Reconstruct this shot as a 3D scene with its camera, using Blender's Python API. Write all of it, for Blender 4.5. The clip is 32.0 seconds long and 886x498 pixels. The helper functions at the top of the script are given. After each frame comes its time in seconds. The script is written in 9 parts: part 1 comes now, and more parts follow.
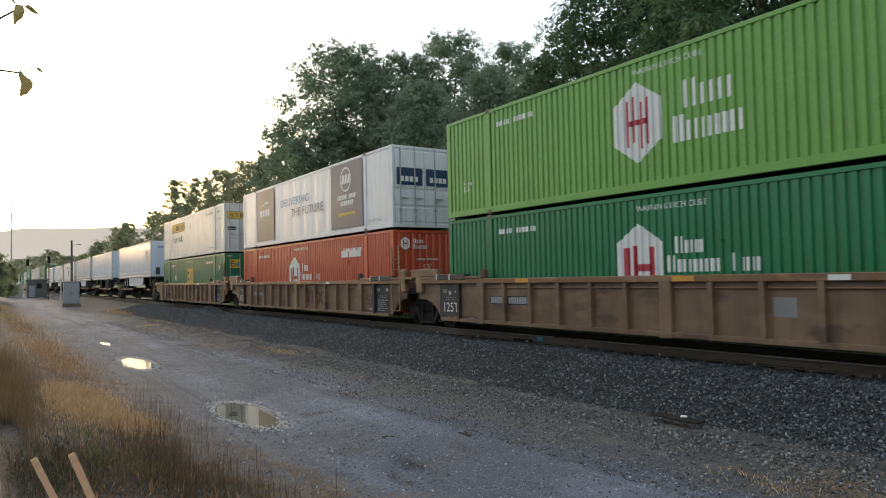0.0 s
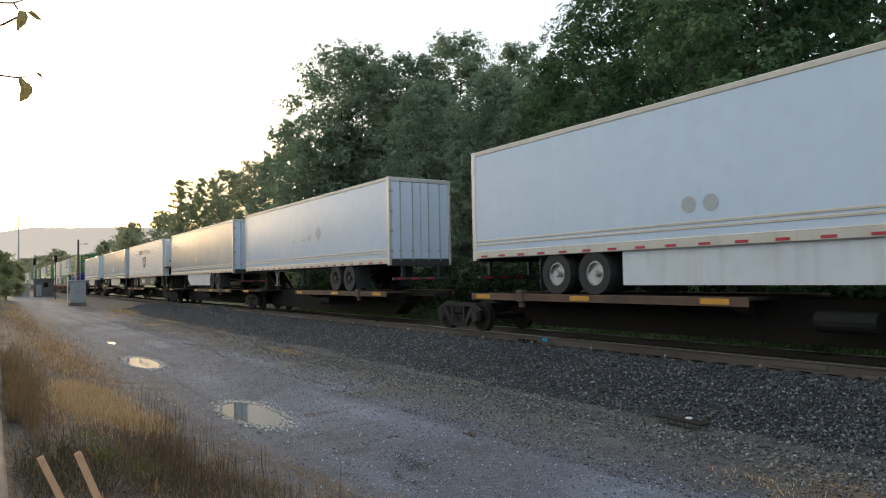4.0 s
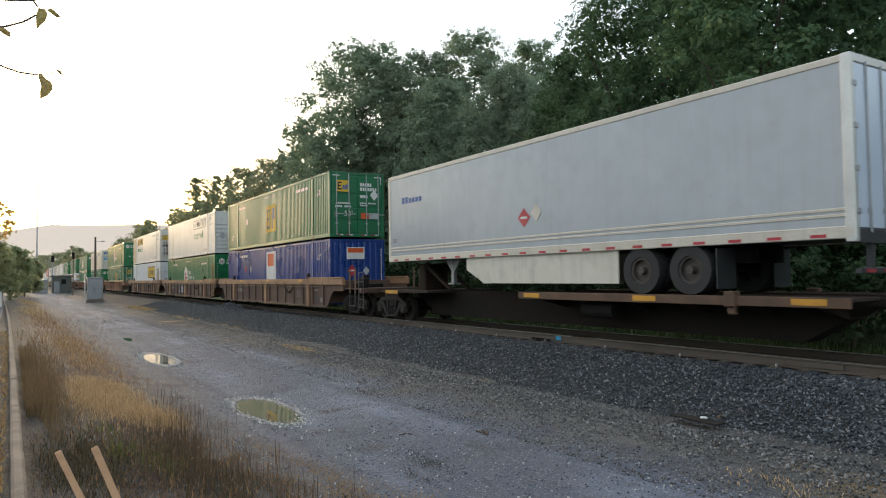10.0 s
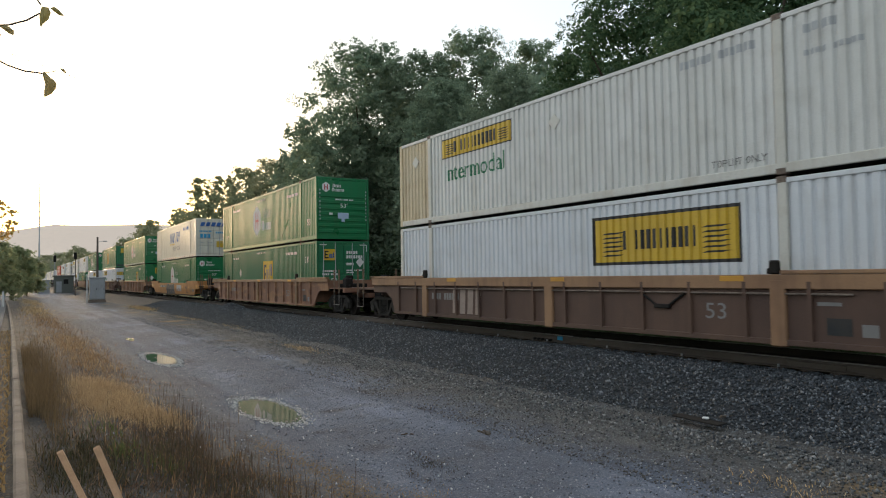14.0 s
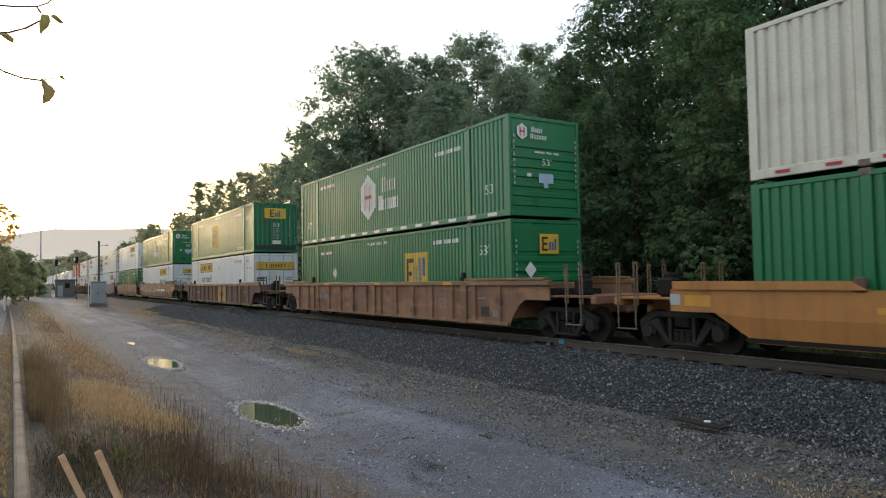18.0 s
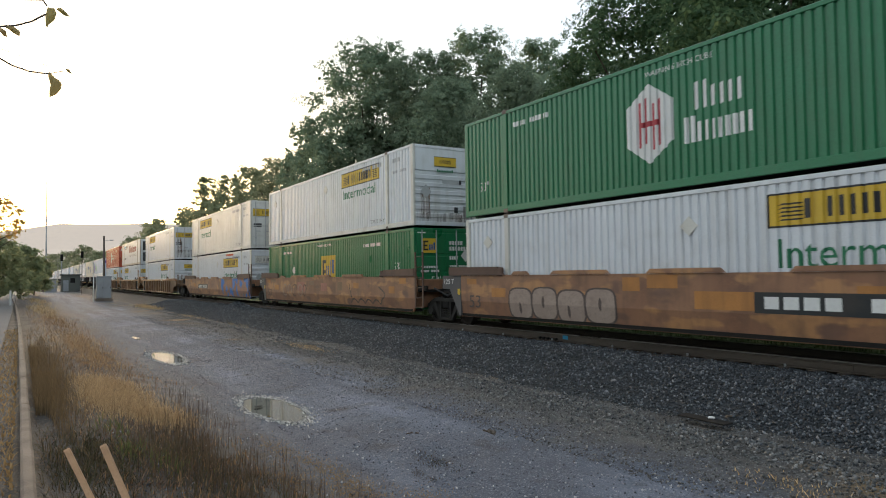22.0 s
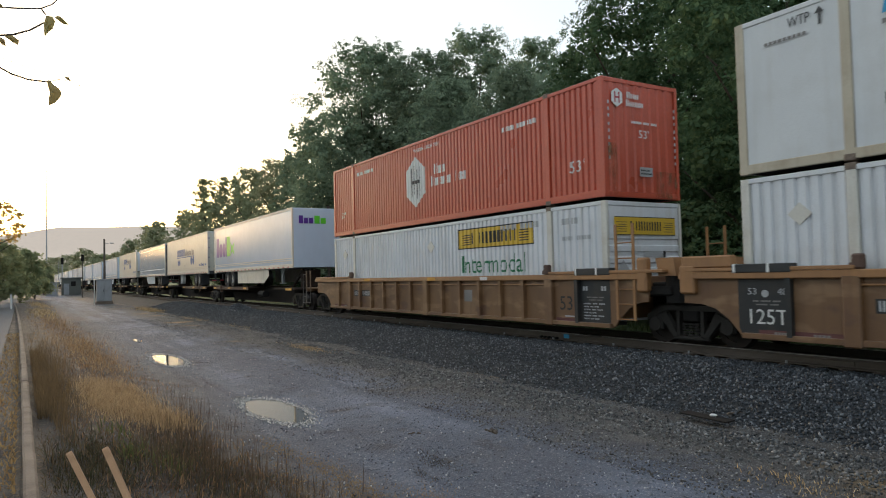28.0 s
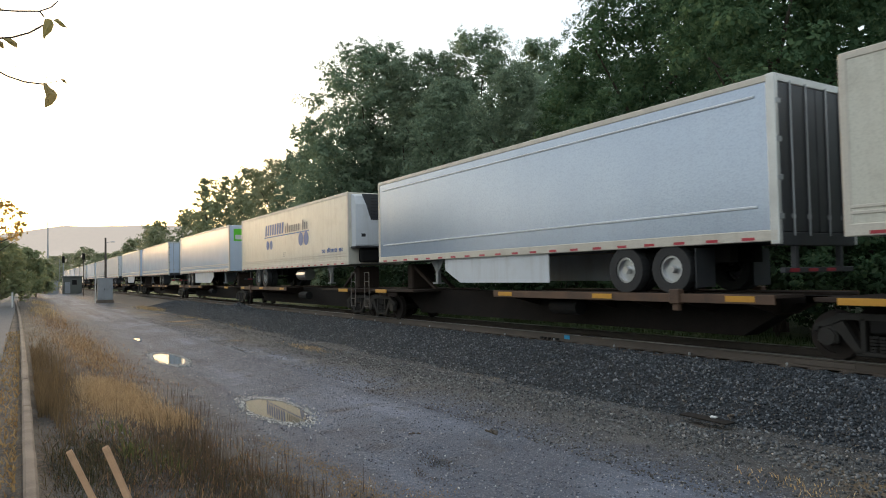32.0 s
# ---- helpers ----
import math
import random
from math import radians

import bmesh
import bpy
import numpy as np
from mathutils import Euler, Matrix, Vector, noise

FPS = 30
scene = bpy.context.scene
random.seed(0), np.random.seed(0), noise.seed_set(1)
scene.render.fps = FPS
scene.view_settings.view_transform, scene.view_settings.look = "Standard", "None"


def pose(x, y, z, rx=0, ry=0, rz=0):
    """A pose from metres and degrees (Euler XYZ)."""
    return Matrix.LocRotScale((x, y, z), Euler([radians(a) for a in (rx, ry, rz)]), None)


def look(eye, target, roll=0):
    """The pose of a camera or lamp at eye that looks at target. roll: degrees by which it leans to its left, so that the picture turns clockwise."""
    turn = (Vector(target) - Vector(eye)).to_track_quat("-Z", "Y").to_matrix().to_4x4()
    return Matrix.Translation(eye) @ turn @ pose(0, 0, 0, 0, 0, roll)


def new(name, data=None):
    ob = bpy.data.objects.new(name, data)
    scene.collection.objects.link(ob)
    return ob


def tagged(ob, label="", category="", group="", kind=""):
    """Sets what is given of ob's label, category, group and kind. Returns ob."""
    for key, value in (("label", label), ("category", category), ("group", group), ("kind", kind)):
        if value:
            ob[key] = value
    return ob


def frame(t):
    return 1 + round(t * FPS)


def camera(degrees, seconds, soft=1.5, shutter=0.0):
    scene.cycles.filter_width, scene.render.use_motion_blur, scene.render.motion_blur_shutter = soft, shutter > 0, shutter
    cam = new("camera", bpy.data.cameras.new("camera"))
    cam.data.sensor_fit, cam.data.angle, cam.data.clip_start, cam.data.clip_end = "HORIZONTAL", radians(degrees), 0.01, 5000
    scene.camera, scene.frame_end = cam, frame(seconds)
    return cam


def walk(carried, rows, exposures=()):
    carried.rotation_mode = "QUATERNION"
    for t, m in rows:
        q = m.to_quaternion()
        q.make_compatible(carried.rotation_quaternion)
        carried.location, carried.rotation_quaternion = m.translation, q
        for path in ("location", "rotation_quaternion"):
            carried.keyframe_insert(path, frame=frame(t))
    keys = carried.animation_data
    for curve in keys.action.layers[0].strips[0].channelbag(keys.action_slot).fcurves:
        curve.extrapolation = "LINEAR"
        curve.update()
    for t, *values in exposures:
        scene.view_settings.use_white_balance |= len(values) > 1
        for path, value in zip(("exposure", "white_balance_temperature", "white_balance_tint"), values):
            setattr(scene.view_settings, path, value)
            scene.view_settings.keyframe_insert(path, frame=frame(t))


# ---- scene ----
# Camera: hand-held at the kerb, it only pans a little. Rows: seconds, heading, pitch, roll in degrees.
CZ = 2.25          # eye above the road
RAIL = 0.65        # top of rail
YC = 12.85         # centre of the track
NEAR = 11.556      # near side of containers and trailers
LEN = 16.15        # 53 ft
cam = camera(65.87, 32.0, 1.0, 0.08)
CAM_ROWS = [
    (0.0, 146.14, 2.31, -1.24),
    (0.5, 146.23, 2.35, -1.22),
    (1.0, 146.26, 2.37, -1.23),
    (1.5, 146.33, 2.37, -1.26),
    (2.0, 146.43, 2.31, -1.30),
    (2.5, 146.54, 2.31, -1.30),
    (3.0, 146.54, 2.29, -1.20),
    (3.5, 146.50, 2.39, -1.03),
    (5.5, 147.07, 2.09, -1.04),
    (6.0, 147.21, 2.06, -0.83),
    (6.5, 147.23, 2.06, -0.82),
    (7.0, 147.34, 2.05, -0.87),
    (7.5, 147.37, 2.04, -0.88),
    (8.0, 147.37, 2.11, -0.89),
    (8.5, 147.54, 2.14, -0.89),
    (9.0, 147.67, 2.17, -0.82),
    (9.5, 147.70, 2.18, -0.82),
    (10.0, 147.70, 2.20, -0.89),
    (10.5, 147.72, 2.24, -0.89),
    (11.0, 147.78, 2.28, -0.93),
    (11.5, 147.84, 2.27, -0.95),
    (12.0, 147.90, 2.30, -0.90),
    (12.5, 147.88, 2.27, -0.87),
    (13.0, 147.81, 2.20, -0.85),
    (13.5, 147.81, 2.18, -0.83),
    (14.0, 147.84, 2.21, -0.87),
    (14.5, 147.86, 2.25, -0.94),
    (16.5, 147.96, 2.43, -1.05),
    (17.0, 147.92, 2.51, -1.00),
    (17.5, 147.94, 2.53, -0.96),
    (18.0, 147.93, 2.51, -0.94),
    (18.5, 147.94, 2.55, -0.89),
    (19.0, 148.02, 2.45, -0.82),
    (19.5, 148.15, 2.34, -0.78),
    (20.0, 148.20, 2.27, -0.81),
    (20.5, 148.26, 2.19, -0.84),
    (21.0, 148.27, 2.21, -0.84),
    (21.5, 148.26, 2.14, -0.85),
    (22.0, 148.28, 2.14, -0.83),
    (22.5, 148.34, 2.17, -0.79),
    (23.0, 148.45, 2.21, -0.82),
    (23.5, 148.46, 2.28, -0.90),
    (24.0, 148.43, 2.30, -1.01),
    (24.5, 148.41, 2.17, -1.08),
    (25.0, 148.36, 2.10, -1.09),
    (25.5, 148.24, 1.99, -1.13),
    (27.5, 148.28, 2.08, -1.27),
    (28.0, 148.30, 2.13, -1.36),
    (28.5, 148.32, 2.23, -1.33),
    (29.0, 148.35, 2.26, -1.28),
    (29.5, 148.40, 2.26, -1.23),
    (30.0, 148.42, 2.24, -1.21),
    (30.5, 148.41, 2.20, -1.19),
    (31.0, 148.36, 2.19, -1.18),
    (31.5, 148.35, 2.19, -1.16),
    (32.0, 148.38, 2.17, -1.07),
]

EXPOSURES = [(0.0, 0.2), (1.0, 0.02), (2.0, 0.04), (3.0, 0.12), (6.0, 0.28), (8.0, 0.26), (9.0, 0.27), (10.0, 0.4), (11.0, 0.36), (12.0, 0.22), (13.0, 0.16), (14.0, 0.06), (17.0, 0.3), (18.0, 0.24), (20.0, 0.29), (22.0, 0.17), (23.0, 0.06), (24.0, 0.0), (28.0, 0.04), (30.0, 0.02), (31.0, 0.04), (32.0, 0.2)]


def aim(yaw, pitch, roll):
    a, b = radians(yaw), radians(pitch)
    d = Vector((math.cos(a) * math.cos(b), math.sin(a) * math.cos(b), math.sin(b)))
    eye = Vector((0, 0, CZ))
    return look(eye, eye + d, roll)


walk(cam, [(t, aim(y, p, r)) for t, y, p, r in CAM_ROWS], EXPOSURES)

# ---- world and sun: low sun behind haze, far along the track
SUN_AZ, SUN_EL = 178.5, 5.0
world = bpy.data.worlds.new("world")
scene.world = world
world.use_nodes = True
wn = world.node_tree
bg = wn.nodes["Background"]
sky = wn.nodes.new("ShaderNodeTexSky")
sky.sky_type = "NISHITA"
sky.sun_disc = False
sky.sun_elevation = radians(SUN_EL)
sky.sun_rotation = radians(90 - SUN_AZ)
sky.air_density, sky.dust_density, sky.ozone_density = 1.0, 3.0, 1.5
sky.altitude = 100
wn.links.new(sky.outputs[0], bg.inputs[0])
bg.inputs[1].default_value = 0.15
veil = wn.nodes.new("ShaderNodeBackground")       # even high haze over the whole sky
veil.inputs[0].default_value, veil.inputs[1].default_value = (0.88, 0.95, 1.0, 1), 0.76
both = wn.nodes.new("ShaderNodeAddShader")
wn.links.new(bg.outputs[0], both.inputs[0])
wn.links.new(veil.outputs[0], both.inputs[1])
wn.links.new(both.outputs[0], wn.nodes["World Output"].inputs[0])
sl = bpy.data.lights.new("sun", "SUN")
sl.energy, sl.angle, sl.color = 2.4, radians(10), (1.0, 0.74, 0.46)
sun = new("sun", sl)
_a, _e = radians(SUN_AZ), radians(SUN_EL)
sun.matrix_world = look((math.cos(_a) * math.cos(_e) * 60, math.sin(_a) * math.cos(_e) * 60, 60 * math.sin(_e)), (0, 0, 0))


# ---- materials
def nodes_of(name):
    m = bpy.data.materials.new(name)
    m.use_nodes = True
    t = m.node_tree
    return m, t, t.nodes["Principled BSDF"]


def add(t, kind, **sets):
    n = t.nodes.new(kind)
    for k, v in sets.items():
        n.inputs[k].default_value = v
    return n


def ramp(t, src, a, b):
    r = t.nodes.new("ShaderNodeMapRange")
    r.inputs[1].default_value, r.inputs[2].default_value = a, b
    t.links.new(src, r.inputs[0])
    return r.outputs[0]


def mix(t, fac, a, b):
    m = t.nodes.new("ShaderNodeMix")
    m.data_type = "RGBA"
    for sock, v in ((m.inputs[0], fac), (m.inputs[6], a), (m.inputs[7], b)):
        if isinstance(v, bpy.types.NodeSocket):
            t.links.new(v, sock)
        elif isinstance(v, (int, float)):
            sock.default_value = v
        else:
            sock.default_value = (*v, 1)
    return m.outputs[2]


def noise_tex(t, co, scale, detail=4, stretch=(1, 1, 1)):
    mp = t.nodes.new("ShaderNodeMapping")
    mp.inputs["Scale"].default_value = stretch
    t.links.new(co, mp.inputs[0])
    n = add(t, "ShaderNodeTexNoise", Scale=scale, Detail=detail)
    t.links.new(mp.outputs[0], n.inputs["Vector"])
    return n.outputs["Fac"]


def surf(name, c, c2=None, rough=0.6, metal=0.0, big=0.6, fine=25, bump=0.05, streak=0.0, dirt=(0.09, 0.06, 0.04), grime=0.25, world_co=False, spec=0.5, blotch=None):
    """A surface with broad patches, fine grain, optional downward streaks of grime, and light relief."""
    m, t, p = nodes_of(name)
    c2 = c2 or tuple(min(1, v * 0.8) for v in c)
    tc = t.nodes.new("ShaderNodeTexCoord")
    co = tc.outputs["Object"]
    if world_co:
        co = t.nodes.new("ShaderNodeNewGeometry").outputs["Position"]
    n1 = noise_tex(t, co, big)
    n2 = noise_tex(t, co, fine)
    col = mix(t, ramp(t, n1, 0.35, 0.68), c, c2)
    col = mix(t, ramp(t, n2, 0.45, 0.75), col, tuple(v * (0.975 if fine < 5 else 0.86) for v in c))
    if blotch:
        q = noise_tex(t, co, 1.0, 3, (0.8, 0.8, 2.2))
        col = mix(t, ramp(t, q, 0.54, 0.6), col, blotch[0])
        q = noise_tex(t, co, 1.7, 3, (0.5, 0.5, 1.1))
        col = mix(t, ramp(t, q, 0.4, 0.33), col, blotch[1])
    if grime:
        g = noise_tex(t, co, big * 3.1, 6)
        mm = t.nodes.new("ShaderNodeMath")
        mm.operation = "MULTIPLY"
        mm.inputs[1].default_value = grime
        t.links.new(ramp(t, g, 0.5, 0.75), mm.inputs[0])
        col = mix(t, mm.outputs[0], col, dirt)
    if streak:
        s = noise_tex(t, co, 1.0, 5, (5.0, 5.0, 0.35))
        mm = t.nodes.new("ShaderNodeMath")
        mm.operation = "MULTIPLY"
        mm.inputs[1].default_value = streak
        t.links.new(ramp(t, s, 0.5, 0.78), mm.inputs[0])
        col = mix(t, mm.outputs[0], col, dirt)
    t.links.new(col, p.inputs["Base Color"])
    p.inputs["Roughness"].default_value = rough
    p.inputs["Metallic"].default_value = metal
    p.inputs["Specular IOR Level"].default_value = spec
    rr = t.nodes.new("ShaderNodeMapRange")
    rr.inputs[3].default_value, rr.inputs[4].default_value = max(0.02, rough - 0.1), min(1, rough + 0.12)
    t.links.new(n1, rr.inputs[0])
    t.links.new(rr.outputs[0], p.inputs["Roughness"])
    if bump:
        b = add(t, "ShaderNodeBump", Strength=0.6, Distance=bump * 0.1)
        t.links.new(n2, b.inputs["Height"])
        t.links.new(b.outputs[0], p.inputs["Normal"])
    return m


def plain(name, c, rough=0.5, metal=0.0):
    return surf(name, c, tuple(v * 0.85 for v in c), rough, metal, 1.2, 30, 0.0, 0.0, grime=0.1)


RUST = (0.11, 0.05, 0.028)
M_HUBGREEN = surf("green_container_paint", (0.01, 0.15, 0.055), (0.014, 0.17, 0.065), 0.30, spec=0.5, streak=0.14, grime=0.1)
M_LIME = surf("lime_container_paint", (0.13, 0.31, 0.045), (0.15, 0.34, 0.06), 0.30, streak=0.12, grime=0.1)
M_EMPGREEN = surf("teal_green_container_paint", (0.016, 0.14, 0.062), (0.022, 0.16, 0.075), 0.33, spec=0.5, streak=0.18, grime=0.14)
# Side green lightened for the sky mirrored there; the ends keep a darker green.
M_GREENLIT = surf("faded_green_container_paint", (0.016, 0.16, 0.066), (0.024, 0.175, 0.08), 0.33, spec=0.5, streak=0.16, grime=0.1)
M_WHITE = surf("white_container_paint", (0.6, 0.595, 0.56), (0.66, 0.655, 0.63), 0.34, fine=70, bump=0.008, streak=0.22, dirt=(0.2, 0.16, 0.11), grime=0.2)
M_COOLSKIN = surf("bluish_white_smooth_panel", (0.6, 0.62, 0.63), (0.55, 0.57, 0.585), 0.38, fine=60, bump=0.015, streak=0.14, dirt=(0.3, 0.27, 0.22), grime=0.14)
M_COOLFRAME = surf("stained_cream_frame_paint", (0.5, 0.45, 0.35), (0.4, 0.34, 0.25), 0.55, streak=0.4, dirt=(0.2, 0.14, 0.08), grime=0.4)
M_CREAM = surf("cream_container_paint", (0.6, 0.57, 0.48), (0.64, 0.61, 0.52), 0.36, streak=0.25, dirt=(0.22, 0.16, 0.1), grime=0.2)
M_CLEAN = surf("clean_white_paint", (0.61, 0.63, 0.655), (0.66, 0.68, 0.705), 0.32, fine=70, bump=0.008, streak=0.24, dirt=(0.27, 0.22, 0.15), grime=0.16)
M_WHITERAIL = surf("yellowed_white_frame_paint", (0.6, 0.59, 0.54), (0.57, 0.55, 0.49), 0.5, streak=0.35, dirt=(0.26, 0.18, 0.11), grime=0.3)
M_CASTING = surf("scuffed_rusty_casting", (0.1, 0.075, 0.06), (0.22, 0.17, 0.13), 0.7, big=6, grime=0.4)
M_YELLOWED = surf("yellowed_white_paint", (0.56, 0.45, 0.28), (0.6, 0.52, 0.38), 0.5, streak=0.35, dirt=(0.25, 0.13, 0.05), grime=0.3)
M_RED = surf("red_container_paint", (0.46, 0.07, 0.032), (0.5, 0.085, 0.042), 0.30, streak=0.18, dirt=(0.12, 0.03, 0.02), grime=0.12)
M_BLUE = surf("blue_container_paint", (0.013, 0.045, 0.2), (0.016, 0.055, 0.24), 0.28, streak=0.12, grime=0.1)
M_TAN = surf("tan_rail_car_paint", (0.185, 0.1, 0.046), (0.14, 0.073, 0.036), 0.42, streak=0.5, dirt=(0.1, 0.05, 0.03), grime=0.4, blotch=((0.23, 0.135, 0.07), (0.12, 0.064, 0.038)))
# Cleaner orange chord, lightened further for the sky light it catches.
M_TANTOP = surf("orange_tan_chord_paint", (0.34, 0.17, 0.066), (0.26, 0.13, 0.055), 0.5, streak=0.3, dirt=(0.1, 0.055, 0.034), grime=0.3)
M_MAROON = surf("faded_maroon_stencil_band", (0.1, 0.03, 0.032), (0.13, 0.05, 0.045), 0.65, grime=0.4)
M_SOOTTAN = surf("sooty_tan_rail_car_paint", (0.18, 0.11, 0.064), (0.13, 0.078, 0.046), 0.5, streak=0.5, dirt=(0.07, 0.04, 0.027), grime=0.45, blotch=((0.19, 0.12, 0.07), (0.09, 0.055, 0.036)))
M_CHORD = surf("worn_orange_tan_chord_paint", (0.31, 0.175, 0.09), (0.24, 0.13, 0.07), 0.65, streak=0.4, dirt=(0.12, 0.065, 0.04), grime=0.4)
M_BROWN = surf("brown_rail_car_paint", (0.115, 0.064, 0.043), (0.075, 0.042, 0.032), 0.7, streak=0.45, dirt=(0.06, 0.035, 0.028), grime=0.4)
M_BROWNFADED = surf("faded_reddish_brown_rail_car_paint", (0.165, 0.09, 0.064), (0.125, 0.066, 0.05), 0.7, streak=0.45, dirt=(0.075, 0.045, 0.034), grime=0.4)
M_ORANGE = surf("orange_rail_car_paint", (0.44, 0.19, 0.045), (0.36, 0.15, 0.04), 0.6, streak=0.4, dirt=(0.12, 0.055, 0.03), grime=0.3)
M_RUSTBROWN = surf("weathered_rust_rail_car_paint", (0.25, 0.125, 0.075), (0.19, 0.09, 0.055), 0.68, streak=0.5, dirt=(0.08, 0.045, 0.032), grime=0.45, blotch=((0.3, 0.15, 0.075), (0.15, 0.075, 0.05)))
M_SMOOTH = surf("faded_brown_rail_car_paint", (0.29, 0.145, 0.078), (0.2, 0.095, 0.055), 0.55, big=0.9, streak=0.5, dirt=(0.1, 0.06, 0.042), grime=0.55, blotch=((0.4, 0.2, 0.085), (0.17, 0.09, 0.06)))
M_SPINE = surf("dark_rust_steel", (0.048, 0.033, 0.026), (0.03, 0.023, 0.019), 0.85, spec=0.2, grime=0.4, dirt=(0.03, 0.022, 0.02))
# Centre beam made near black: shade under the trailers is in its colour.
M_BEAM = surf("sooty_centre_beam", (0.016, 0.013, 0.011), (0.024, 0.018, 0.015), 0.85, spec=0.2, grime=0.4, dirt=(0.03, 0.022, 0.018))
# Grimy iron, taken to near black for the deep shade under the cars.
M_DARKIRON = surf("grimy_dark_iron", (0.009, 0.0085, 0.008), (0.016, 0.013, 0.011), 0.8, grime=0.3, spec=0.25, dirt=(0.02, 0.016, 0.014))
M_BLACKPLATE = surf("black_stencil_plate", (0.014, 0.017, 0.019), (0.02, 0.022, 0.023), 0.5, grime=0.3)
M_TREAD = surf("polished_rail_head", (0.5, 0.48, 0.46), (0.42, 0.4, 0.38), 0.3, 0.95, grime=0.1)
M_RAILSIDE = surf("rusty_rail", (0.1, 0.08, 0.064), (0.068, 0.054, 0.044), 0.8, grime=0.3, world_co=True)
M_RUBBER = surf("tyre_rubber", (0.022, 0.022, 0.023), (0.03, 0.03, 0.03), 0.8, grime=0.2, dirt=(0.06, 0.055, 0.05))
M_RIMDARK = surf("rusty_dark_wheel_rim", (0.06, 0.05, 0.045), (0.1, 0.075, 0.06), 0.7, grime=0.4)
M_ALLOY = surf("aluminium_wheel", (0.62, 0.62, 0.62), (0.5, 0.5, 0.5), 0.3, 0.9, grime=0.2)
# The blue of the mirrored sky is tinted into these panels' base colours.
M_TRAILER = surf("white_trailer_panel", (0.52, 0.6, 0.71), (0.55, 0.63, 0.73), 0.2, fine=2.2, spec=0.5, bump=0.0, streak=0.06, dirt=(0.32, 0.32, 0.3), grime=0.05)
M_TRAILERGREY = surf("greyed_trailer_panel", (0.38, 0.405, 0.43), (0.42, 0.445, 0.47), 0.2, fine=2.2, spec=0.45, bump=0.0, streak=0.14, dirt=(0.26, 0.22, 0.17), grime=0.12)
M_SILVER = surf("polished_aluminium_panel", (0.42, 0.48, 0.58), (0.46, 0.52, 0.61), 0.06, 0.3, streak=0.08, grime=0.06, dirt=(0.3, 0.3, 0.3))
M_SKIRT = surf("dull_cream_skirt", (0.66, 0.62, 0.53), (0.6, 0.56, 0.47), 0.45, big=0.8, streak=0.25, dirt=(0.2, 0.18, 0.14), grime=0.25)
M_RAILTRIM = surf("cream_trailer_trim", (0.6, 0.55, 0.47), (0.55, 0.5, 0.42), 0.45, streak=0.2, grime=0.2, dirt=(0.2, 0.15, 0.1))
M_BARE = surf("bare_aluminium_trim", (0.6, 0.6, 0.58), (0.5, 0.5, 0.48), 0.4, 0.6, grime=0.2)
M_DARK = plain("dark_grey_plastic", (0.035, 0.037, 0.042), 0.45)
M_BLACK = plain("black_marking", (0.02, 0.02, 0.022), 0.5)
M_GREYMARK = plain("faded_grey_marking", (0.22, 0.21, 0.2), 0.6)
M_WMARK = surf("white_marking", (0.7, 0.7, 0.68), (0.62, 0.62, 0.6), 0.5, streak=0.15, grime=0.15, dirt=(0.3, 0.28, 0.24))
M_STICKERBLUE = plain("pale_blue_sticker", (0.4, 0.5, 0.66), 0.5)
M_PALEMARK = plain("pale_grey_marking", (0.42, 0.43, 0.44), 0.6)
M_YMARK = surf("yellow_panel", (0.62, 0.4, 0.025), (0.55, 0.36, 0.04), 0.5, streak=0.2, grime=0.15, dirt=(0.3, 0.2, 0.05))
M_YSTRIPE = surf("yellow_reflector", (0.6, 0.29, 0.03), (0.5, 0.24, 0.03), 0.5, grime=0.3)
M_GREENMARK = plain("green_marking", (0.012, 0.16, 0.07), 0.5)
M_REDMARK = plain("red_marking", (0.42, 0.03, 0.045), 0.45)
M_ORANGEMARK = plain("orange_marking", (0.62, 0.1, 0.02), 0.45)
M_BLUEMARK = plain("blue_marking", (0.02, 0.1, 0.33), 0.45)
M_SKYMARK = plain("light_blue_marking", (0.02, 0.3, 0.55), 0.45)
M_NAVYMARK = surf("navy_panel", (0.014, 0.032, 0.07), (0.012, 0.05, 0.13), 0.4, big=0.4)
M_BROWNPANEL = surf("brown_grey_panel", (0.12, 0.1, 0.085), (0.2, 0.17, 0.14), 0.45, big=0.4)
M_PURPLE = plain("purple_marking", (0.09, 0.025, 0.28), 0.4)
M_LIMEMARK = plain("bright_green_marking", (0.12, 0.6, 0.03), 0.4)
M_DARKRED = plain("dark_red_marking", (0.2, 0.015, 0.02), 0.5)
M_CONCRETE = surf("worn_kerb_concrete", (0.19, 0.15, 0.12), (0.11, 0.085, 0.066), 0.9, big=2.5, fine=40, bump=0.3, grime=0.4, dirt=(0.12, 0.09, 0.07), world_co=True)
M_WOOD = surf("sawn_pine_stake", (0.5, 0.3, 0.17), (0.42, 0.24, 0.13), 0.8, big=3, fine=60, bump=0.1, streak=0.3, dirt=(0.2, 0.11, 0.06))
M_TIE = surf("creosoted_sleeper", (0.085, 0.06, 0.042), (0.06, 0.043, 0.032), 0.9, big=2, fine=30, bump=0.4, world_co=True)
M_BOX = surf("grey_painted_cabinet", (0.3, 0.31, 0.32), (0.25, 0.26, 0.27), 0.5, streak=0.15)
M_HUT = surf("olive_grey_hut_wall", (0.11, 0.115, 0.1), (0.09, 0.095, 0.085), 0.7, streak=0.2)
M_POLE = surf("weathered_timber_pole", (0.1, 0.08, 0.065), (0.075, 0.06, 0.05), 0.9, big=2)
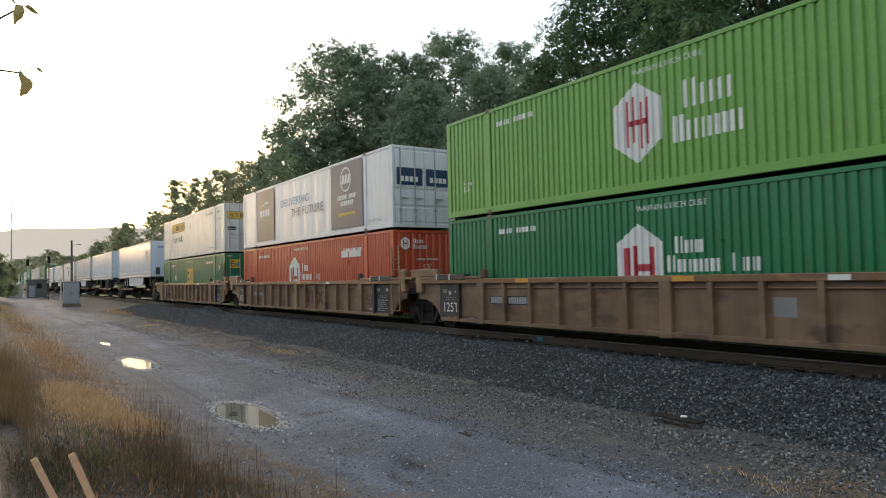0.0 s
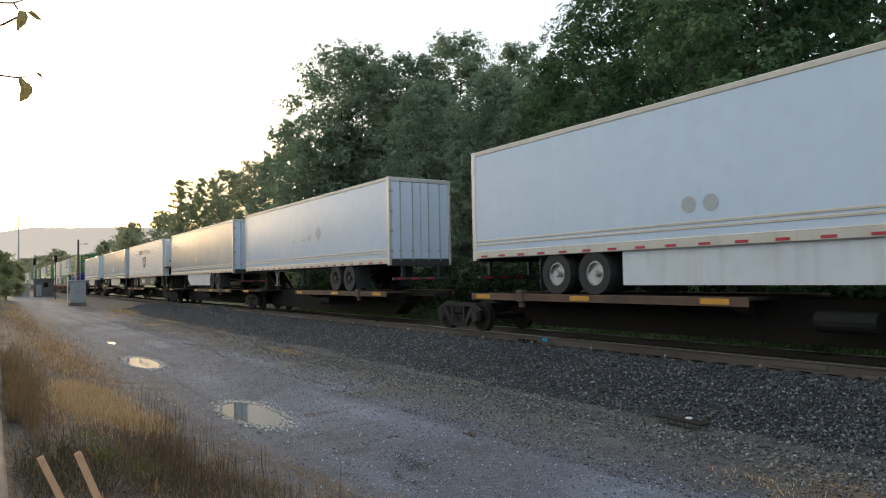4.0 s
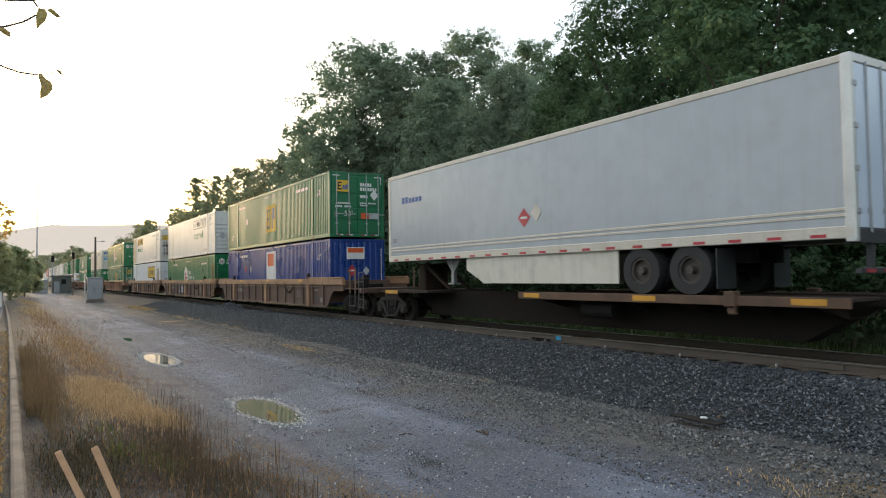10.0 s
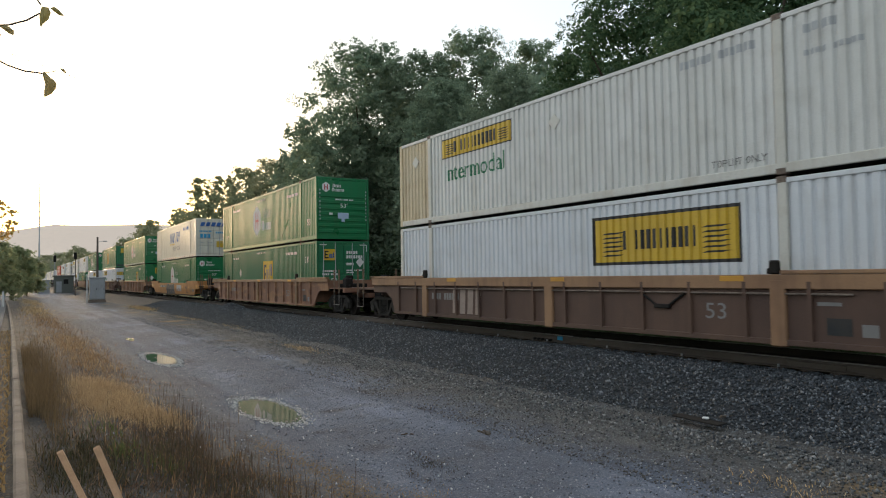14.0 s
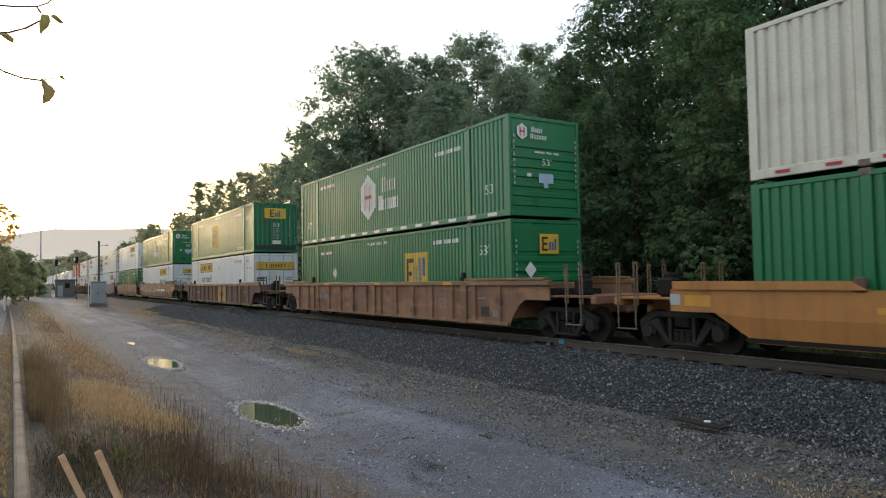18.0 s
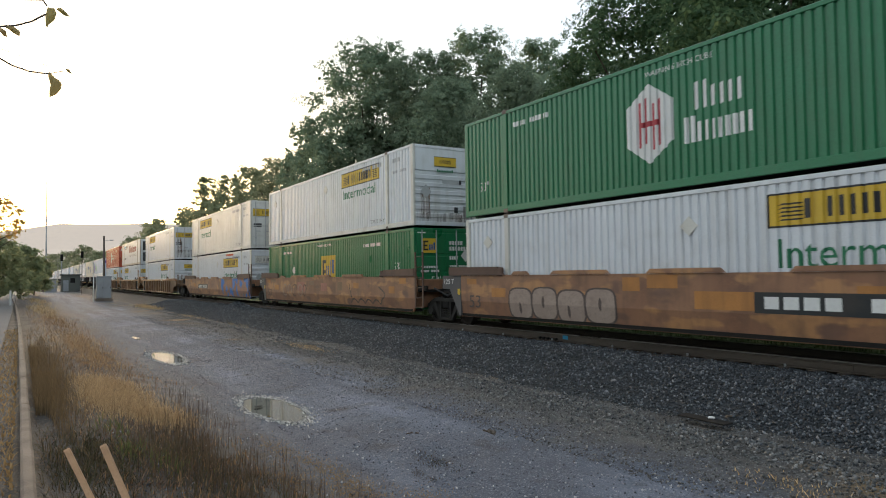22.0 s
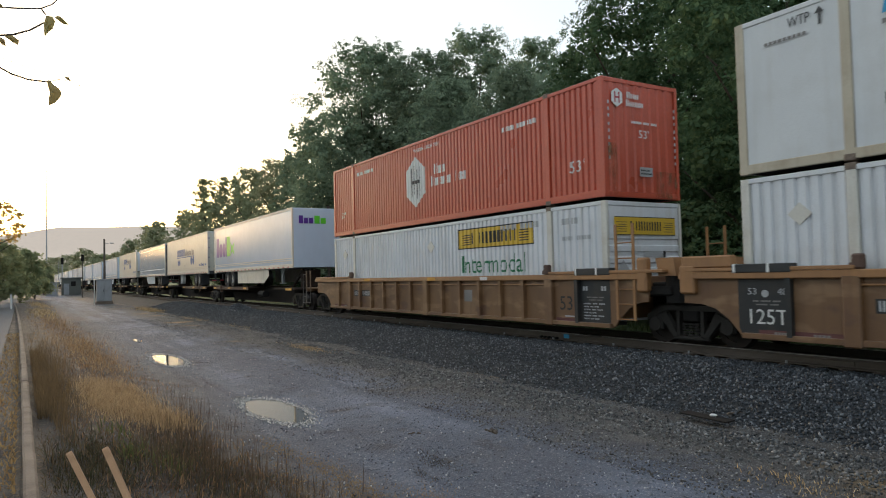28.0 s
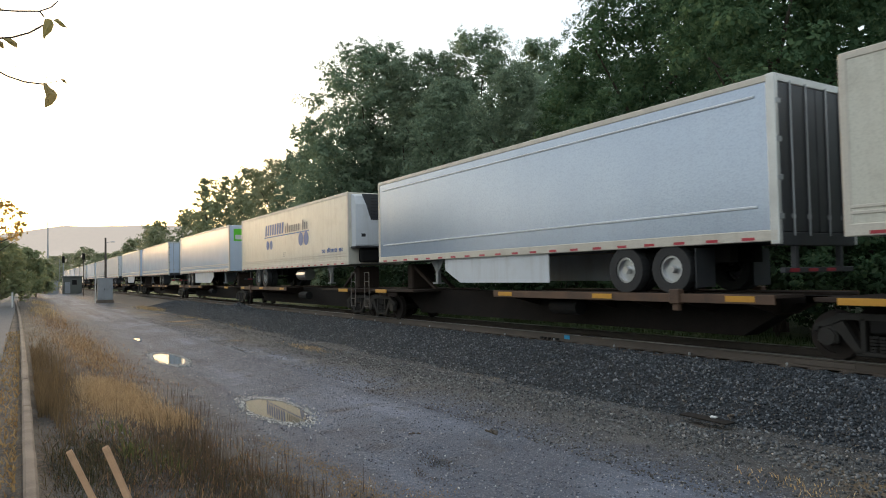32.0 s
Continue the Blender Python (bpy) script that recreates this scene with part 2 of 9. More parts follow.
M_GALV = surf("galvanised_steel", (0.4, 0.41, 0.42), (0.34, 0.35, 0.36), 0.5, 0.5)
M_GRAFF_W = surf("pale_spray_paint", (0.3, 0.225, 0.185), (0.35, 0.27, 0.22), 0.7, big=2)
M_GRAFF_SLATE = surf("slate_spray_paint", (0.045, 0.05, 0.055), (0.06, 0.064, 0.066), 0.7, big=2)
M_GRAFF_K = surf("dark_spray_paint", (0.08, 0.06, 0.052), (0.11, 0.08, 0.065), 0.7, big=2)


# ---- mesh building
class Shape:
    def __init__(self):
        self.v, self.f = [], []

    def box(self, x0, x1, y0, y1, z0, z1, c=0.0):
        b = len(self.v)
        if c <= 0:
            self.v += [(x, y, z) for x in (x0, x1) for y in (y0, y1) for z in (z0, z1)]
            for q in ((0, 1, 3, 2), (4, 6, 7, 5), (0, 4, 5, 1), (2, 3, 7, 6), (0, 2, 6, 4), (1, 5, 7, 3)):
                self.f.append(tuple(b + i for i in q))
            return self
        lo, hi = (x0, y0, z0), (x1, y1, z1)
        ix = {}
        for s in ((i, j, k) for i in (0, 1) for j in (0, 1) for k in (0, 1)):
            for a in range(3):
                p = [(hi[d] if s[d] else lo[d]) + (0 if d == a else (-c if s[d] else c)) for d in range(3)]
                ix[s, a] = len(self.v)
                self.v.append(tuple(p))
        for a in range(3):
            d, e = (a + 1) % 3, (a + 2) % 3
            for sa in (0, 1):
                q = []
                for sd, se in ((0, 0), (1, 0), (1, 1), (0, 1)):
                    s = [0, 0, 0]
                    s[a], s[d], s[e] = sa, sd, se
                    q.append(ix[tuple(s), a])
                self.f.append(tuple(q if sa else q[::-1]))
            for sd in (0, 1):
                for se in (0, 1):
                    s0, s1 = [0, 0, 0], [0, 0, 0]
                    s0[d], s0[e], s1[d], s1[e], s1[a] = sd, se, sd, se, 1
                    s0, s1 = tuple(s0), tuple(s1)
                    q = [ix[s0, d], ix[s1, d], ix[s1, e], ix[s0, e]]
                    self.f.append(tuple(q if sd == se else q[::-1]))
        for s in ((i, j, k) for i in (0, 1) for j in (0, 1) for k in (0, 1)):
            q = [ix[s, 0], ix[s, 1], ix[s, 2]]
            self.f.append(tuple(q if sum(s) % 2 else q[::-1]))
        return self

    def cyl(self, p0, p1, r, n=10, r2=None, caps=True):
        r2 = r if r2 is None else r2
        p0, p1 = Vector(p0), Vector(p1)
        w = (p1 - p0).normalized()
        a = w.orthogonal().normalized()
        c = w.cross(a)
        b = len(self.v)
        for p, rr in ((p0, r), (p1, r2)):
            for i in range(n):
                k = 2 * math.pi * i / n
                self.v.append(tuple(p + a * (rr * math.cos(k)) + c * (rr * math.sin(k))))
        for i in range(n):
            j = (i + 1) % n
            self.f.append((b + i, b + j, b + n + j, b + n + i))
        if caps:
            self.f.append(tuple(b + i for i in reversed(range(n))))
            self.f.append(tuple(b + n + i for i in range(n)))
        return self

    def ring(self, cx, cz, y0, y1, ro, ri, n=20):
        """A wheel-like ring about an axle along y."""
        b = len(self.v)
        for y in (y0, y1):
            for r in (ro, ri):
                for i in range(n):
                    k = 2 * math.pi * i / n
                    self.v.append((cx + r * math.cos(k), y, cz + r * math.sin(k)))
        for i in range(n):
            j = (i + 1) % n
            o0, i0, o1, i1 = b, b + n, b + 2 * n, b + 3 * n
            self.f += [(o0 + i, o0 + j, o1 + j, o1 + i), (i0 + j, i0 + i, i1 + i, i1 + j),
                       (o0 + j, o0 + i, i0 + i, i0 + j), (o1 + i, o1 + j, i1 + j, i1 + i)]
        return self

    def prism(self, pts, y0, y1):
        """A polygon of (x, z) extruded along y."""
        b, n = len(self.v), len(pts)
        self.v += [(x, y0, z) for x, z in pts] + [(x, y1, z) for x, z in pts]
        self.f.append(tuple(b + i for i in range(n)))
        self.f.append(tuple(b + n + i for i in reversed(range(n))))
        for i in range(n):
            j = (i + 1) % n
            self.f.append((b + j, b + i, b + n + i, b + n + j))
        return self

    def prism_x(self, pts, x0, x1):
        """A polygon of (y, z) extruded along x."""
        b, n = len(self.v), len(pts)
        self.v += [(x0, y, z) for y, z in pts] + [(x1, y, z) for y, z in pts]
        self.f.append(tuple(b + i for i in reversed(range(n))))
        self.f.append(tuple(b + n + i for i in range(n)))
        for i in range(n):
            j = (i + 1) % n
            self.f.append((b + i, b + j, b + n + j, b + n + i))
        return self

    def sheet(self, pts, z0, z1):
        """A folded sheet: (x, y) points joined by upright faces."""
        b, n = len(self.v), len(pts)
        self.v += [(x, y, z0) for x, y in pts] + [(x, y, z1) for x, y in pts]
        for i in range(n - 1):
            self.f.append((b + i, b + i + 1, b + n + i + 1, b + n + i))
        return self

    def mesh(self, name):
        m = bpy.data.meshes.new(name)
        m.from_pydata(self.v, [], self.f)
        m.update()
        return m


CACHE = {}


def part(name, shape, material, parent, label=""):
    """ONE mesh object under a thing or a part. shape: a Shape, a mesh, or (key, function) to share alike meshes."""
    if isinstance(shape, tuple):
        key = (shape[0], material.name)
        if key not in CACHE:
            CACHE[key] = shape[1]().mesh(name)
        me = CACHE[key]
    elif isinstance(shape, Shape):
        me = shape.mesh(name)
    else:
        me = shape
    if not me.materials:
        me.materials.append(material)
    ob = new(name, me)
    ob.parent = parent
    return tagged(ob, label)


def thing(name, label, category, group="", m=None, kind=""):
    ob = new(name)
    ob.empty_display_size = 0.3
    if m is not None:
        ob.matrix_basis = m
    return tagged(ob, label, category, group, kind)


def thing_mesh(name, shape, material, label, category, group="", kind=""):
    me = shape.mesh(name) if isinstance(shape, Shape) else shape
    if not me.materials:
        me.materials.append(material)
    return tagged(new(name, me), label, category, group, kind)


GLYPHS = {}


def glyphs(text):
    """Outline of a word in the built-in font, scaled to a unit box: vertices (u, v) and faces."""
    if text not in GLYPHS:
        cu = bpy.data.curves.new("word", "FONT")
        cu.body = text
        cu.resolution_u = 3
        ob = new("word", cu)
        dg = bpy.context.evaluated_depsgraph_get()
        dg.update()
        me = bpy.data.meshes.new_from_object(ob.evaluated_get(dg))
        v = np.array([p.co[:2] for p in me.vertices])
        f = [tuple(p.vertices) for p in me.polygons]
        lo, hi = v.min(0), v.max(0)
        GLYPHS[text] = ((v - lo) / (hi - lo), f)
        bpy.data.objects.remove(ob)
        bpy.data.meshes.remove(me)
        bpy.data.curves.remove(cu)
    return GLYPHS[text]


def on_face(uv, face, lift):
    """Side: the long face toward the road. End: the face at the far end of the length."""
    if face == "side":
        return [(u, -lift, v) for u, v in uv]
    return [(LEN + lift, u, v) for u, v in uv]


PITCH = {}
FOLDED, FOLD = set(), 0.8      # smooth car sides lean in below the fold


def side_profile(pitch):
    """Depth of a corrugated side along its length: break points (u, y)."""
    pts = []
    for x0, x1 in ((0.16, 1.93), (2.11, 14.04), (14.22, 15.99)):
        n = max(1, round((x1 - x0) / pitch))
        p = (x1 - x0) / n
        for i in range(n):
            a = x0 + i * p
            pts += [(a, 0.054), (a + 0.22 * p, 0.054), (a + 0.34 * p, 0.012), (a + 0.88 * p, 0.012)]
        pts += [(x1, 0.054), (x1 + 0.002, -0.01), (x1 + 0.176, -0.01)]
    return pts


def clip_u(poly, lo, hi):
    """The part of a convex (u, v) polygon between two upright lines."""
    for keep, c in ((1, lo), (-1, hi)):
        out = []
        for (u0, v0), (u1, v1) in zip(poly, poly[1:] + poly[:1]):
            i0, i1 = keep * (u0 - c) >= 0, keep * (u1 - c) >= 0
            if i0:
                out.append((u0, v0))
            if i0 != i1:
                k = (c - u0) / (u1 - u0)
                out.append((c, v0 + k * (v1 - v0)))
        poly = out
        if len(poly) < 3:
            return []
    return poly


def drape(shape, polys, pitch, lift):
    """Lays polygons on a corrugated side, following its folds like paint."""
    prof = side_profile(pitch)
    for poly in polys:
        u0, u1 = min(p[0] for p in poly), max(p[0] for p in poly)
        for (a, ya), (b, yb) in zip(prof, prof[1:]):
            if b <= u0 or a >= u1 or b - a < 0.004:
                continue
            q = clip_u(list(poly), a, b)
            if len(q) >= 3:
                k = len(shape.v)
                shape.v += [(u, ya + (yb - ya) * (u - a) / (b - a) - lift, v) for u, v in q]
                shape.f.append(tuple(range(k, k + len(q))))


def word(parent, text, u0, v0, u1, v1, material, face="side", lift=0.02):
    uv, f = glyphs(text)
    s = Shape()
    pts = [(u0 + a * (u1 - u0), v0 + b * (v1 - v0)) for a, b in uv]
    if face == "side" and parent in PITCH:
        drape(s, [[pts[i] for i in q] for q in f], PITCH[parent], 0.3 * lift)
    else:
        s.v = on_face(pts, face, lift)
        s.f = list(f)
    return tagged(part("lettering", s, material, parent), kind="stuff")


PAINTED = ("marking", "wordmark", "graffiti", "graffiti_letter", "logo", "stencil_line", "panel_border")


def flat(parent, polys, material, face="side", lift=0.02, name="marking", label=""):
    """Flat painted polygons of (u, v)."""
    if len(polys) > 1 and name in ("reflector", "sticker", "hazard_placard", "placard", "placard_holder", "paint_patch", "rust_stain", "connection_box", "shield_mark", "skirt_mark", "logo_block", "label_panel", "logo_panel", "reflective_tape"):
        for q in polys:
            o = flat(parent, [q], material, face, lift, name, label)
        return o
    s = Shape()
    if face == "side" and parent in PITCH and max(p[1] for q in polys for p in q) > 0.2:
        drape(s, polys, PITCH[parent], 0.3 * lift)
        o = part(name, s, material, parent, label)
        return tagged(o, label, kind="stuff") if len(polys) > 1 and name in PAINTED else o
    if face == "side" and parent in FOLDED:
        for q in polys:
            for lo, hi in ((-1.0, FOLD), (FOLD, 9.0)):
                cut = [(u, v) for v, u in clip_u([(v, u) for u, v in q], lo, hi)]
                if len(cut) >= 3:
                    b = len(s.v)
                    s.v += [(u, -lift + max(0.0, FOLD - v) * 0.17, v) for u, v in cut]
                    s.f.append(tuple(range(b, b + len(cut))))
        o = part(name, s, material, parent, label)
        return tagged(o, label, kind="stuff") if len(polys) > 1 and name in PAINTED else o
    for pts in polys:
        b = len(s.v)
        s.v += on_face(pts, face, lift)
        s.f.append(tuple(range(b, b + len(pts))))
    o = part(name, s, material, parent, label)
    return tagged(o, label, kind="stuff") if len(polys) > 1 and name in PAINTED else o


def rect(u0, v0, u1, v1, slant=0.0):
    return [(u0, v0), (u1, v0), (u1 + slant, v1), (u0 + slant, v1)]


def bars(u0, v0, u1, v1, pattern, slant=0.0, gap=0.24):
    """Plain bars standing for writing, one for each letter. T tall, x low, . gap."""
    n = len(pattern)
    w = (u1 - u0) / n
    out = []
    for i, ch in enumerate(pattern):
        if ch == ".":
            continue
        h = (v1 - v0) * (1.0 if ch == "T" else 0.72)
        a, b = u0 + i * w, u0 + (i + 1 - gap) * w
        out.append(rect(a, v0, b, v0 + h, slant))
    return out


def stems(u0, v0, u1, v1, pattern, w=0.36, gap=0.2, slant=0.0):
    """Plain twin bars standing for each letter of a large word mark: T tall, x low, I a single bar, . gap."""
    n = len(pattern)
    cell = (u1 - u0) / n
    out = []
    for i, ch in enumerate(pattern):
        if ch == ".":
            continue
        a, b = u0 + i * cell, u0 + (i + 1 - gap) * cell
        k = w * (b - a)
        top = v1 if ch in "TI" else v0 + 0.74 * (v1 - v0)
        for p in ((a,) if ch == "I" else (a, b - k)):
            out.append([(x + slant * (y - v0), y) for x, y in ((p, v0), (p + k, v0), (p + k, top), (p, top))])
    return out


def disc(u, v, r, n=24):
    return [(u + r * math.cos(2 * math.pi * i / n), v + r * math.sin(2 * math.pi * i / n)) for i in range(n)]


def hexagon(u, v, w, h):
    return [(u, v + h / 2), (u - w / 2, v + h / 4), (u - w / 2, v - h / 4), (u, v - h / 2), (u + w / 2, v - h / 4), (u + w / 2, v + h / 4)]


def blob(u, v, w, h, n=18, power=0.55):
    """A rounded box outline, as of a fat spray-can letter."""
    out = []
    for i in range(n):
        c, s = math.cos(2 * math.pi * i / n), math.sin(2 * math.pi * i / n)
        out.append((u + w / 2 * math.copysign(abs(c) ** power, c), v + h / 2 * math.copysign(abs(s) ** power, s)))
    return out


def stroke(pts, w):
    """A painted line as a chain of four-sided pieces."""
    out = []
    for (a, b), (c, d) in zip(pts, pts[1:]):
        n = math.hypot(c - a, d - b) or 1.0
        x, y = -(d - b) / n * w / 2, (c - a) / n * w / 2
        out.append([(a - x, b - y), (c - x, d - y), (c + x, d + y), (a + x, b + y)])
    return out


# ---- the train: how far it has come by each time, in metres
TRAVEL = [(0.0, 0.0), (2.0, 30.7), (4.0, 61.5), (6.0, 92.35), (8.0, 123.2), (10.0, 154.0), (12.0, 184.85), (14.0, 215.75),
          (16.0, 246.6), (18.0, 277.35), (20.0, 308.05), (22.0, 338.7), (24.0, 369.4), (26.0, 400.2), (28.0, 431.2), (30.0, 461.9), (32.0, 492.5)]
MOVING = []


def rolling(ob, x, y, z):
    """Remembers a thing of the train and where it stands at the start."""
    ob.location = (x, y, z)
    MOVING.append((ob, x, y, z))
    return ob


WID, HIG = 2.59, 2.9


def corrugation(x0, x1, pitch, depth, z0, z1, y, out):
    pts, n = [], max(1, round((x1 - x0) / pitch))
    p = (x1 - x0) / n
    for i in range(n):
        a = x0 + i * p
        pts += [(a, y + out * depth), (a + 0.22 * p, y + out * depth), (a + 0.34 * p, y), (a + 0.88 * p, y)]
    pts.append((x1, y + out * depth))
    return Shape().sheet(pts, z0, z1)


def container(x, z, paint, label, group, pitch=0.19, end="front", end_paint=None, smooth=False, accent=None):
    """A 53 ft container: corrugated sides in three bays between posts, roof, floor, rails, posts, castings and an end."""
    c = thing("shipping_container", label, "shipping container", group)
    ep = end_paint or paint
    frame_paint = M_COOLFRAME if smooth and paint is M_COOLSKIN else M_WHITERAIL if paint in (M_CLEAN, M_WHITE) and not smooth else paint
    if not smooth:
        PITCH[c] = pitch
    d = 0.0 if smooth else 0.042
    bays = ((0.16, 1.93), (2.11, 14.04), (14.22, 15.99))
    for k, (a, b) in enumerate(bays):
        mat = accent if accent and k == 0 else paint
        part("side_panel", ("sp%d%s%s" % (k, pitch, smooth), lambda a=a, b=b: corrugation(a, b, 1.2 if smooth else pitch, 0.006 if smooth else d, 0.2, 2.78, 0.012, 1)), mat, c)
        part("side_panel", ("spf%d%s%s" % (k, pitch, smooth), lambda a=a, b=b: corrugation(a, b, 1.2 if smooth else pitch, 0.006 if smooth else d, 0.2, 2.78, WID - 0.012, -1)), mat, c)
    part("roof", ("roof", lambda: Shape().box(0.1, LEN - 0.1, 0.05, WID - 0.05, 2.8, 2.86)), paint, c)
    part("floor_frame", ("under", lambda: Shape().box(0.1, LEN - 0.1, 0.08, WID - 0.08, 0.04, 0.15)), M_DARKIRON, c)
    for y0 in (0.0, WID - 0.07):
        part("top_rail", ("tr%.2f" % y0, lambda y0=y0: Shape().box(0.02, LEN - 0.02, y0 - 0.004, y0 + 0.074, 2.775, 2.87, 0.012)), paint, c)
        part("bottom_rail", ("br%.2f" % y0, lambda y0=y0: Shape().box(0.02, LEN - 0.02, y0 - 0.004, y0 + 0.074, 0.03, 0.205, 0.012)), frame_paint, c)
        for px in (0.0, 1.93, 14.04, LEN - 0.17):
            nm = "corner_post" if px in (0.0, LEN - 0.17) else "lift_post"
            part(nm, ("po%.2f%.2f" % (px, y0), lambda px=px, y0=y0: Shape().box(px, px + 0.17, y0 - 0.008, y0 + 0.08, 0.02, 2.87, 0.01)), accent if accent and px < 1 else frame_paint, c)
        for px in (1.91, 14.02):
            for pz in (0.0, 2.78):
                part("corner_casting", ("cc%.2f%.2f%.2f" % (px, y0, pz), lambda px=px, y0=y0, pz=pz: Shape().box(px, px + 0.2, y0 - 0.014, y0 + 0.17 if y0 < 1 else y0 + 0.084, pz, pz + 0.125, 0.015)), M_CASTING, c)
    part("end_wall", ("ew0", lambda: Shape().box(0.02, 0.06, 0.08, WID - 0.08, 0.05, 2.8)), ep, c)
    part("end_rail", ("er1", lambda: Shape().box(LEN - 0.1, LEN - 0.005, 0.08, WID - 0.08, 2.76, 2.865, 0.01)), ep, c)
    part("end_rail", ("er2", lambda: Shape().box(LEN - 0.1, LEN - 0.005, 0.08, WID - 0.08, 0.03, 0.17, 0.01)), ep, c)
    if end == "doors":
        for k, (a, b) in enumerate(((0.1, 1.285), (1.305, WID - 0.1))):
            dr = part("door", ("dr%d" % k, lambda a=a, b=b: door_leaf(a, b)), ep, c)
            for r in ((0.3, 0.88) if k == 0 else (1.72, 2.3)):
                part("lock_rod", ("lr%.2f" % r, lambda r=r: Shape().cyl((LEN + 0.035, r, 0.12), (LEN + 0.035, r, 2.8), 0.022, 6).box(LEN, LEN + 0.07, r - 0.05, r + 0.05, 0.6, 0.66).box(LEN + 0.02, LEN + 0.06, r - 0.02, r + 0.3, 1.02, 1.06)), M_GALV, dr)
    elif end == "front":
        part("end_wall", ("ew1", lambda: ribbed_end()), ep, c)
    elif end == "flat":
        part("end_wall", ("ew2", lambda: corr_end()), ep, c)
    return rolling(c, x, NEAR, RAIL + z)


def door_leaf(a, b):
    """One door panel pressed into four level fields."""
    prof = [(LEN - 0.06, 0.16), (LEN - 0.026, 0.16)]
    for z0, z1 in ((0.22, 0.72), (0.8, 1.3), (1.38, 1.88), (1.96, 2.7)):
        prof += [(LEN - 0.026, z0), (LEN - 0.004, z0 + 0.02), (LEN - 0.004, z1 - 0.02), (LEN - 0.026, z1)]
    prof += [(LEN - 0.026, 2.77), (LEN - 0.06, 2.77)]
    return Shape().prism(prof, a, b)


def ribbed_end():
    """Front wall pressed into level ribs below a plain upper field."""
    prof = [(LEN - 0.05, 0.16)]
    for i in range(6):
        z = 0.3 + i * 0.27
        prof += [(LEN - 0.05, z), (LEN - 0.014, z + 0.03), (LEN - 0.014, z + 0.15), (LEN - 0.05, z + 0.18)]
    prof += [(LEN - 0.05, 1.95), (LEN - 0.016, 1.98), (LEN - 0.016, 2.74), (LEN - 0.05, 2.77)]
    s = Shape()
    n = len(prof)
    s.v = [(x, 0.1, z) for x, z in prof] + [(x, WID - 0.1, z) for x, z in prof]
    s.f = [(i, n + i, n + i + 1, i + 1) for i in range(n - 1)]
    return s


def corr_end():
    """Front wall pressed into upright ribs."""
    pts = [(LEN - 0.05, 0.1)]
    for i in range(8):
        y = 0.2 + i * 0.28
        pts += [(LEN - 0.05, y), (LEN - 0.014, y + 0.04), (LEN - 0.014, y + 0.16), (LEN - 0.05, y + 0.2)]
    pts.append((LEN - 0.05, WID - 0.1))
    return Shape().sheet(pts, 0.16, 2.77)


# ---- markings for containers (v from the container's base)
def hub_marks(c, red=True, house=False, inc=False):
    hv = 1.5
    if house:
        flat(c, [[(6.5, 0.62), (7.75, 0.62), (7.75, 1.85), (7.12, 2.27), (6.5, 1.85)]], M_WMARK, lift=0.016, name="logo")
        flat(c, [rect(6.72, 0.7, 6.86, 1.76), rect(6.98, 0.7, 7.1, 1.8), rect(7.4, 0.7, 7.54, 1.76), rect(6.98, 1.25, 7.54, 1.4)], M_REDMARK, lift=0.022, name="logo")
    else:
        flat(c, [hexagon(7.18, hv, 1.26, 1.75)], M_WMARK, lift=0.016, name="logo")
        bar = [rect(6.88, hv - 0.5, 6.97, hv + 0.5), rect(7.04, hv - 0.42, 7.13, hv + 0.58), rect(7.25, hv - 0.58, 7.34, hv + 0.42), rect(7.41, hv - 0.5, 7.5, hv + 0.5), rect(6.88, hv - 0.06, 7.5, hv + 0.06)]
        flat(c, bar, M_REDMARK if red else M_DARK, lift=0.022, name="logo")
    if inc or house:
        a = 7.9 if house else 8.3
        flat(c, stems(a + 0.15, hv + 0.1, a + 0.85, hv + 0.44, "Txx", 0.4) + stems(a - 0.05, hv - 0.28, a + 1.2, hv + 0.06, "Txxxx", 0.4) + stems(a + 1.4, hv - 0.28, a + 2.0, hv + 0.06, "Ixx", 0.4), M_WMARK, name="wordmark")
    else:
        flat(c, stems(8.35, hv + 0.06, 9.5, hv + 0.62, "Txx") + stems(8.1, hv - 0.6, 9.7, hv - 0.06, "Txxxx"), M_WMARK, name="wordmark")
    word(c, "WARNING HIGH CUBE", 7.1, 2.52, 8.8, 2.64, M_WMARK)
    word(c, "53'", 0.75, 0.72, 1.15, 1.0, M_WMARK)
    word(c, "53'", 14.95, 0.72, 15.45, 1.02, M_WMARK)
    flat(c, bars(2.4, 2.34, 3.9, 2.47, "TTTT.TTTTTT"), M_WMARK, name="marking")
    flat(c, bars(12.2, 2.26, 13.7, 2.39, "TTTT.TTTTTT"), M_WMARK, name="marking")


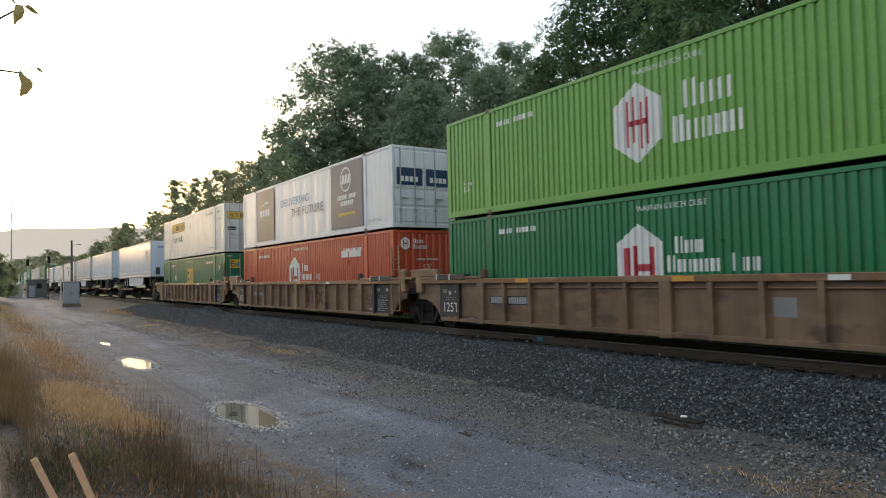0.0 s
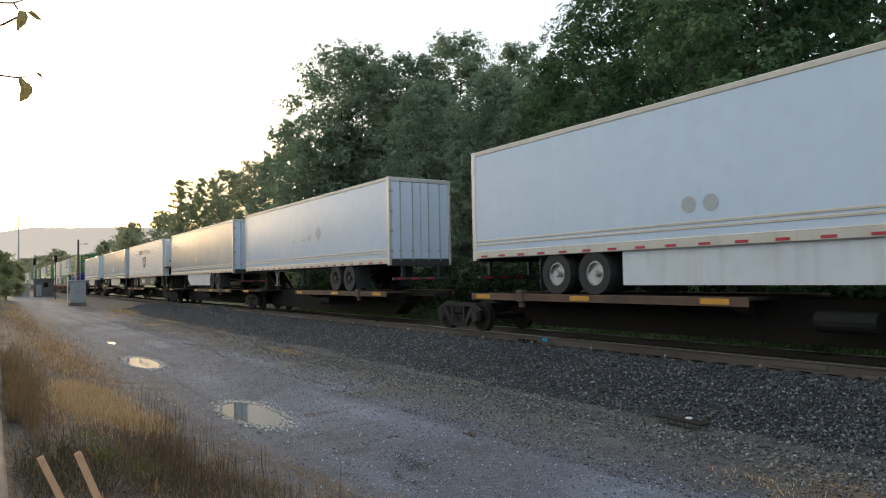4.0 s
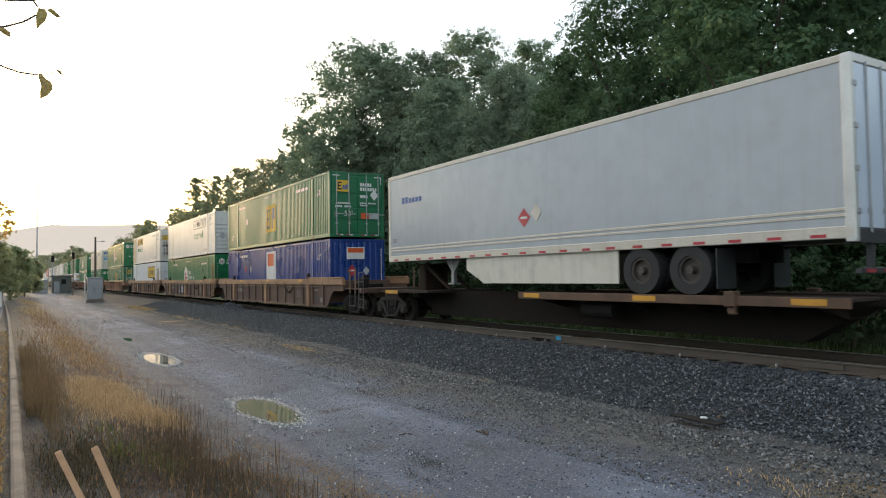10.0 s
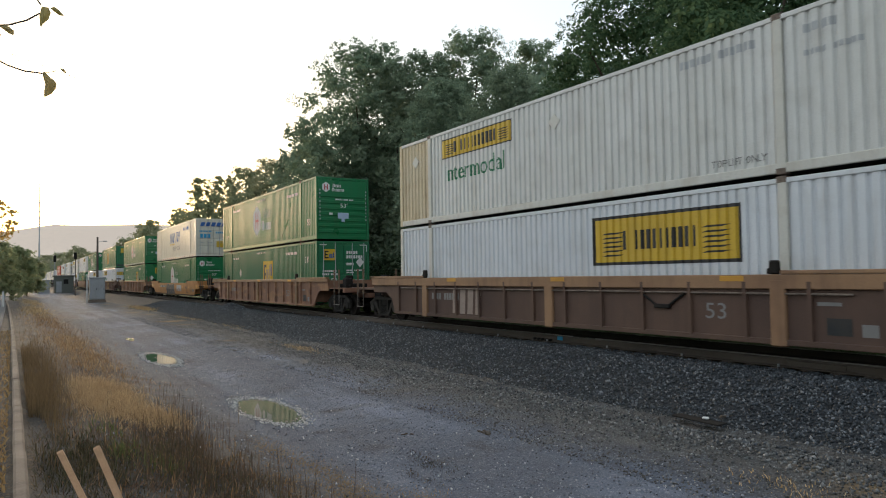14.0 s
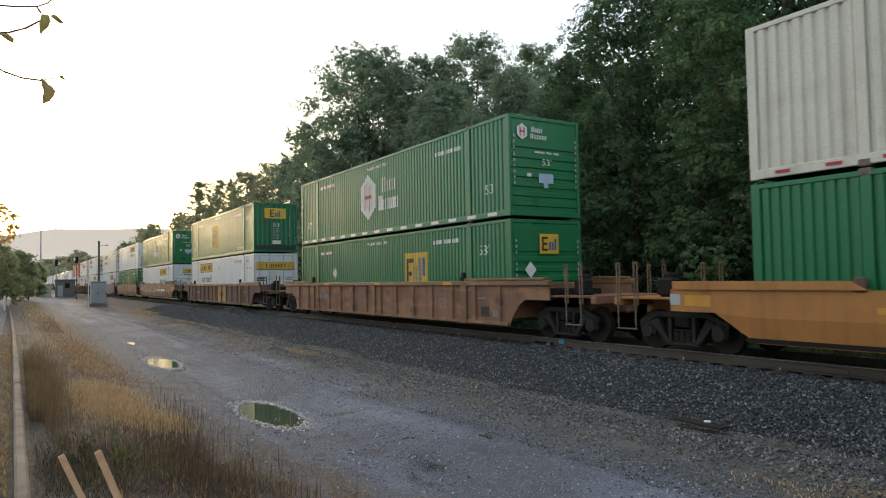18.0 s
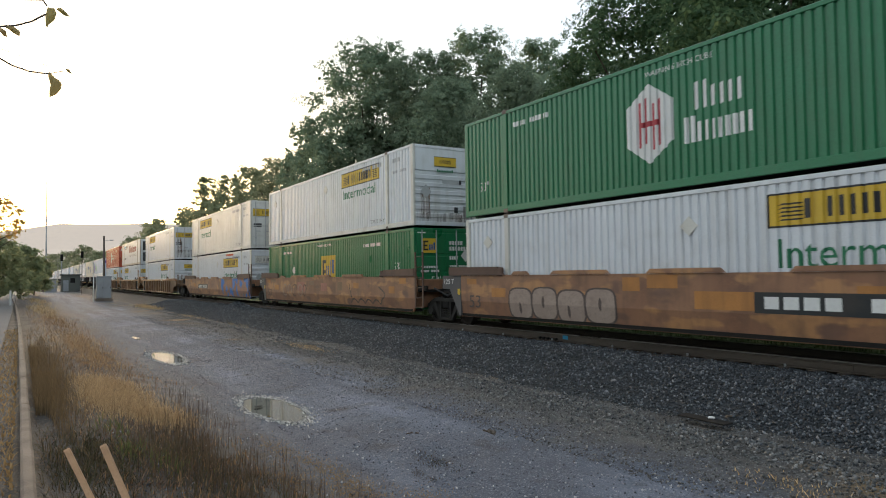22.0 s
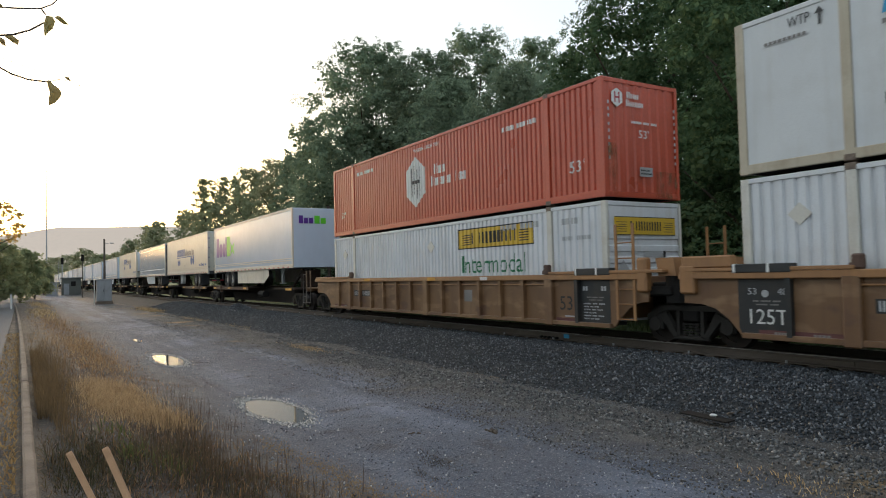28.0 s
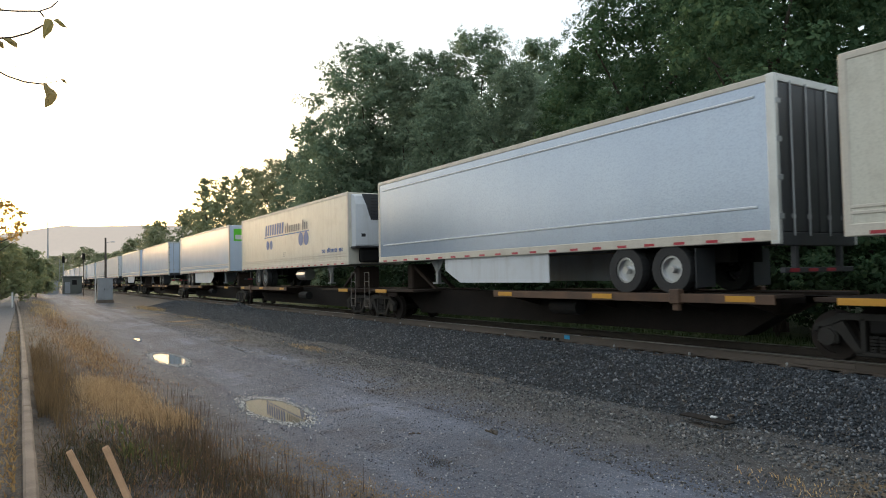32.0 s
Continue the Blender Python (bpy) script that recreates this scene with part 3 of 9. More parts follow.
def hub_end(c, stickers=True):
    flat(c, [hexagon(0.45, 2.4, 0.36, 0.46)], M_WMARK, "end", name="logo")
    flat(c, stems(0.78, 2.41, 1.2, 2.57, "Txx") + stems(0.75, 2.22, 1.35, 2.38, "Txxxx"), M_WMARK, "end", name="wordmark")
    flat(c, bars(0.9, 1.82, 1.8, 1.88, "TTTTTTT.TTTT.TTTT"), M_WMARK, "end", name="marking")
    word(c, "53'", 1.15, 1.48, 1.5, 1.68, M_WMARK, "end")
    flat(c, [rect(0.36, 2.27, 0.4, 2.53), rect(0.5, 2.27, 0.54, 2.53), rect(0.4, 2.38, 0.5, 2.42)], M_REDMARK, "end", 0.024, name="logo")
    if stickers:
        flat(c, [rect(1.02, 0.98, 1.56, 1.25), rect(1.2, 0.84, 1.36, 0.98)], M_STICKERBLUE, "end", name="sticker"), flat(c, [rect(0.6, 1.14, 0.76, 1.24)], M_WMARK, "end", name="sticker")
    flat(c, [rect(WID - 0.18, z, WID - 0.13, z + 0.08) for z in (0.9, 1.06, 1.22, 1.38, 1.54, 1.7, 1.9, 2.06, 2.22)], M_PALEMARK, "end", name="marking")
    flat(c, [rect(0.13, z, 0.18, z + 0.08) for z in (0.9, 1.06, 1.22, 1.38, 1.54, 1.7, 1.9, 2.06, 2.22)], M_PALEMARK, "end", name="marking")


def emp_marks(c, u=6.4, low=0.0):
    flat(c, [rect(u, 0.72, u + 1.6, 2.14)], M_YMARK, lift=0.016, name="logo_panel")
    flat(c, [rect(u + 0.16, 0.9, u + 0.3, 1.95), rect(u + 0.3, 0.9, u + 0.58, 1.04), rect(u + 0.3, 1.36, u + 0.52, 1.5), rect(u + 0.3, 1.81, u + 0.58, 1.95)], M_DARK, lift=0.022, name="wordmark")
    flat(c, [rect(u + 0.6, 0.95, u + 0.7, 1.7), rect(u + 0.78, 0.95, u + 0.88, 1.7), rect(u + 1.0, 0.85, u + 1.12, 1.95), rect(u + 1.24, 1.35, u + 1.4, 1.95)], M_BLUEMARK, lift=0.022, name="wordmark")
    flat(c, [[(3.68, 1.55), (3.9, 1.29), (4.12, 1.55), (3.9, 1.81)]], M_WMARK, name="hazard_placard")
    word(c, "53'", 0.75, 0.62, 1.15, 0.92, M_WMARK)
    word(c, "53'", 14.6, 1.9 - low, 15.1, 2.2 - low, M_WMARK)
    flat(c, bars(2.3, 2.37, 3.6, 2.49, "TTTT.TTTTTT"), M_WMARK, name="marking")
    flat(c, bars(12.0, 2.35, 13.5, 2.48, "TTTT.TTTTTT"), M_WMARK, name="marking")
    word(c, "WARNING HIGH CUBE", 7.1, 2.55, 8.8, 2.66, M_WMARK)


def emp_end(c, layout="doors"):
    """Marks on a green end. doors: plate beside rows of bars; ribs: plate over the middle; broad: large plate over a column of small print."""
    u0, v0, w, h = {"doors": (0.28, 2.0, 0.62, 0.5), "ribs": (0.99, 1.9, 0.7, 0.56), "broad": (0.62, 1.97, 1.28, 0.6)}[layout]
    e = min(w, 0.8) / 0.7
    k = u0 + (w - 0.7 * e) / 2
    flat(c, [rect(u0, v0, u0 + w, v0 + h)], M_YMARK, "end", lift=0.03, name="logo_panel")
    flat(c, [rect(k + 0.08 * e, v0 + 0.08, k + 0.14 * e, v0 + h - 0.08), rect(k + 0.14 * e, v0 + 0.08, k + 0.3 * e, v0 + 0.14), rect(k + 0.14 * e, v0 + h / 2 - 0.03, k + 0.27 * e, v0 + h / 2 + 0.03), rect(k + 0.14 * e, v0 + h - 0.14, k + 0.3 * e, v0 + h - 0.08)], M_BLACK, "end", 0.036, name="wordmark")
    flat(c, bars(k + 0.34 * e, v0 + 0.1, k + 0.64 * e, v0 + h - 0.14, "xxT", gap=0.3), M_BLUEMARK, "end", 0.036, name="wordmark")
    if layout == "doors":
        flat(c, bars(1.42, 2.28, 2.0, 2.42, "TTTTT") + bars(1.42, 2.08, 2.25, 2.22, "TTTTTTT") + bars(1.42, 1.76, 1.8, 1.88, "TTTT") + bars(1.42, 1.5, 2.2, 1.56, "TTTT.TTTTT") + bars(1.42, 1.4, 1.8, 1.46, "TTTTT") + bars(0.26, 1.46, 0.95, 1.54, "TTTTTTT") + bars(0.24, 1.32, 1.0, 1.4, "TTTT.TTTT"), M_WMARK, "end", 0.03)
        flat(c, [rect(1.45, 0.84, 1.82, 1.1)], M_ORANGEMARK, "end", 0.03, name="sticker"), flat(c, [rect(1.84, 0.84, 2.3, 1.1)], M_PALEMARK, "end", 0.03, name="sticker"), flat(c, [rect(0.2, 0.9, 0.36, 1.15)], M_GREYMARK, "end", 0.03, name="sticker")
        flat(c, [rect(q, 0.1, q + 0.14, 0.15) for q in (0.3, 0.75, 1.45, 1.95)], M_REDMARK, "end", 0.03, name="reflective_tape"), flat(c, [rect(q, 0.1, q + 0.14, 0.15) for q in (0.46, 0.91, 1.61, 2.11)], M_WMARK, "end", 0.03, name="reflective_tape")
        flat(c, [rect(0.12, 2.68, 0.45, 2.72), rect(2.1, 2.68, 2.42, 2.72), rect(2.42, 2.4, 2.46, 2.7)], M_WMARK, "end", 0.03, name="reflective_tape")
        word(c, "53'", 0.66, 0.95, 1.04, 1.18, M_WMARK, "end", 0.03)
    else:
        flat(c, [rect(q, z, q + 0.05, z + 0.08) for q in ((0.13, WID - 0.18) if layout == "ribs" else (WID - 0.18,)) for z in (0.5, 0.66, 0.82, 1.1, 1.26, 1.42, 1.58, 1.9, 2.06, 2.22)], M_PALEMARK, "end", 0.03, name="marking")
        word(c, "53" if layout == "broad" else "53'", 1.12, 1.5 if layout == "broad" else 0.75, 1.5, 1.72 if layout == "broad" else 0.97, M_WMARK, "end", 0.03)
    if layout == "broad":
        flat(c, [q for i in range(8) for q in bars(1.1, 1.36 - 0.08 * i, 1.5, 1.4 - 0.08 * i, "TTT.TTT")] + [rect(2.08, 0.9 + 0.09 * i, 2.12, 0.96 + 0.09 * i) for i in range(14)], M_PALEMARK, "end", 0.03)
        flat(c, [rect(1.08, 0.48, 1.58, 0.7)], M_WMARK, "end", 0.03, name="sticker")
        flat(c, [rect(0.1, 0.18, 2.48, 0.42)], M_DARK, "end", 0.022, name="dark_band")
    q, v = {"doors": (2.1, 1.9), "ribs": (0.64, 1.45), "broad": (0.62, 1.78)}[layout]
    flat(c, [[(q - 0.21, v), (q, v - 0.23), (q + 0.21, v), (q, v + 0.23)]], M_RUSTSTAIN if layout == "broad" else M_WMARK, "end", 0.036, name="hazard_placard")


def jb_marks(c, u=2.75, plate=M_YMARK, wordm=(1.25, 1.78), ink=M_BLACK, dv=0.0):
    v0, v1 = 1.98 + dv, 2.6 + dv
    flat(c, [rect(u, v0, u + 3.65, v1)], plate, lift=0.016, name="logo_panel")
    flat(c, [rect(u, v0, u + 3.65, v0 + 0.035), rect(u, v1 - 0.035, u + 3.65, v1), rect(u, v0, u + 0.035, v1), rect(u + 3.615, v0, u + 3.65, v1)]
         + [rect(u + 0.2, v0 + 0.12 + 0.07 * i, u + 0.62, v0 + 0.15 + 0.07 * i, 0.1) for i in range(5)] + [rect(u + 3.0, v0 + 0.12 + 0.07 * i, u + 3.4, v0 + 0.15 + 0.07 * i, 0.1) for i in range(5)], ink, lift=0.022, name="panel_border")
    flat(c, stems(u + 0.72, v0 + 0.14, u + 2.98, v1 - 0.14, "ITTTTT", 0.34, 0.22), ink, lift=0.024, name="wordmark")
    if wordm:
        word(c, "Intermodal", u + 0.2, wordm[0], u + 3.3, wordm[1], M_GREENMARK)
    word(c, "TOP LIFT ONLY", 12.7, 0.3, 13.85, 0.44, M_GREYMARK)
    flat(c, bars(12.0, 2.42, 13.7, 2.58, "TTTTTT.TTTTTT"), M_PALEMARK, name="marking")
    flat(c, bars(14.6, 2.4, 15.2, 2.55, "TTTT") + bars(14.6, 2.0, 15.6, 2.1, "TTTT.TTTTT"), M_PALEMARK, name="marking")
    for a in (7.93, 0.9):
        part("placard_holder", ("ph%.1f" % a, lambda a=a: Shape().prism([(a, 2.14), (a + 0.22, 1.94), (a + 0.44, 2.14), (a + 0.22, 2.34)], -0.006, 0.02)), M_WHITERAIL, c)


def jb_end(c, kind="doors", rust=False):
    """Marks on an end: a wide plate with a row of plain bars, its corners hatched, and small stickers."""
    doors, wide = kind == "doors", kind.startswith("wide")
    u0, u1, v0, v1 = (0.14, 2.4, 1.94, 2.38) if doors else (0.24, 2.34, 2.06, 2.5) if wide else (0.85, 1.76, 2.13, 2.48)
    flat(c, [rect(u0, v0, u1, v1)], M_YMARK if kind in ("doors", "wide", "front") else M_WHITERAIL, "end", 0.012, name="logo_panel")
    k = (u1 - u0) / 4
    flat(c, stems(u0 + k, v0 + 0.11, u1 - 0.9 * k, v1 - 0.11, "ITTTTT", 0.34, 0.22), M_BLACK, "end", 0.016, name="wordmark")
    edge = [rect(u0, v0, u1, v0 + 0.018), rect(u0, v1 - 0.018, u1, v1)]
    if doors or wide:
        edge += [rect(q + 0.06 * (i % 2), v0 + 0.08 + 0.055 * i, q + 0.34, v0 + 0.095 + 0.055 * i) for q in (u0 + 0.06, u1 - 0.42) for i in range(5)]
    flat(c, edge, M_GREYMARK if kind == "plain" else M_DARK, "end", 0.014, name="panel_border")
    if doors:
        flat(c, [rect(1.95, 0.72, 2.22, 1.12)], M_YMARK, "end", 0.012, name="sticker"), flat(c, bars(1.98, 0.78, 2.19, 0.86, "TTTT") + bars(1.98, 0.95, 2.19, 1.05, "TTTT"), M_DARK, "end", 0.016)
        flat(c, [rect(0.18, 1.28, 0.66, 1.34), rect(0.18, 1.4, 0.66, 1.5), rect(1.55, 0.8, 1.74, 1.02)], M_DARK, "end", 0.012, name="sticker")
        flat(c, bars(1.85, 1.45, 2.25, 1.51, "TTTTTT") + bars(1.9, 1.32, 2.25, 1.37, "TTTTT"), M_GREYMARK, "end", 0.012)
        if rust:
            flat(c, [rect(0.12, 0.17, 2.44, 0.85)], M_GRIMESTAIN, "end", 0.008, name="rust_stain"), flat(c, [rect(0.26, 0.6, 0.72, 1.9), rect(1.7, 0.4, 2.24, 1.92)], M_RUSTSTAIN, "end", 0.01, name="rust_stain")
    else:
        if not wide:
            flat(c, bars(0.96, 1.94, 1.64, 2.03, "TxxxxxxxxT"), M_GREENMARK, "end", 0.016, name="wordmark")
        flat(c, [rect(1.18, 1.53, 1.86, 1.67)], M_PALEMARK, "end", 0.012, name="sticker"), flat(c, [rect(1.88, 1.52, 1.97, 1.68), rect(1.66, 0.5, 1.82, 0.7)], M_DARK, "end", 0.014, name="sticker")
        flat(c, [[(0.28, 1.22), (0.5, 0.96), (0.72, 1.22), (0.5, 1.48)]], M_PALEMARK, "end", 0.012, name="placard_holder"), flat(c, [rect(2.05, 0.34, 2.3, 0.74)], M_GREYMARK, "end", 0.014, name="connection_box")


M_YPANEL = surf("yellow_ochre_patch", (0.42, 0.25, 0.07), (0.36, 0.2, 0.06), 0.65, streak=0.4)


def stain(name, c, c2, most):
    """Thin broken stain that runs downward and lets the paint show between its streaks."""
    m, t, p = nodes_of(name)
    co = t.nodes.new("ShaderNodeTexCoord").outputs["Object"]
    t.links.new(mix(t, ramp(t, noise_tex(t, co, 5.0, 5), 0.35, 0.7), c, c2), p.inputs["Base Color"])
    k = add(t, "ShaderNodeMath")
    k.operation = "MULTIPLY"
    t.links.new(ramp(t, noise_tex(t, co, 1.0, 5, (9.0, 9.0, 0.8)), 0.38, 0.68), k.inputs[0])
    t.links.new(ramp(t, noise_tex(t, co, 2.6, 4), 0.3, 0.62), k.inputs[1])
    q = add(t, "ShaderNodeMath")
    q.operation = "MULTIPLY"
    q.inputs[1].default_value = most
    t.links.new(k.outputs[0], q.inputs[0])
    t.links.new(q.outputs[0], p.inputs["Alpha"])
    p.inputs["Roughness"].default_value = 0.8
    return m


M_RUSTSTAIN = stain("rust_stain", (0.2, 0.09, 0.04), (0.3, 0.18, 0.1), 0.95)
M_GRIMESTAIN = stain("brown_grime_stain", (0.2, 0.13, 0.075), (0.3, 0.22, 0.14), 0.9)


# ---- trailers
def trailer(x, nose, panel, label, rear=3.35, skirt=(5.4, 11.4), reefer=False, trim=None, ribs=False, front_round=True, door=None, skirt_mat=None, rods=True, rim=None):
    """A 53 ft road trailer riding on a spine car. nose: R or L, the end that its coupling faces."""
    trim = trim or M_RAILTRIM
    c = thing("road_trailer", label, "semi-trailer", "trailers on the train")
    flip = nose == "L"

    def X(a, b):
        return (LEN - b, LEN - a) if flip else (a, b)

    z0, z1 = 2.1, 5.15
    a, b = X(0.06, LEN - 0.02)
    if ribs:
        n = 22
        h = (z1 - z0 - 0.38) / n
        prof = [(0.05, z1 - 0.08), (0.05, z0 + 0.2)]
        for i in range(n):
            zz = z0 + 0.26 + i * h
            prof += [(0.018, zz), (0.0, zz + 0.12 * h), (0.0, zz + 0.74 * h), (0.018, zz + 0.86 * h)]
        part("side_panel", Shape().prism_x(prof[::-1], a, b), panel, c)
    else:
        part("side_panel", ("ts%s" % nose, lambda: Shape().box(a, b, 0.012, 0.05, z0 + 0.2, z1 - 0.08)), panel, c)
    part("side_panel", ("tsf%s" % nose, lambda: Shape().box(a, b, WID - 0.05, WID - 0.012, z0 + 0.2, z1 - 0.08)), panel, c)
    part("roof", ("tro", lambda: Shape().box(0.05, LEN - 0.05, 0.05, WID - 0.05, z1 - 0.04, z1 - 0.01)), panel, c)
    part("floor_frame", ("tfl", lambda: Shape().box(0.05, LEN - 0.05, 0.06, WID - 0.06, z0 + 0.03, z0 + 0.2)), M_DARK, c)
    for y0 in (0.0, WID - 0.06):
        part("top_rail", ("ttr%.2f" % y0, lambda y0=y0: Shape().box(0.0, LEN, y0 - 0.006, y0 + 0.066, z1 - 0.13, z1, 0.015)), trim, c)
        part("bottom_rail", ("tbr%.2f" % y0, lambda y0=y0: Shape().box(0.0, LEN, y0 - 0.012, y0 + 0.06, z0, z0 + 0.21, 0.015)), trim, c)
    # reflective tape and small lamps along the lower rail
    for i in range(20):
        u = 0.4 + i * 0.79
        part("reflective_tape", ("rt%d" % i, lambda u=u: Shape().box(u, u + 0.27, -0.018, 0.0, z0 + 0.03, z0 + 0.085)), M_REDMARK, c)
    if not ribs and panel is not M_SILVER:
        for zz in (z0 + 0.36, z0 + 0.46):
            part("trim_strip", ("tst%.2f" % zz, lambda zz=zz: Shape().box(0.1, LEN - 0.1, -0.004, 0.014, zz, zz + 0.055, 0.006)), trim, c)
    if panel is M_SILVER:
        for zz in (z0 + 0.62, z1 - 0.38):
            part("trim_strip", ("tss%.1f" % zz, lambda zz=zz: Shape().box(0.4, LEN - 0.4, -0.015, 0.014, zz, zz + 0.05, 0.01)), M_CLEAN, c)
    # nose
    e0, e1 = X(LEN - 0.06, LEN)
    part("front_wall", Shape().box(e0, e1, 0.03, WID - 0.03, z0 + 0.02, z1 - 0.02, 0.02), panel, c)
    k0, k1 = X(LEN - 0.14, LEN + 0.012)
    for y0 in (-0.01, WID - 0.09):
        part("corner_post", ("tcp%s%.2f" % (nose, y0), lambda y0=y0: Shape().box(k0, k1, y0, y0 + 0.1, z0, z1 - 0.02, 0.025)), trim, c)
    # rear frame and doors
    r0, r1 = X(-0.02, 0.16)
    for y0 in (-0.012, WID - 0.1):
        part("door_post", ("tdp%s%.2f" % (nose, y0), lambda y0=y0: Shape().box(r0, r1, y0, y0 + 0.112, z0 - 0.06, z1 + 0.01, 0.015)), M_BARE, c)
    part("header", ("thd%s" % nose, lambda: Shape().box(r0, r1, 0.1, WID - 0.1, z1 - 0.14, z1 + 0.008, 0.012)), M_BARE, c)
    part("rear_sill", ("trs%s" % nose, lambda: Shape().box(r0, r1, 0.1, WID - 0.1, z0 - 0.08, z0 + 0.16, 0.012)), M_DARK, c)
    d0, d1 = X(-0.012, 0.03)
    sg = 1 if flip else -1
    out = LEN + 0.03 if flip else -0.03
    for ya, yb in ((0.11, 1.285), (1.305, WID - 0.11)):
        dr = part("door", ("tdr%s%.2f" % (nose, ya), lambda ya=ya, yb=yb: Shape().box(d0, d1, ya, yb, z0 + 0.17, z1 - 0.15, 0.012)), door or panel, c)
        if rods:
            for r in ((0.45, 0.95) if ya < 1 else (1.62, 2.1)):
                part("lock_rod", ("trd%s%.2f" % (nose, r), lambda r=r: Shape().cyl((out, r, z0 + 0.1), (out, r, z1 - 0.1), 0.02, 6).box(min(out, out - sg * 0.05), max(out, out - sg * 0.05), r - 0.06, r + 0.06, z0 + 0.42, z0 + 0.5)), M_GALV, dr)
            for hz in (2.5, 3.2, 3.9, 4.6):
                yy = 0.0 if ya < 1 else WID - 0.06
                part("hinge", ("thg%s%.1f%.1f" % (nose, yy, hz), lambda yy=yy, hz=hz: Shape().box(min(out - sg * 0.05, out), max(out - sg * 0.05, out), yy, yy + 0.16 if yy < 1 else yy + 0.06, hz, hz + 0.1, 0.008)), M_GALV, dr)
    # rear bumper guard
    g0, g1 = X(0.0, 0.1)
    part("bumper_guard", ("tbg%s" % nose, lambda: Shape().box(g0, g1, 0.15, WID - 0.15, 1.52, 1.62, 0.01).box(g0, g1, 0.5, 0.6, 1.6, 2.05).box(g0, g1, WID - 0.6, WID - 0.5, 1.6, 2.05)), M_DARK, c)
    for q in (0.3, 0.9, 1.5):
        part("bumper_tape", ("tbt%s%.1f" % (nose, q), lambda q=q: Shape().box(g0 - 0.006, g1 + 0.006, q, q + 0.3, 1.54, 1.6)), M_REDMARK, c)
    # bogie with twin tyres
    ax = (rear, rear + 1.27)
    q0, q1 = X(rear - 0.9, rear + 2.2)
    part("slider_frame", Shape().box(q0, q1, 0.75, 1.0, 1.75, 2.12).box(q0, q1, WID - 1.0, WID - 0.75, 1.75, 2.12), M_DARKIRON, c)
    for u in ax:
        uu = LEN - u if flip else u
        part("axle", Shape().cyl((uu, 0.1, 1.63), (uu, WID - 0.1, 1.63), 0.065, 8), M_DARKIRON, c)
        for ya in (0.03, 0.34, WID - 0.6, WID - 0.29):
            w = part("wheel", Shape().ring(uu, 1.63, ya, ya + 0.26, 0.5, 0.29, 24), M_RUBBER, c, "worn black rubber tyre")
            if ya < 0.1 or ya > 2.2:
                part("rim", Shape().ring(uu, 1.63, ya + 0.03, ya + 0.2, 0.295, 0.24, 24).cyl((uu, ya + 0.12, 1.63), (uu, ya + 0.16, 1.63), 0.25, 20).cyl((uu, ya - 0.01, 1.63), (uu, ya + 0.14, 1.63), 0.085, 12), rim or M_ALLOY, w, "dark rusty steel rim" if rim else "bright aluminium rim")
    m0, m1 = X(rear - 0.62, rear - 0.6)
    for ya in (0.05, WID - 0.65):
        part("mud_flap", Shape().box(m0, m1, ya, ya + 0.6, 1.25, 2.05), M_DARK, c)
    if skirt:
        s0, s1 = skirt
        k = 0.55
        pts = [(s0, 2.1), (s0, 1.35), (s1 - k * 1.6, 1.35), (s1, 1.75), (s1, 2.1)]
        pts = [(LEN - u, v) for u, v in pts] if flip else pts
        part("side_skirt", Shape().prism(pts, 0.07, 0.1), skirt_mat or M_CLEAN, c, "smooth white aerodynamic side skirt")
        part("side_skirt", Shape().prism(pts, WID - 0.1, WID - 0.07), skirt_mat or M_CLEAN, c)
    # landing gear
    for ya in (0.55, WID - 0.7):
        l0, l1 = X(12.75, 12.9)
        part("landing_leg", Shape().box(l0, l1, ya, ya + 0.13, 1.35, 2.1, 0.01).box(l0 - 0.1, l1 + 0.1, ya - 0.06, ya + 0.19, 1.3, 1.35).prism([(l0 - 0.35, 2.1), (l1 + 0.35, 2.1), (l1, 1.7), (l0, 1.7)], ya + 0.02, ya + 0.06), M_GALV, c)
    if reefer:
        n0, n1 = LEN, LEN + 0.42
        part("cooling_unit", Shape().prism([(n0, 2.86), (n1 - 0.04, 2.86), (n1, 2.92), (n1, 4.6), (n1 - 0.1, 4.96), (n0, 5.06)], 0.16, WID - 0.16), M_CLEAN, c, "white moulded casing of the cooling unit")
        part("cooling_grille", Shape().prism_x([(0.86, 3.96), (WID - 0.14, 3.96), (WID - 0.14, 5.04), (0.5, 5.04)], n1 - 0.1, n1 + 0.03), M_DARK, c, "black louvred grille")
        for i in range(7):
            part("louvre", Shape().box(n1 + 0.02, n1 + 0.05, 0.86, WID - 0.2, 4.05 + i * 0.13, 4.1 + i * 0.13, 0.005), M_BLACK, c)
        part("drip_shelf", Shape().box(n0, n1 + 0.05, 0.1, WID - 0.1, 2.78, 2.86, 0.02), M_BLACK, c)
        part("compressor", Shape().box(n0, n1 - 0.08, 0.45, WID - 0.35, 2.2, 2.78, 0.06), M_DARKIRON, c, "grimy compressor under the casing")
        part("access_panel", Shape().box(n1 - 0.01, n1 + 0.006, 1.95, 2.08, 3.05, 3.18), M_BLACK, c)
        part("access_panel", Shape().box(n1 - 0.01, n1 + 0.006, 0.42, 0.6, 3.25, 3.38), M_BLACK, c)
        part("fuel_tank", Shape().cyl((9.0, 0.55, 1.75), (10.2, 0.55, 1.75), 0.28, 16), M_ALLOY, c)
    return rolling(c, x, NEAR, RAIL)


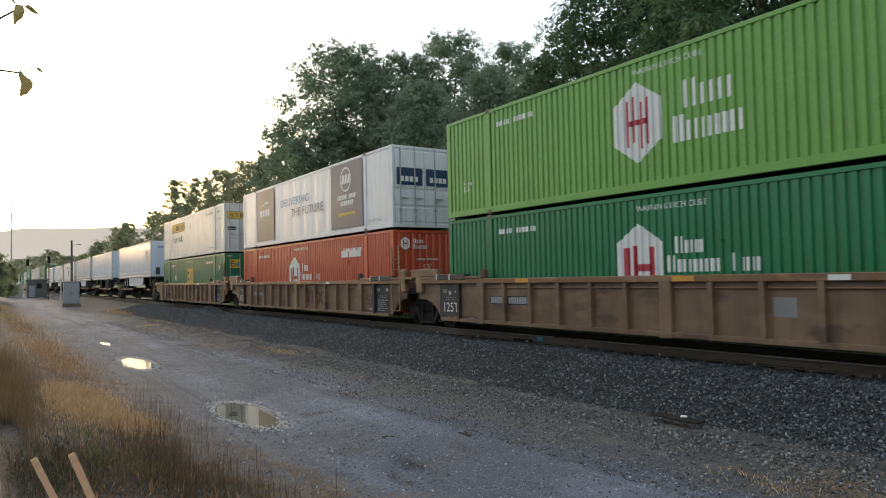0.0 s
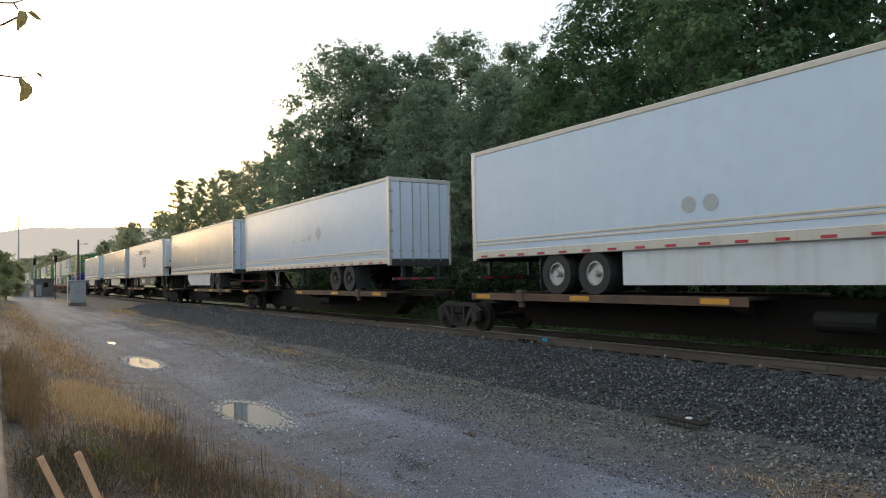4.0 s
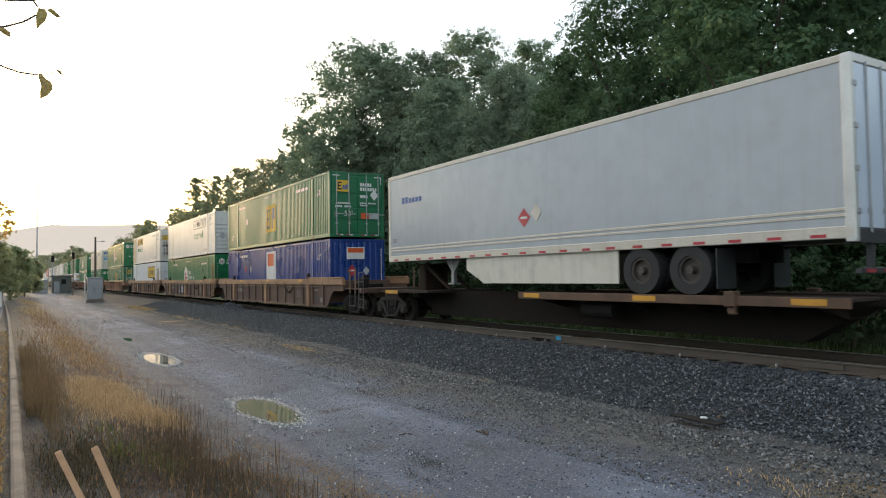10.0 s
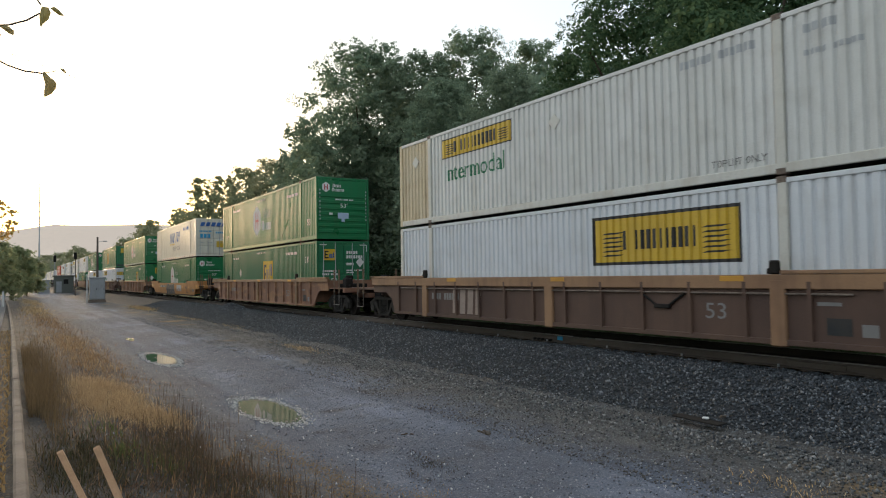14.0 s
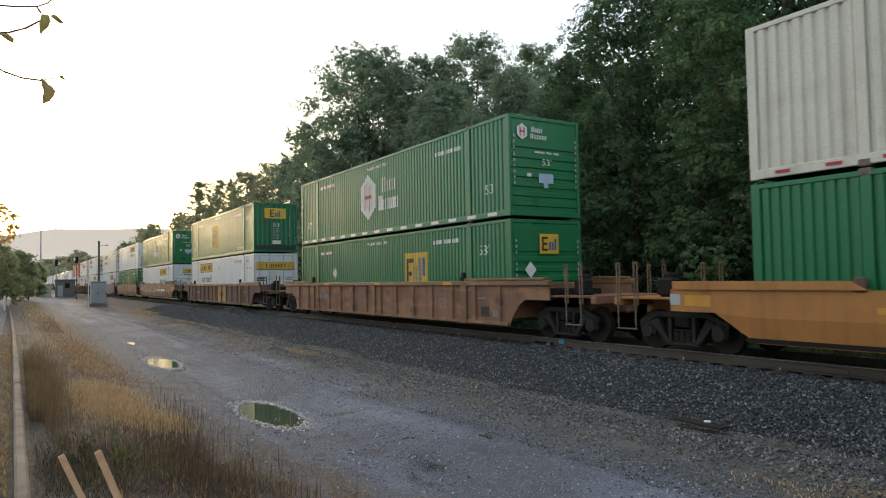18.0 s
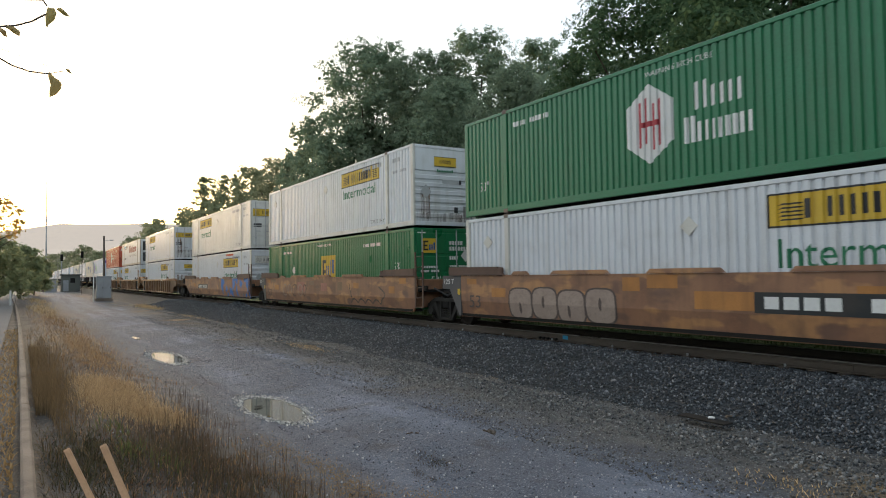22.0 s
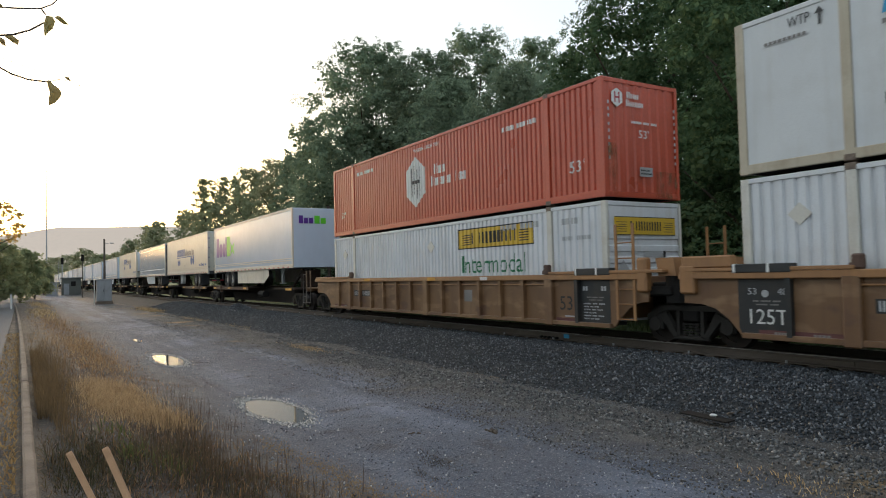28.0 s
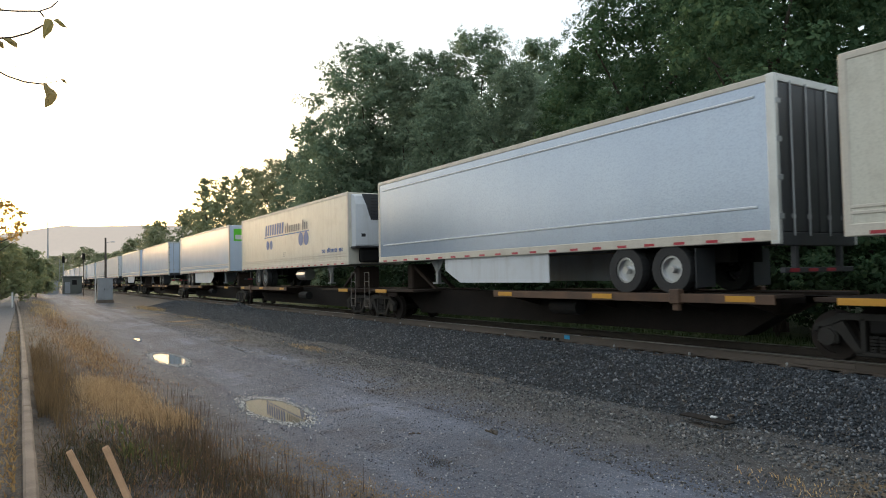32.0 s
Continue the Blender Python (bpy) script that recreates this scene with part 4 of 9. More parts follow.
# ---- bogies and rail cars
def bogie(parent, u):
    """Two axles in cast side frames; u is the pivot's place along the car. Local z from the rail, local y from the near side."""
    yc = YC - NEAR
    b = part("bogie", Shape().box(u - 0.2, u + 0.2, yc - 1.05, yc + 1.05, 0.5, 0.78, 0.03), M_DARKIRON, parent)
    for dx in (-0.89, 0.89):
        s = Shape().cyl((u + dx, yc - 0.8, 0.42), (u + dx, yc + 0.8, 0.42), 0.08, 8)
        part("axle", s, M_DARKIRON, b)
        for sy in (-1, 1):
            ya = yc + sy * 0.75
            w = Shape().ring(u + dx, 0.42, ya - 0.065, ya + 0.065, 0.42, 0.3, 20).cyl((u + dx, ya - 0.03, 0.42), (u + dx, ya + 0.03, 0.42), 0.31, 20)
            w.ring(u + dx, 0.42, ya - sy * 0.065 - 0.015, ya - sy * 0.065 + 0.015, 0.45, 0.38, 20)
            part("wheel", w, M_WHEEL, b)
    for sy in (-1, 1):
        y0, y1 = yc + sy * 1.0 - 0.06, yc + sy * 1.0 + 0.06
        s = Shape()
        # upper chord, sloped members and lower chord of the cast frame
        s.prism([(u - 1.12, 0.5), (u - 0.62, 0.72), (u + 0.62, 0.72), (u + 1.12, 0.5), (u + 1.12, 0.62), (u + 0.66, 0.83), (u - 0.66, 0.83), (u - 1.12, 0.62)][::-1], y0, y1)
        s.prism([(u - 0.8, 0.62), (u - 0.42, 0.16), (u - 0.3, 0.16), (u - 0.62, 0.7)][::-1], y0, y1)
        s.prism([(u + 0.8, 0.62), (u + 0.42, 0.16), (u + 0.3, 0.16), (u + 0.62, 0.7)], y0, y1)
        s.box(u - 0.44, u + 0.44, y0, y1, 0.12, 0.2, 0.02)
        s.box(u - 0.34, u - 0.26, y0, y1, 0.2, 0.75)
        s.box(u + 0.26, u + 0.34, y0, y1, 0.2, 0.75)
        for dx in (-0.89, 0.89):
            s.cyl((u + dx, y0 - 0.03, 0.42), (u + dx, y1 + 0.03, 0.42), 0.15, 12)
            s.box(u + dx - 0.18, u + dx + 0.18, y0, y1, 0.3, 0.62, 0.03)
        part("side_frame", s, M_BOGIE, b)
        for k in (-0.15, 0.0, 0.15):
            sp = Shape()
            for i in range(5):
                sp.cyl((u + k, yc + sy * 1.0, 0.21 + i * 0.055), (u + k, yc + sy * 1.0, 0.245 + i * 0.055), 0.065, 8)
            part("spring", sp, M_BOGIE, b)


M_BOGIE = surf("dusty_cast_bogie_frame", (0.034, 0.031, 0.027), (0.02, 0.018, 0.016), 0.75, big=2.0, grime=0.35, dirt=(0.03, 0.026, 0.022), spec=0.25)
# Wheel steel is darkened as well, for the shade it runs in.
M_WHEEL = surf("worn_wheel_steel", (0.03, 0.025, 0.022), (0.022, 0.018, 0.016), 0.85, 0.0, grime=0.3, spec=0.15)


def handrail(parent, u, tall=True):
    """Two narrow hoops to hold on to and a stirrup step at a car's outer end."""
    for y0 in (-0.2, WID + 0.13):
        top = 1.88 if tall else 1.7
        for du in (0.0, 0.5):
            s = Shape()
            for dy in (0.0, 0.085):
                s.cyl((u + du + dy, y0, 0.96), (u + du + dy, y0, top), 0.018, 6)
            s.box(u + du - 0.018, u + du + 0.103, y0 - 0.018, y0 + 0.018, top - 0.02, top + 0.02, 0.006)
            part("grab_hoop", s, M_LADDER, parent)
        s = Shape()
        for du in (0.02, 0.52):
            s.cyl((u + du, y0, 0.46), (u + du, y0, 1.0), 0.014, 6)
        s.box(u, u + 0.54, y0 - 0.03, y0 + 0.03, 0.44, 0.47, 0.006)
        part("stirrup_step", s, M_LADDERDARK, parent)


M_LADDERDARK = surf("worn_dark_ladder_paint", (0.1, 0.09, 0.082), (0.16, 0.14, 0.12), 0.6, grime=0.4)
M_LADDER = surf("ochre_hand_rail_paint", (0.17, 0.105, 0.06), (0.12, 0.075, 0.045), 0.6, grime=0.3)


M_GREYPLATE = surf("dark_grey_end_plate", (0.085, 0.085, 0.088), (0.06, 0.06, 0.062), 0.65, grime=0.4)


def well_car(x, paint, left, right, label, ribs=True, chord=None, stencil=True, dx=0.0, dplate=0.0, top=1.56):
    """A well car unit. left/right: 'joint' (shares a bogie with its neighbour), 'lead' (joint that owns the bogie) or 'end' (bogie and coupler)."""
    c = thing("well_car", label, "rail car", "well cars of the train")
    tan = paint in (M_TAN, M_SOOTTAN)
    deep = 0.04 if tan else 0.0
    chord = chord or paint
    yn, yf = -0.2, WID + 0.2
    low, lift = 0.33, 1.02
    if ribs:
        la, rb = (-1.75 if left == "end" else -1.42), LEN + (1.75 if right == "end" else 1.15)
        # lower edge steps up over the bogies
        prof = [(la, 0.92), (-1.0, 0.9), (-0.7, 0.82), (-0.43, 0.64), (-0.15, low), (LEN + 0.15, low), (LEN + 0.3, 0.5), (LEN + 0.6, 0.76), (LEN + 0.9, 0.89), (rb, 0.92), (rb, 1.4), (la, 1.4)] if tan else [(la, lift), (-0.75, lift), (-0.35, 0.8), (-0.12, low), (LEN + 0.1, low), (LEN + 0.3, 0.6), (LEN + 0.55, 0.88), (LEN + 0.8, lift), (rb, lift), (rb, 1.4), (la, 1.4)]
    else:
        la, rb = (-1.75 if left == "end" else -0.12), LEN + (1.75 if right == "end" else 0.5)
        prof = [(la, lift), (-1.3, lift), (-0.2, low), (LEN + 0.2, low), (LEN + 1.3, lift), (rb, lift), (rb, 1.4), (la, 1.4)]
        FOLDED.add(c)
    for y0, y1 in ((yn, yn + 0.05), (yf - 0.05, yf)):
        o = -1 if y0 < 0 else 1
        if ribs:
            part("side_wall", ("wsw%.1f%s%s%s" % (y0, left == "end", right == "end", tan), lambda y0=y0, y1=y1: Shape().prism(prof, y0, y1)), paint, c)
        else:
            part("side_wall", ("wsm%.1f%s%s%.2f" % (y0, left, right, top), lambda y0=y0, o=o: folded_side(la, rb, low, y0 if o < 0 else y0 + 0.05, o, left == "end", right == "end", top)), paint, c)
        ya, yb = (y0 - 0.07 - deep, y1 + 0.03) if o < 0 else (y0 - 0.03, y1 + 0.07 + deep)
        if ribs:
            part("top_chord", ("wtc%.1f%s%s%s%s" % (y0, left == "end", right == "end", chord is M_CHORD, tan), lambda ya=ya, yb=yb: Shape().box(la - 0.06, rb + 0.06, ya, yb, 1.27 if chord is M_CHORD else 1.39, 1.53, 0.015)), chord, c)
            part("bottom_chord", ("wbc%.1f%s" % (y0, tan), lambda ya=ya, yb=yb: Shape().box(-0.1, LEN + 0.1, ya + 0.02, yb - 0.02, low - 0.03, low + 0.07, 0.01)), paint, c)
        if chord is M_CHORD and o < 0:
            # brake pipe under the chord and the hanger that steadies it
            part("brake_pipe", ("wbp", lambda: Shape().cyl((0.4, yn - 0.045, 1.19), (15.4, yn - 0.045, 1.19), 0.02, 8)), M_CASTING, c)
            hg = Shape()
            for da, db in ((-0.55, -0.16), (0.55, 0.16)):
                hg.cyl((11.6 + da, yn - 0.03, 1.17), (11.6 + db, yn - 0.03, 0.92), 0.025, 6)
            hg.box(11.4, 11.8, yn - 0.07, yn - 0.004, 0.86, 0.95, 0.015)
            part("pipe_hanger", hg, M_DARKIRON, c)
        if not ribs and left != "end":
            # grey end plate that tapers down toward the well
            yo = y0 - 0.012 if o < 0 else y1 - 0.04
            part("end_plate", ("wgp2%.1f" % y0, lambda yo=yo: Shape().prism([(-1.06, 1.16), (-0.66, 1.14), (-0.12, 0.36), (-0.03, 0.36), (-0.03, 1.56), (-1.06, 1.56)], yo, yo + 0.05)), M_GREYPLATE, c, "dark grey end plate with white stencilling")
        if ribs:
            for i in range(-1, 14) if tan else range(14):
                u = 1.85 + i * 1.025 if tan else 0.25 + i * 1.204
                if tan and i in (0, 6, 12):
                    continue
                part("rib", ("wrb%.1f%.2f" % (y0, u), lambda u=u, o=o, y0=y0, y1=y1: Shape().prism_x([(y0 if o < 0 else y1, 1.4), (y0 if o < 0 else y1, low), ((y0 - 0.065 - deep) if o < 0 else y1 + 0.065 + deep, low + 0.04), ((y0 - 0.075 - deep) if o < 0 else y1 + 0.075 + deep, 1.4)][::(1 if o < 0 else -1)], u - 0.035 - 0.4 * deep, u + 0.035 + 0.4 * deep)), M_BLACKPLATE if tan and stencil and (i == 13 and right != "end" or i == -1 and left != "end") else paint, c)
            for u in (1.88, 8.0, 14.15) if tan else (2.02, 8.08, 14.13):
                part("jacking_post", ("wjp%.1f%.2f" % (y0, u), lambda u=u, ya=ya, yb=yb: Shape().box(u - 0.145, u + 0.145, ya - 0.004, yb + 0.004, low - 0.06, 1.44, 0.02)), paint if tan else chord, c)
        if tan:
            if left != "end":
                part("end_casting", ("wec1%.1f" % y0, lambda ya=ya, yb=yb: Shape().box(-1.4, -0.25, ya + 0.01, yb - 0.01, 1.6, 1.84, 0.03).box(-1.45, -1.1, ya - 0.006, yb + 0.006, 1.1, 1.66, 0.03)), chord, c)
            if right != "end":
                # Dark drum fills the joint: the gap's shade given a solid form.
                part("joint_pillar", ("wjq%.1f" % y0, lambda o=o: Shape().cyl((LEN + 1.66, 0.22 if o < 0 else WID - 0.22, 0.9), (LEN + 1.66, 0.22 if o < 0 else WID - 0.22, 1.5), 0.3, 18)), M_DARKIRON, c, "dark drum standing in for the shaded gap over the shared bogie")
                part("pillar_cap", ("wjc%.1f" % y0, lambda o=o: Shape().prism([(LEN + 1.4, 1.46), (LEN + 1.86, 1.46), (LEN + 1.8, 1.84), (LEN + 1.34, 1.84)], -0.16 if o < 0 else WID - 0.36, 0.36 if o < 0 else WID + 0.16)), chord, c)
                part("end_casting", ("wec2%.1f" % y0, lambda ya=ya, yb=yb: Shape().box(LEN + 0.92, LEN + 1.2, ya - 0.006, yb + 0.006, 1.12, 1.86, 0.04)), chord, c)
            part("brake_pipe", ("wtp%.1f" % y0, lambda y0=y0, y1=y1, o=o: Shape().cyl((2.0, y0 - 0.035 if o < 0 else y1 + 0.035, 1.28), (14.1, y0 - 0.035 if o < 0 else y1 + 0.035, 1.28), 0.018, 8)), chord, c)
            if stencil:
                for a in [14.95, -0.3] if paint is M_SOOTTAN else [15.15] * (right != "end") + [-0.25] * (left != "end"):
                    gp = part("guide_pad", ("wgd%.1f%.2f%s" % (y0, a, paint.name), lambda a=a, ya=ya, yb=yb: Shape().box(a, a + (1.5 if paint is M_SOOTTAN else 1.15), ya - 0.016, yb + 0.016, 1.5, 1.66, 0.012)), M_BLACKPLATE, c, "black guide pad with white bands")
                    for q in (a + 0.02, a + 0.7):
                        part("band", ("wgb%.1f%.2f" % (y0, q), lambda q=q, ya=ya, yb=yb: Shape().box(q, q + 0.07, ya - 0.02, yb + 0.02, 1.498, 1.664, 0.012)), M_WMARK, gp)
        # raised guide plates over the end thirds
        for a, b in ((la + 0.1, 1.95), (14.2, rb - 0.1)):
            if ribs:
                part("guide_plate", ("wgp%.1f%.1f%s" % (y0, a, tan), lambda a=a, b=b, ya=ya, yb=yb: Shape().box(a, b, ya - 0.01, yb + 0.01, 1.532, 1.6, 0.01)), chord, c)
            else:
                g = (lambda u: u) if a < 5 else (lambda u: a + b - u)
                hg, far = (0.24 if top > 1.4 else 0.15), g(a - 0.6 if a < 5 and left != "end" else a)
                pts = [(far, top + 0.002), (g(b + 0.15), top + 0.002), (g(b - 0.1), top + hg), (far, top + hg + 0.02)]
                part("guide_plate", Shape().prism(pts if a < 5 else pts[::-1], ya + 0.01, yb - 0.02), paint if paint is M_ORANGE else M_BROWN, c)
        if not ribs and top > 1.4:
            # low bevelled guides along the middle of the side
            for a, b in ((2.5, 3.2), (4.1, 6.1), (7.2, 9.1), (10.4, 12.4)):
                part("guide_plate", Shape().prism([(a, top + 0.002), (b, top + 0.002), (b - 0.12, top + 0.1), (a + 0.12, top + 0.1)], ya + 0.03, yb - 0.03), paint, c)
        for u in (1.98, 14.06):
            part("lock_bracket", ("wlb%.1f%.2f%.2f%s" % (y0, u, top, tan), lambda u=u, ya=ya, yb=yb: Shape().box(u - 0.09, u + 0.09, ya + 0.02, yb - 0.02, top - 0.03, top + 0.22, 0.03).box(u - 0.13, u + 0.03, ya + 0.015, yb - 0.015, top - 0.02, top + 0.08, 0.02)), M_DARKIRON if ribs and paint not in (M_TAN, M_SOOTTAN) else M_BROWN, c)
    part("well_floor", ("wfl", lambda: Shape().box(-0.1, LEN + 0.1, -0.15, 0.25, low + 0.02, low + 0.1).box(-0.1, LEN + 0.1, WID - 0.25, WID + 0.15, low + 0.02, low + 0.1).box(1.0, 1.4, 0.2, WID - 0.2, low + 0.02, low + 0.1).box(8.0, 8.4, 0.2, WID - 0.2, low + 0.02, low + 0.1).box(14.6, 15.0, 0.2, WID - 0.2, low + 0.02, low + 0.1)), M_DARKIRON, c)
    yc = WID / 2
    for side, kind in ((-1, left), (1, right)):
        e = 0.0 if side < 0 else LEN

        def U(a, b):
            return (e - b, e - a) if side < 0 else (e + a, e + b)
        u0, u1 = U(0.25, 1.75 if kind == "end" else (1.1 if ribs or side < 0 else 0.6))
        # Dark iron instead of car paint puts the shade of the car ends in.
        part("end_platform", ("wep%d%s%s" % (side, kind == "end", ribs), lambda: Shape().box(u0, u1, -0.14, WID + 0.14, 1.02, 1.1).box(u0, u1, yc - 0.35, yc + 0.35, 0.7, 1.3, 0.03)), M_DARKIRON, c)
        bh = U(0.1, 0.24)
        part("bulkhead", ("wbh%d" % side, lambda: Shape().box(bh[0], bh[1], -0.14, WID + 0.14, 0.5, 1.45, 0.02)), paint, c)
        if kind == "end":
            u2, u3 = U(1.75, 3.35)
            part("end_sill", ("wes%d" % side, lambda: Shape().box(u2, u3, yc - 0.4, yc + 0.4, 0.72, 1.12, 0.03).box(min(u2, u3) if side < 0 else u3 - 0.2, min(u2, u3) + 0.2 if side < 0 else u3, -0.16, WID + 0.16, 0.95, 1.12, 0.02).box(u2, u3, -0.12, WID + 0.12, 1.1, 1.14)), paint, c)
            u4, u5 = U(3.35, 3.92)
            part("coupler", ("wcp%d" % side, lambda: Shape().box(u4, u5, yc - 0.12, yc + 0.12, 0.72, 0.98, 0.04)), M_DARKIRON, c)
            bw = U(2.1, 2.5)
            part("brake_gear", ("wbg%d" % side, lambda: Shape().box(bw[0], bw[1], 0.3, 0.62, 1.14, 1.55, 0.05).box(bw[0] + 0.05, bw[1] - 0.12, 0.4, 0.7, 1.5, 1.66, 0.04).cyl((bw[0] - 0.1, 0.45, 1.25), (bw[1] + 0.12, 0.45, 1.2), 0.06, 8)), M_DARKIRON, c)
            bogie(c, e + side * 1.85)
            handrail(c, (e - 3.2) if side < 0 else (e + 2.36))
        else:
            uj, uk = U(0.9, 1.66)
            part("joint_housing", ("wjh%d" % side, lambda: Shape().box(uj, uk, yc - 0.45, yc + 0.45, 0.62, 1.2, 0.05)), M_DARKIRON, c)
            if side > 0:
                for y0 in (-0.3, WID + 0.26):
                    a = LEN + (0.34 if ribs else 0.56)
                    lad = Shape()
                    for du in (0.0, 0.5):
                        lad.box(a + du - 0.035, a + du + 0.035, y0, y0 + 0.04, 0.5, 2.62 if ribs else 2.36, 0.006)
                    for zz in (0.52, 0.85, 1.18, 1.5, 1.86, 2.2):
                        lad.cyl((a, y0 + 0.02, zz), (a + 0.5, y0 + 0.02, zz), 0.014, 6)
                    part("ladder", lad, chord if ribs else M_BROWN, c)
                    arm = Shape().box(rb - 0.1, rb + 0.55, y0 + 0.16 if y0 < 0 else y0 - 0.2, y0 + 0.24 if y0 < 0 else y0 - 0.12, 1.06, 1.24, 0.02)
                    part("step_bracket", arm, M_DARKIRON, c)
                for y0 in (0.25, WID - 0.55):
                    ho = Shape()
                    ho.cyl((LEN + 0.9, y0, 1.15), (LEN + 1.5, y0 + 0.15, 0.9), 0.03, 6).cyl((LEN + 1.5, y0 + 0.15, 0.9), (LEN + 2.2, y0, 1.1), 0.03, 6)
                    part("brake_hose", ho, M_RUBBER, c)
            if kind == "lead":
                bogie(c, e + side * 1.66)
    fl = -yn + 0.006
    if stencil and tan:
        k = dplate - 0.3
        plates = [rect(15.21, 0.36, 16.2, 1.385)] * (right != "end")
        if left != "end":
            plates.append([(k - 0.2, 0.5), (k - 0.14, 0.36), (k + 0.79, 0.36), (k + 0.79, 1.385), (k - 0.2, 1.385)])
        for q in plates:
            flat(c, [q], M_BLACKPLATE, lift=-yn + 0.004, name="stencil_plate")
        ink = -yn + 0.008
        for e in [15.3] * (right != "end") + [k - 0.06] * (left != "end"):
            flat(c, bars(e + 0.02, 1.14, e + 0.2, 1.24, "TT") + bars(e + 0.62, 1.14, e + 0.8, 1.24, "TT") if e > 1 else [disc(e + 0.4, 1.12, 0.07, 10)], M_PALEMARK, lift=ink)
            flat(c, bars(e + 0.16, 0.97, e + 0.7, 1.0, "TTT.TTTTT.TTTT") + bars(e + 0.22, 0.91, e + 0.66, 0.935, "TTTTT.TTTT"), M_GREYMARK, lift=ink)
        if right != "end":
            flat(c, [q for i in range(6) for q in bars(15.34, 0.82 - 0.07 * i, 15.34 + (0.7, 0.5, 0.62, 0.4, 0.66, 0.5)[i], 0.85 - 0.07 * i, "TTTTT.TTT.TTTT")], M_PALEMARK, lift=ink)
        if left != "end":
            word(c, "53", k + 0.0, 1.1, k + 0.17, 1.22, M_PALEMARK, lift=ink), word(c, "48", k + 0.58, 1.1, k + 0.75, 1.22, M_PALEMARK, lift=ink)
            word(c, "125T", k + 0.03, 0.57, k + 0.76, 0.84, M_WMARK, lift=ink)
        flat(c, [rect(k + 0.2 if left != "end" else 0.2, 0.37, 1.7, 0.47)], M_MAROON, lift=ink, name="paint_patch"), flat(c, [rect(14.35, 0.37, 15.1, 0.47)], M_MAROON, lift=ink, name="paint_patch")
        flat(c, bars(0.5, 0.4, 0.75, 0.44, "TTTT") + bars(1.2, 0.4, 1.5, 0.44, "TTTT"), M_GREYMARK, lift=ink + 0.004)
        flat(c, [rect(2.2, 0.83, 2.75, 1.06), rect(2.92, 0.83, 3.8, 1.06)], M_BLACKPLATE, lift=fl, name="stencil_plate")
        flat(c, stems(2.25, 0.86, 2.72, 1.03, "TTTT") + stems(3.0, 0.86, 3.78, 1.03, "TTTTTT"), M_PALEMARK, lift=fl + 0.004)
        if not (left == "lead" and right == "joint"):
            flat(c, [rect(10.2, 0.78, 10.62, 1.12)], M_GREYMARK, lift=fl, name="paint_patch")
        else:
            flat(c, [rect(8.95, 0.99, 10.05, 1.14), rect(9.06, 0.6, 9.3, 0.99), rect(9.55, 0.6, 9.8, 0.99), rect(10.1, 0.6, 10.32, 1.14, 0.42), rect(10.52, 0.6, 10.74, 1.14, -0.42)], M_MAROON, lift=fl, name="logo")
        flat(c, [rect(14.66, 0.44, 15.0, 0.47), rect(14.66, 0.5, 15.0, 0.53)], M_PALEMARK, lift=fl)
        word(c, "53", 14.5, 0.66, 14.94, 1.0, M_BLACK, lift=fl)
        flat(c, [rect(11.2, 1.41, 11.55, 1.5)], M_WMARK, lift=-yn + 0.115, name="sticker")
        flat(c, [rect(q, 1.41, q + 0.5, 1.51) for q in (3.4, 8.2)], M_YSTRIPE, lift=-yn + 0.115, name="reflector")
    elif stencil:
        flat(c, [rect(14.8, 1.0, 15.2, 1.06), rect(15.5, 0.52, 15.75, 0.72)], M_GREYMARK, lift=fl, name="sticker")
        flat(c, [rect(14.95, 0.52, 15.35, 0.8)], M_BLACKPLATE, lift=fl, name="stencil_plate")
        flat(c, bars(2.4, 0.85, 4.0, 1.05, "TTTT.TTTTTT"), M_GREYMARK, lift=fl)
        word(c, "53", 12.62, 0.7, 13.07, 1.0, M_GREYMARK, lift=fl)
        flat(c, [rect(q, 1.41, q + 0.5, 1.51) for q in (3.4, 8.2, 13.0)], M_YSTRIPE, lift=-yn + 0.075, name="reflector")
    if not ribs:
        if left != "end":
            word(c, "125 T", -0.95, 1.3, -0.4, 1.46, M_WMARK, lift=-yn + 0.018)
            flat(c, [rect(-0.2, 0.98, -0.06, 1.16)], M_YMARK, lift=-yn + 0.02, name="reflector")
        flat(c, [rect(0.3, 1.3, 0.8, 1.46), rect(1.55, 0.95, 2.2, 1.2)], M_ORANGE, lift=fl, name="paint_patch")
        word(c, "53", 0.42, 0.62, 1.0, 0.98, M_GRAFF_K, lift=fl) if paint is M_SMOOTH else None
    return rolling(c, x + dx, NEAR, RAIL), fl


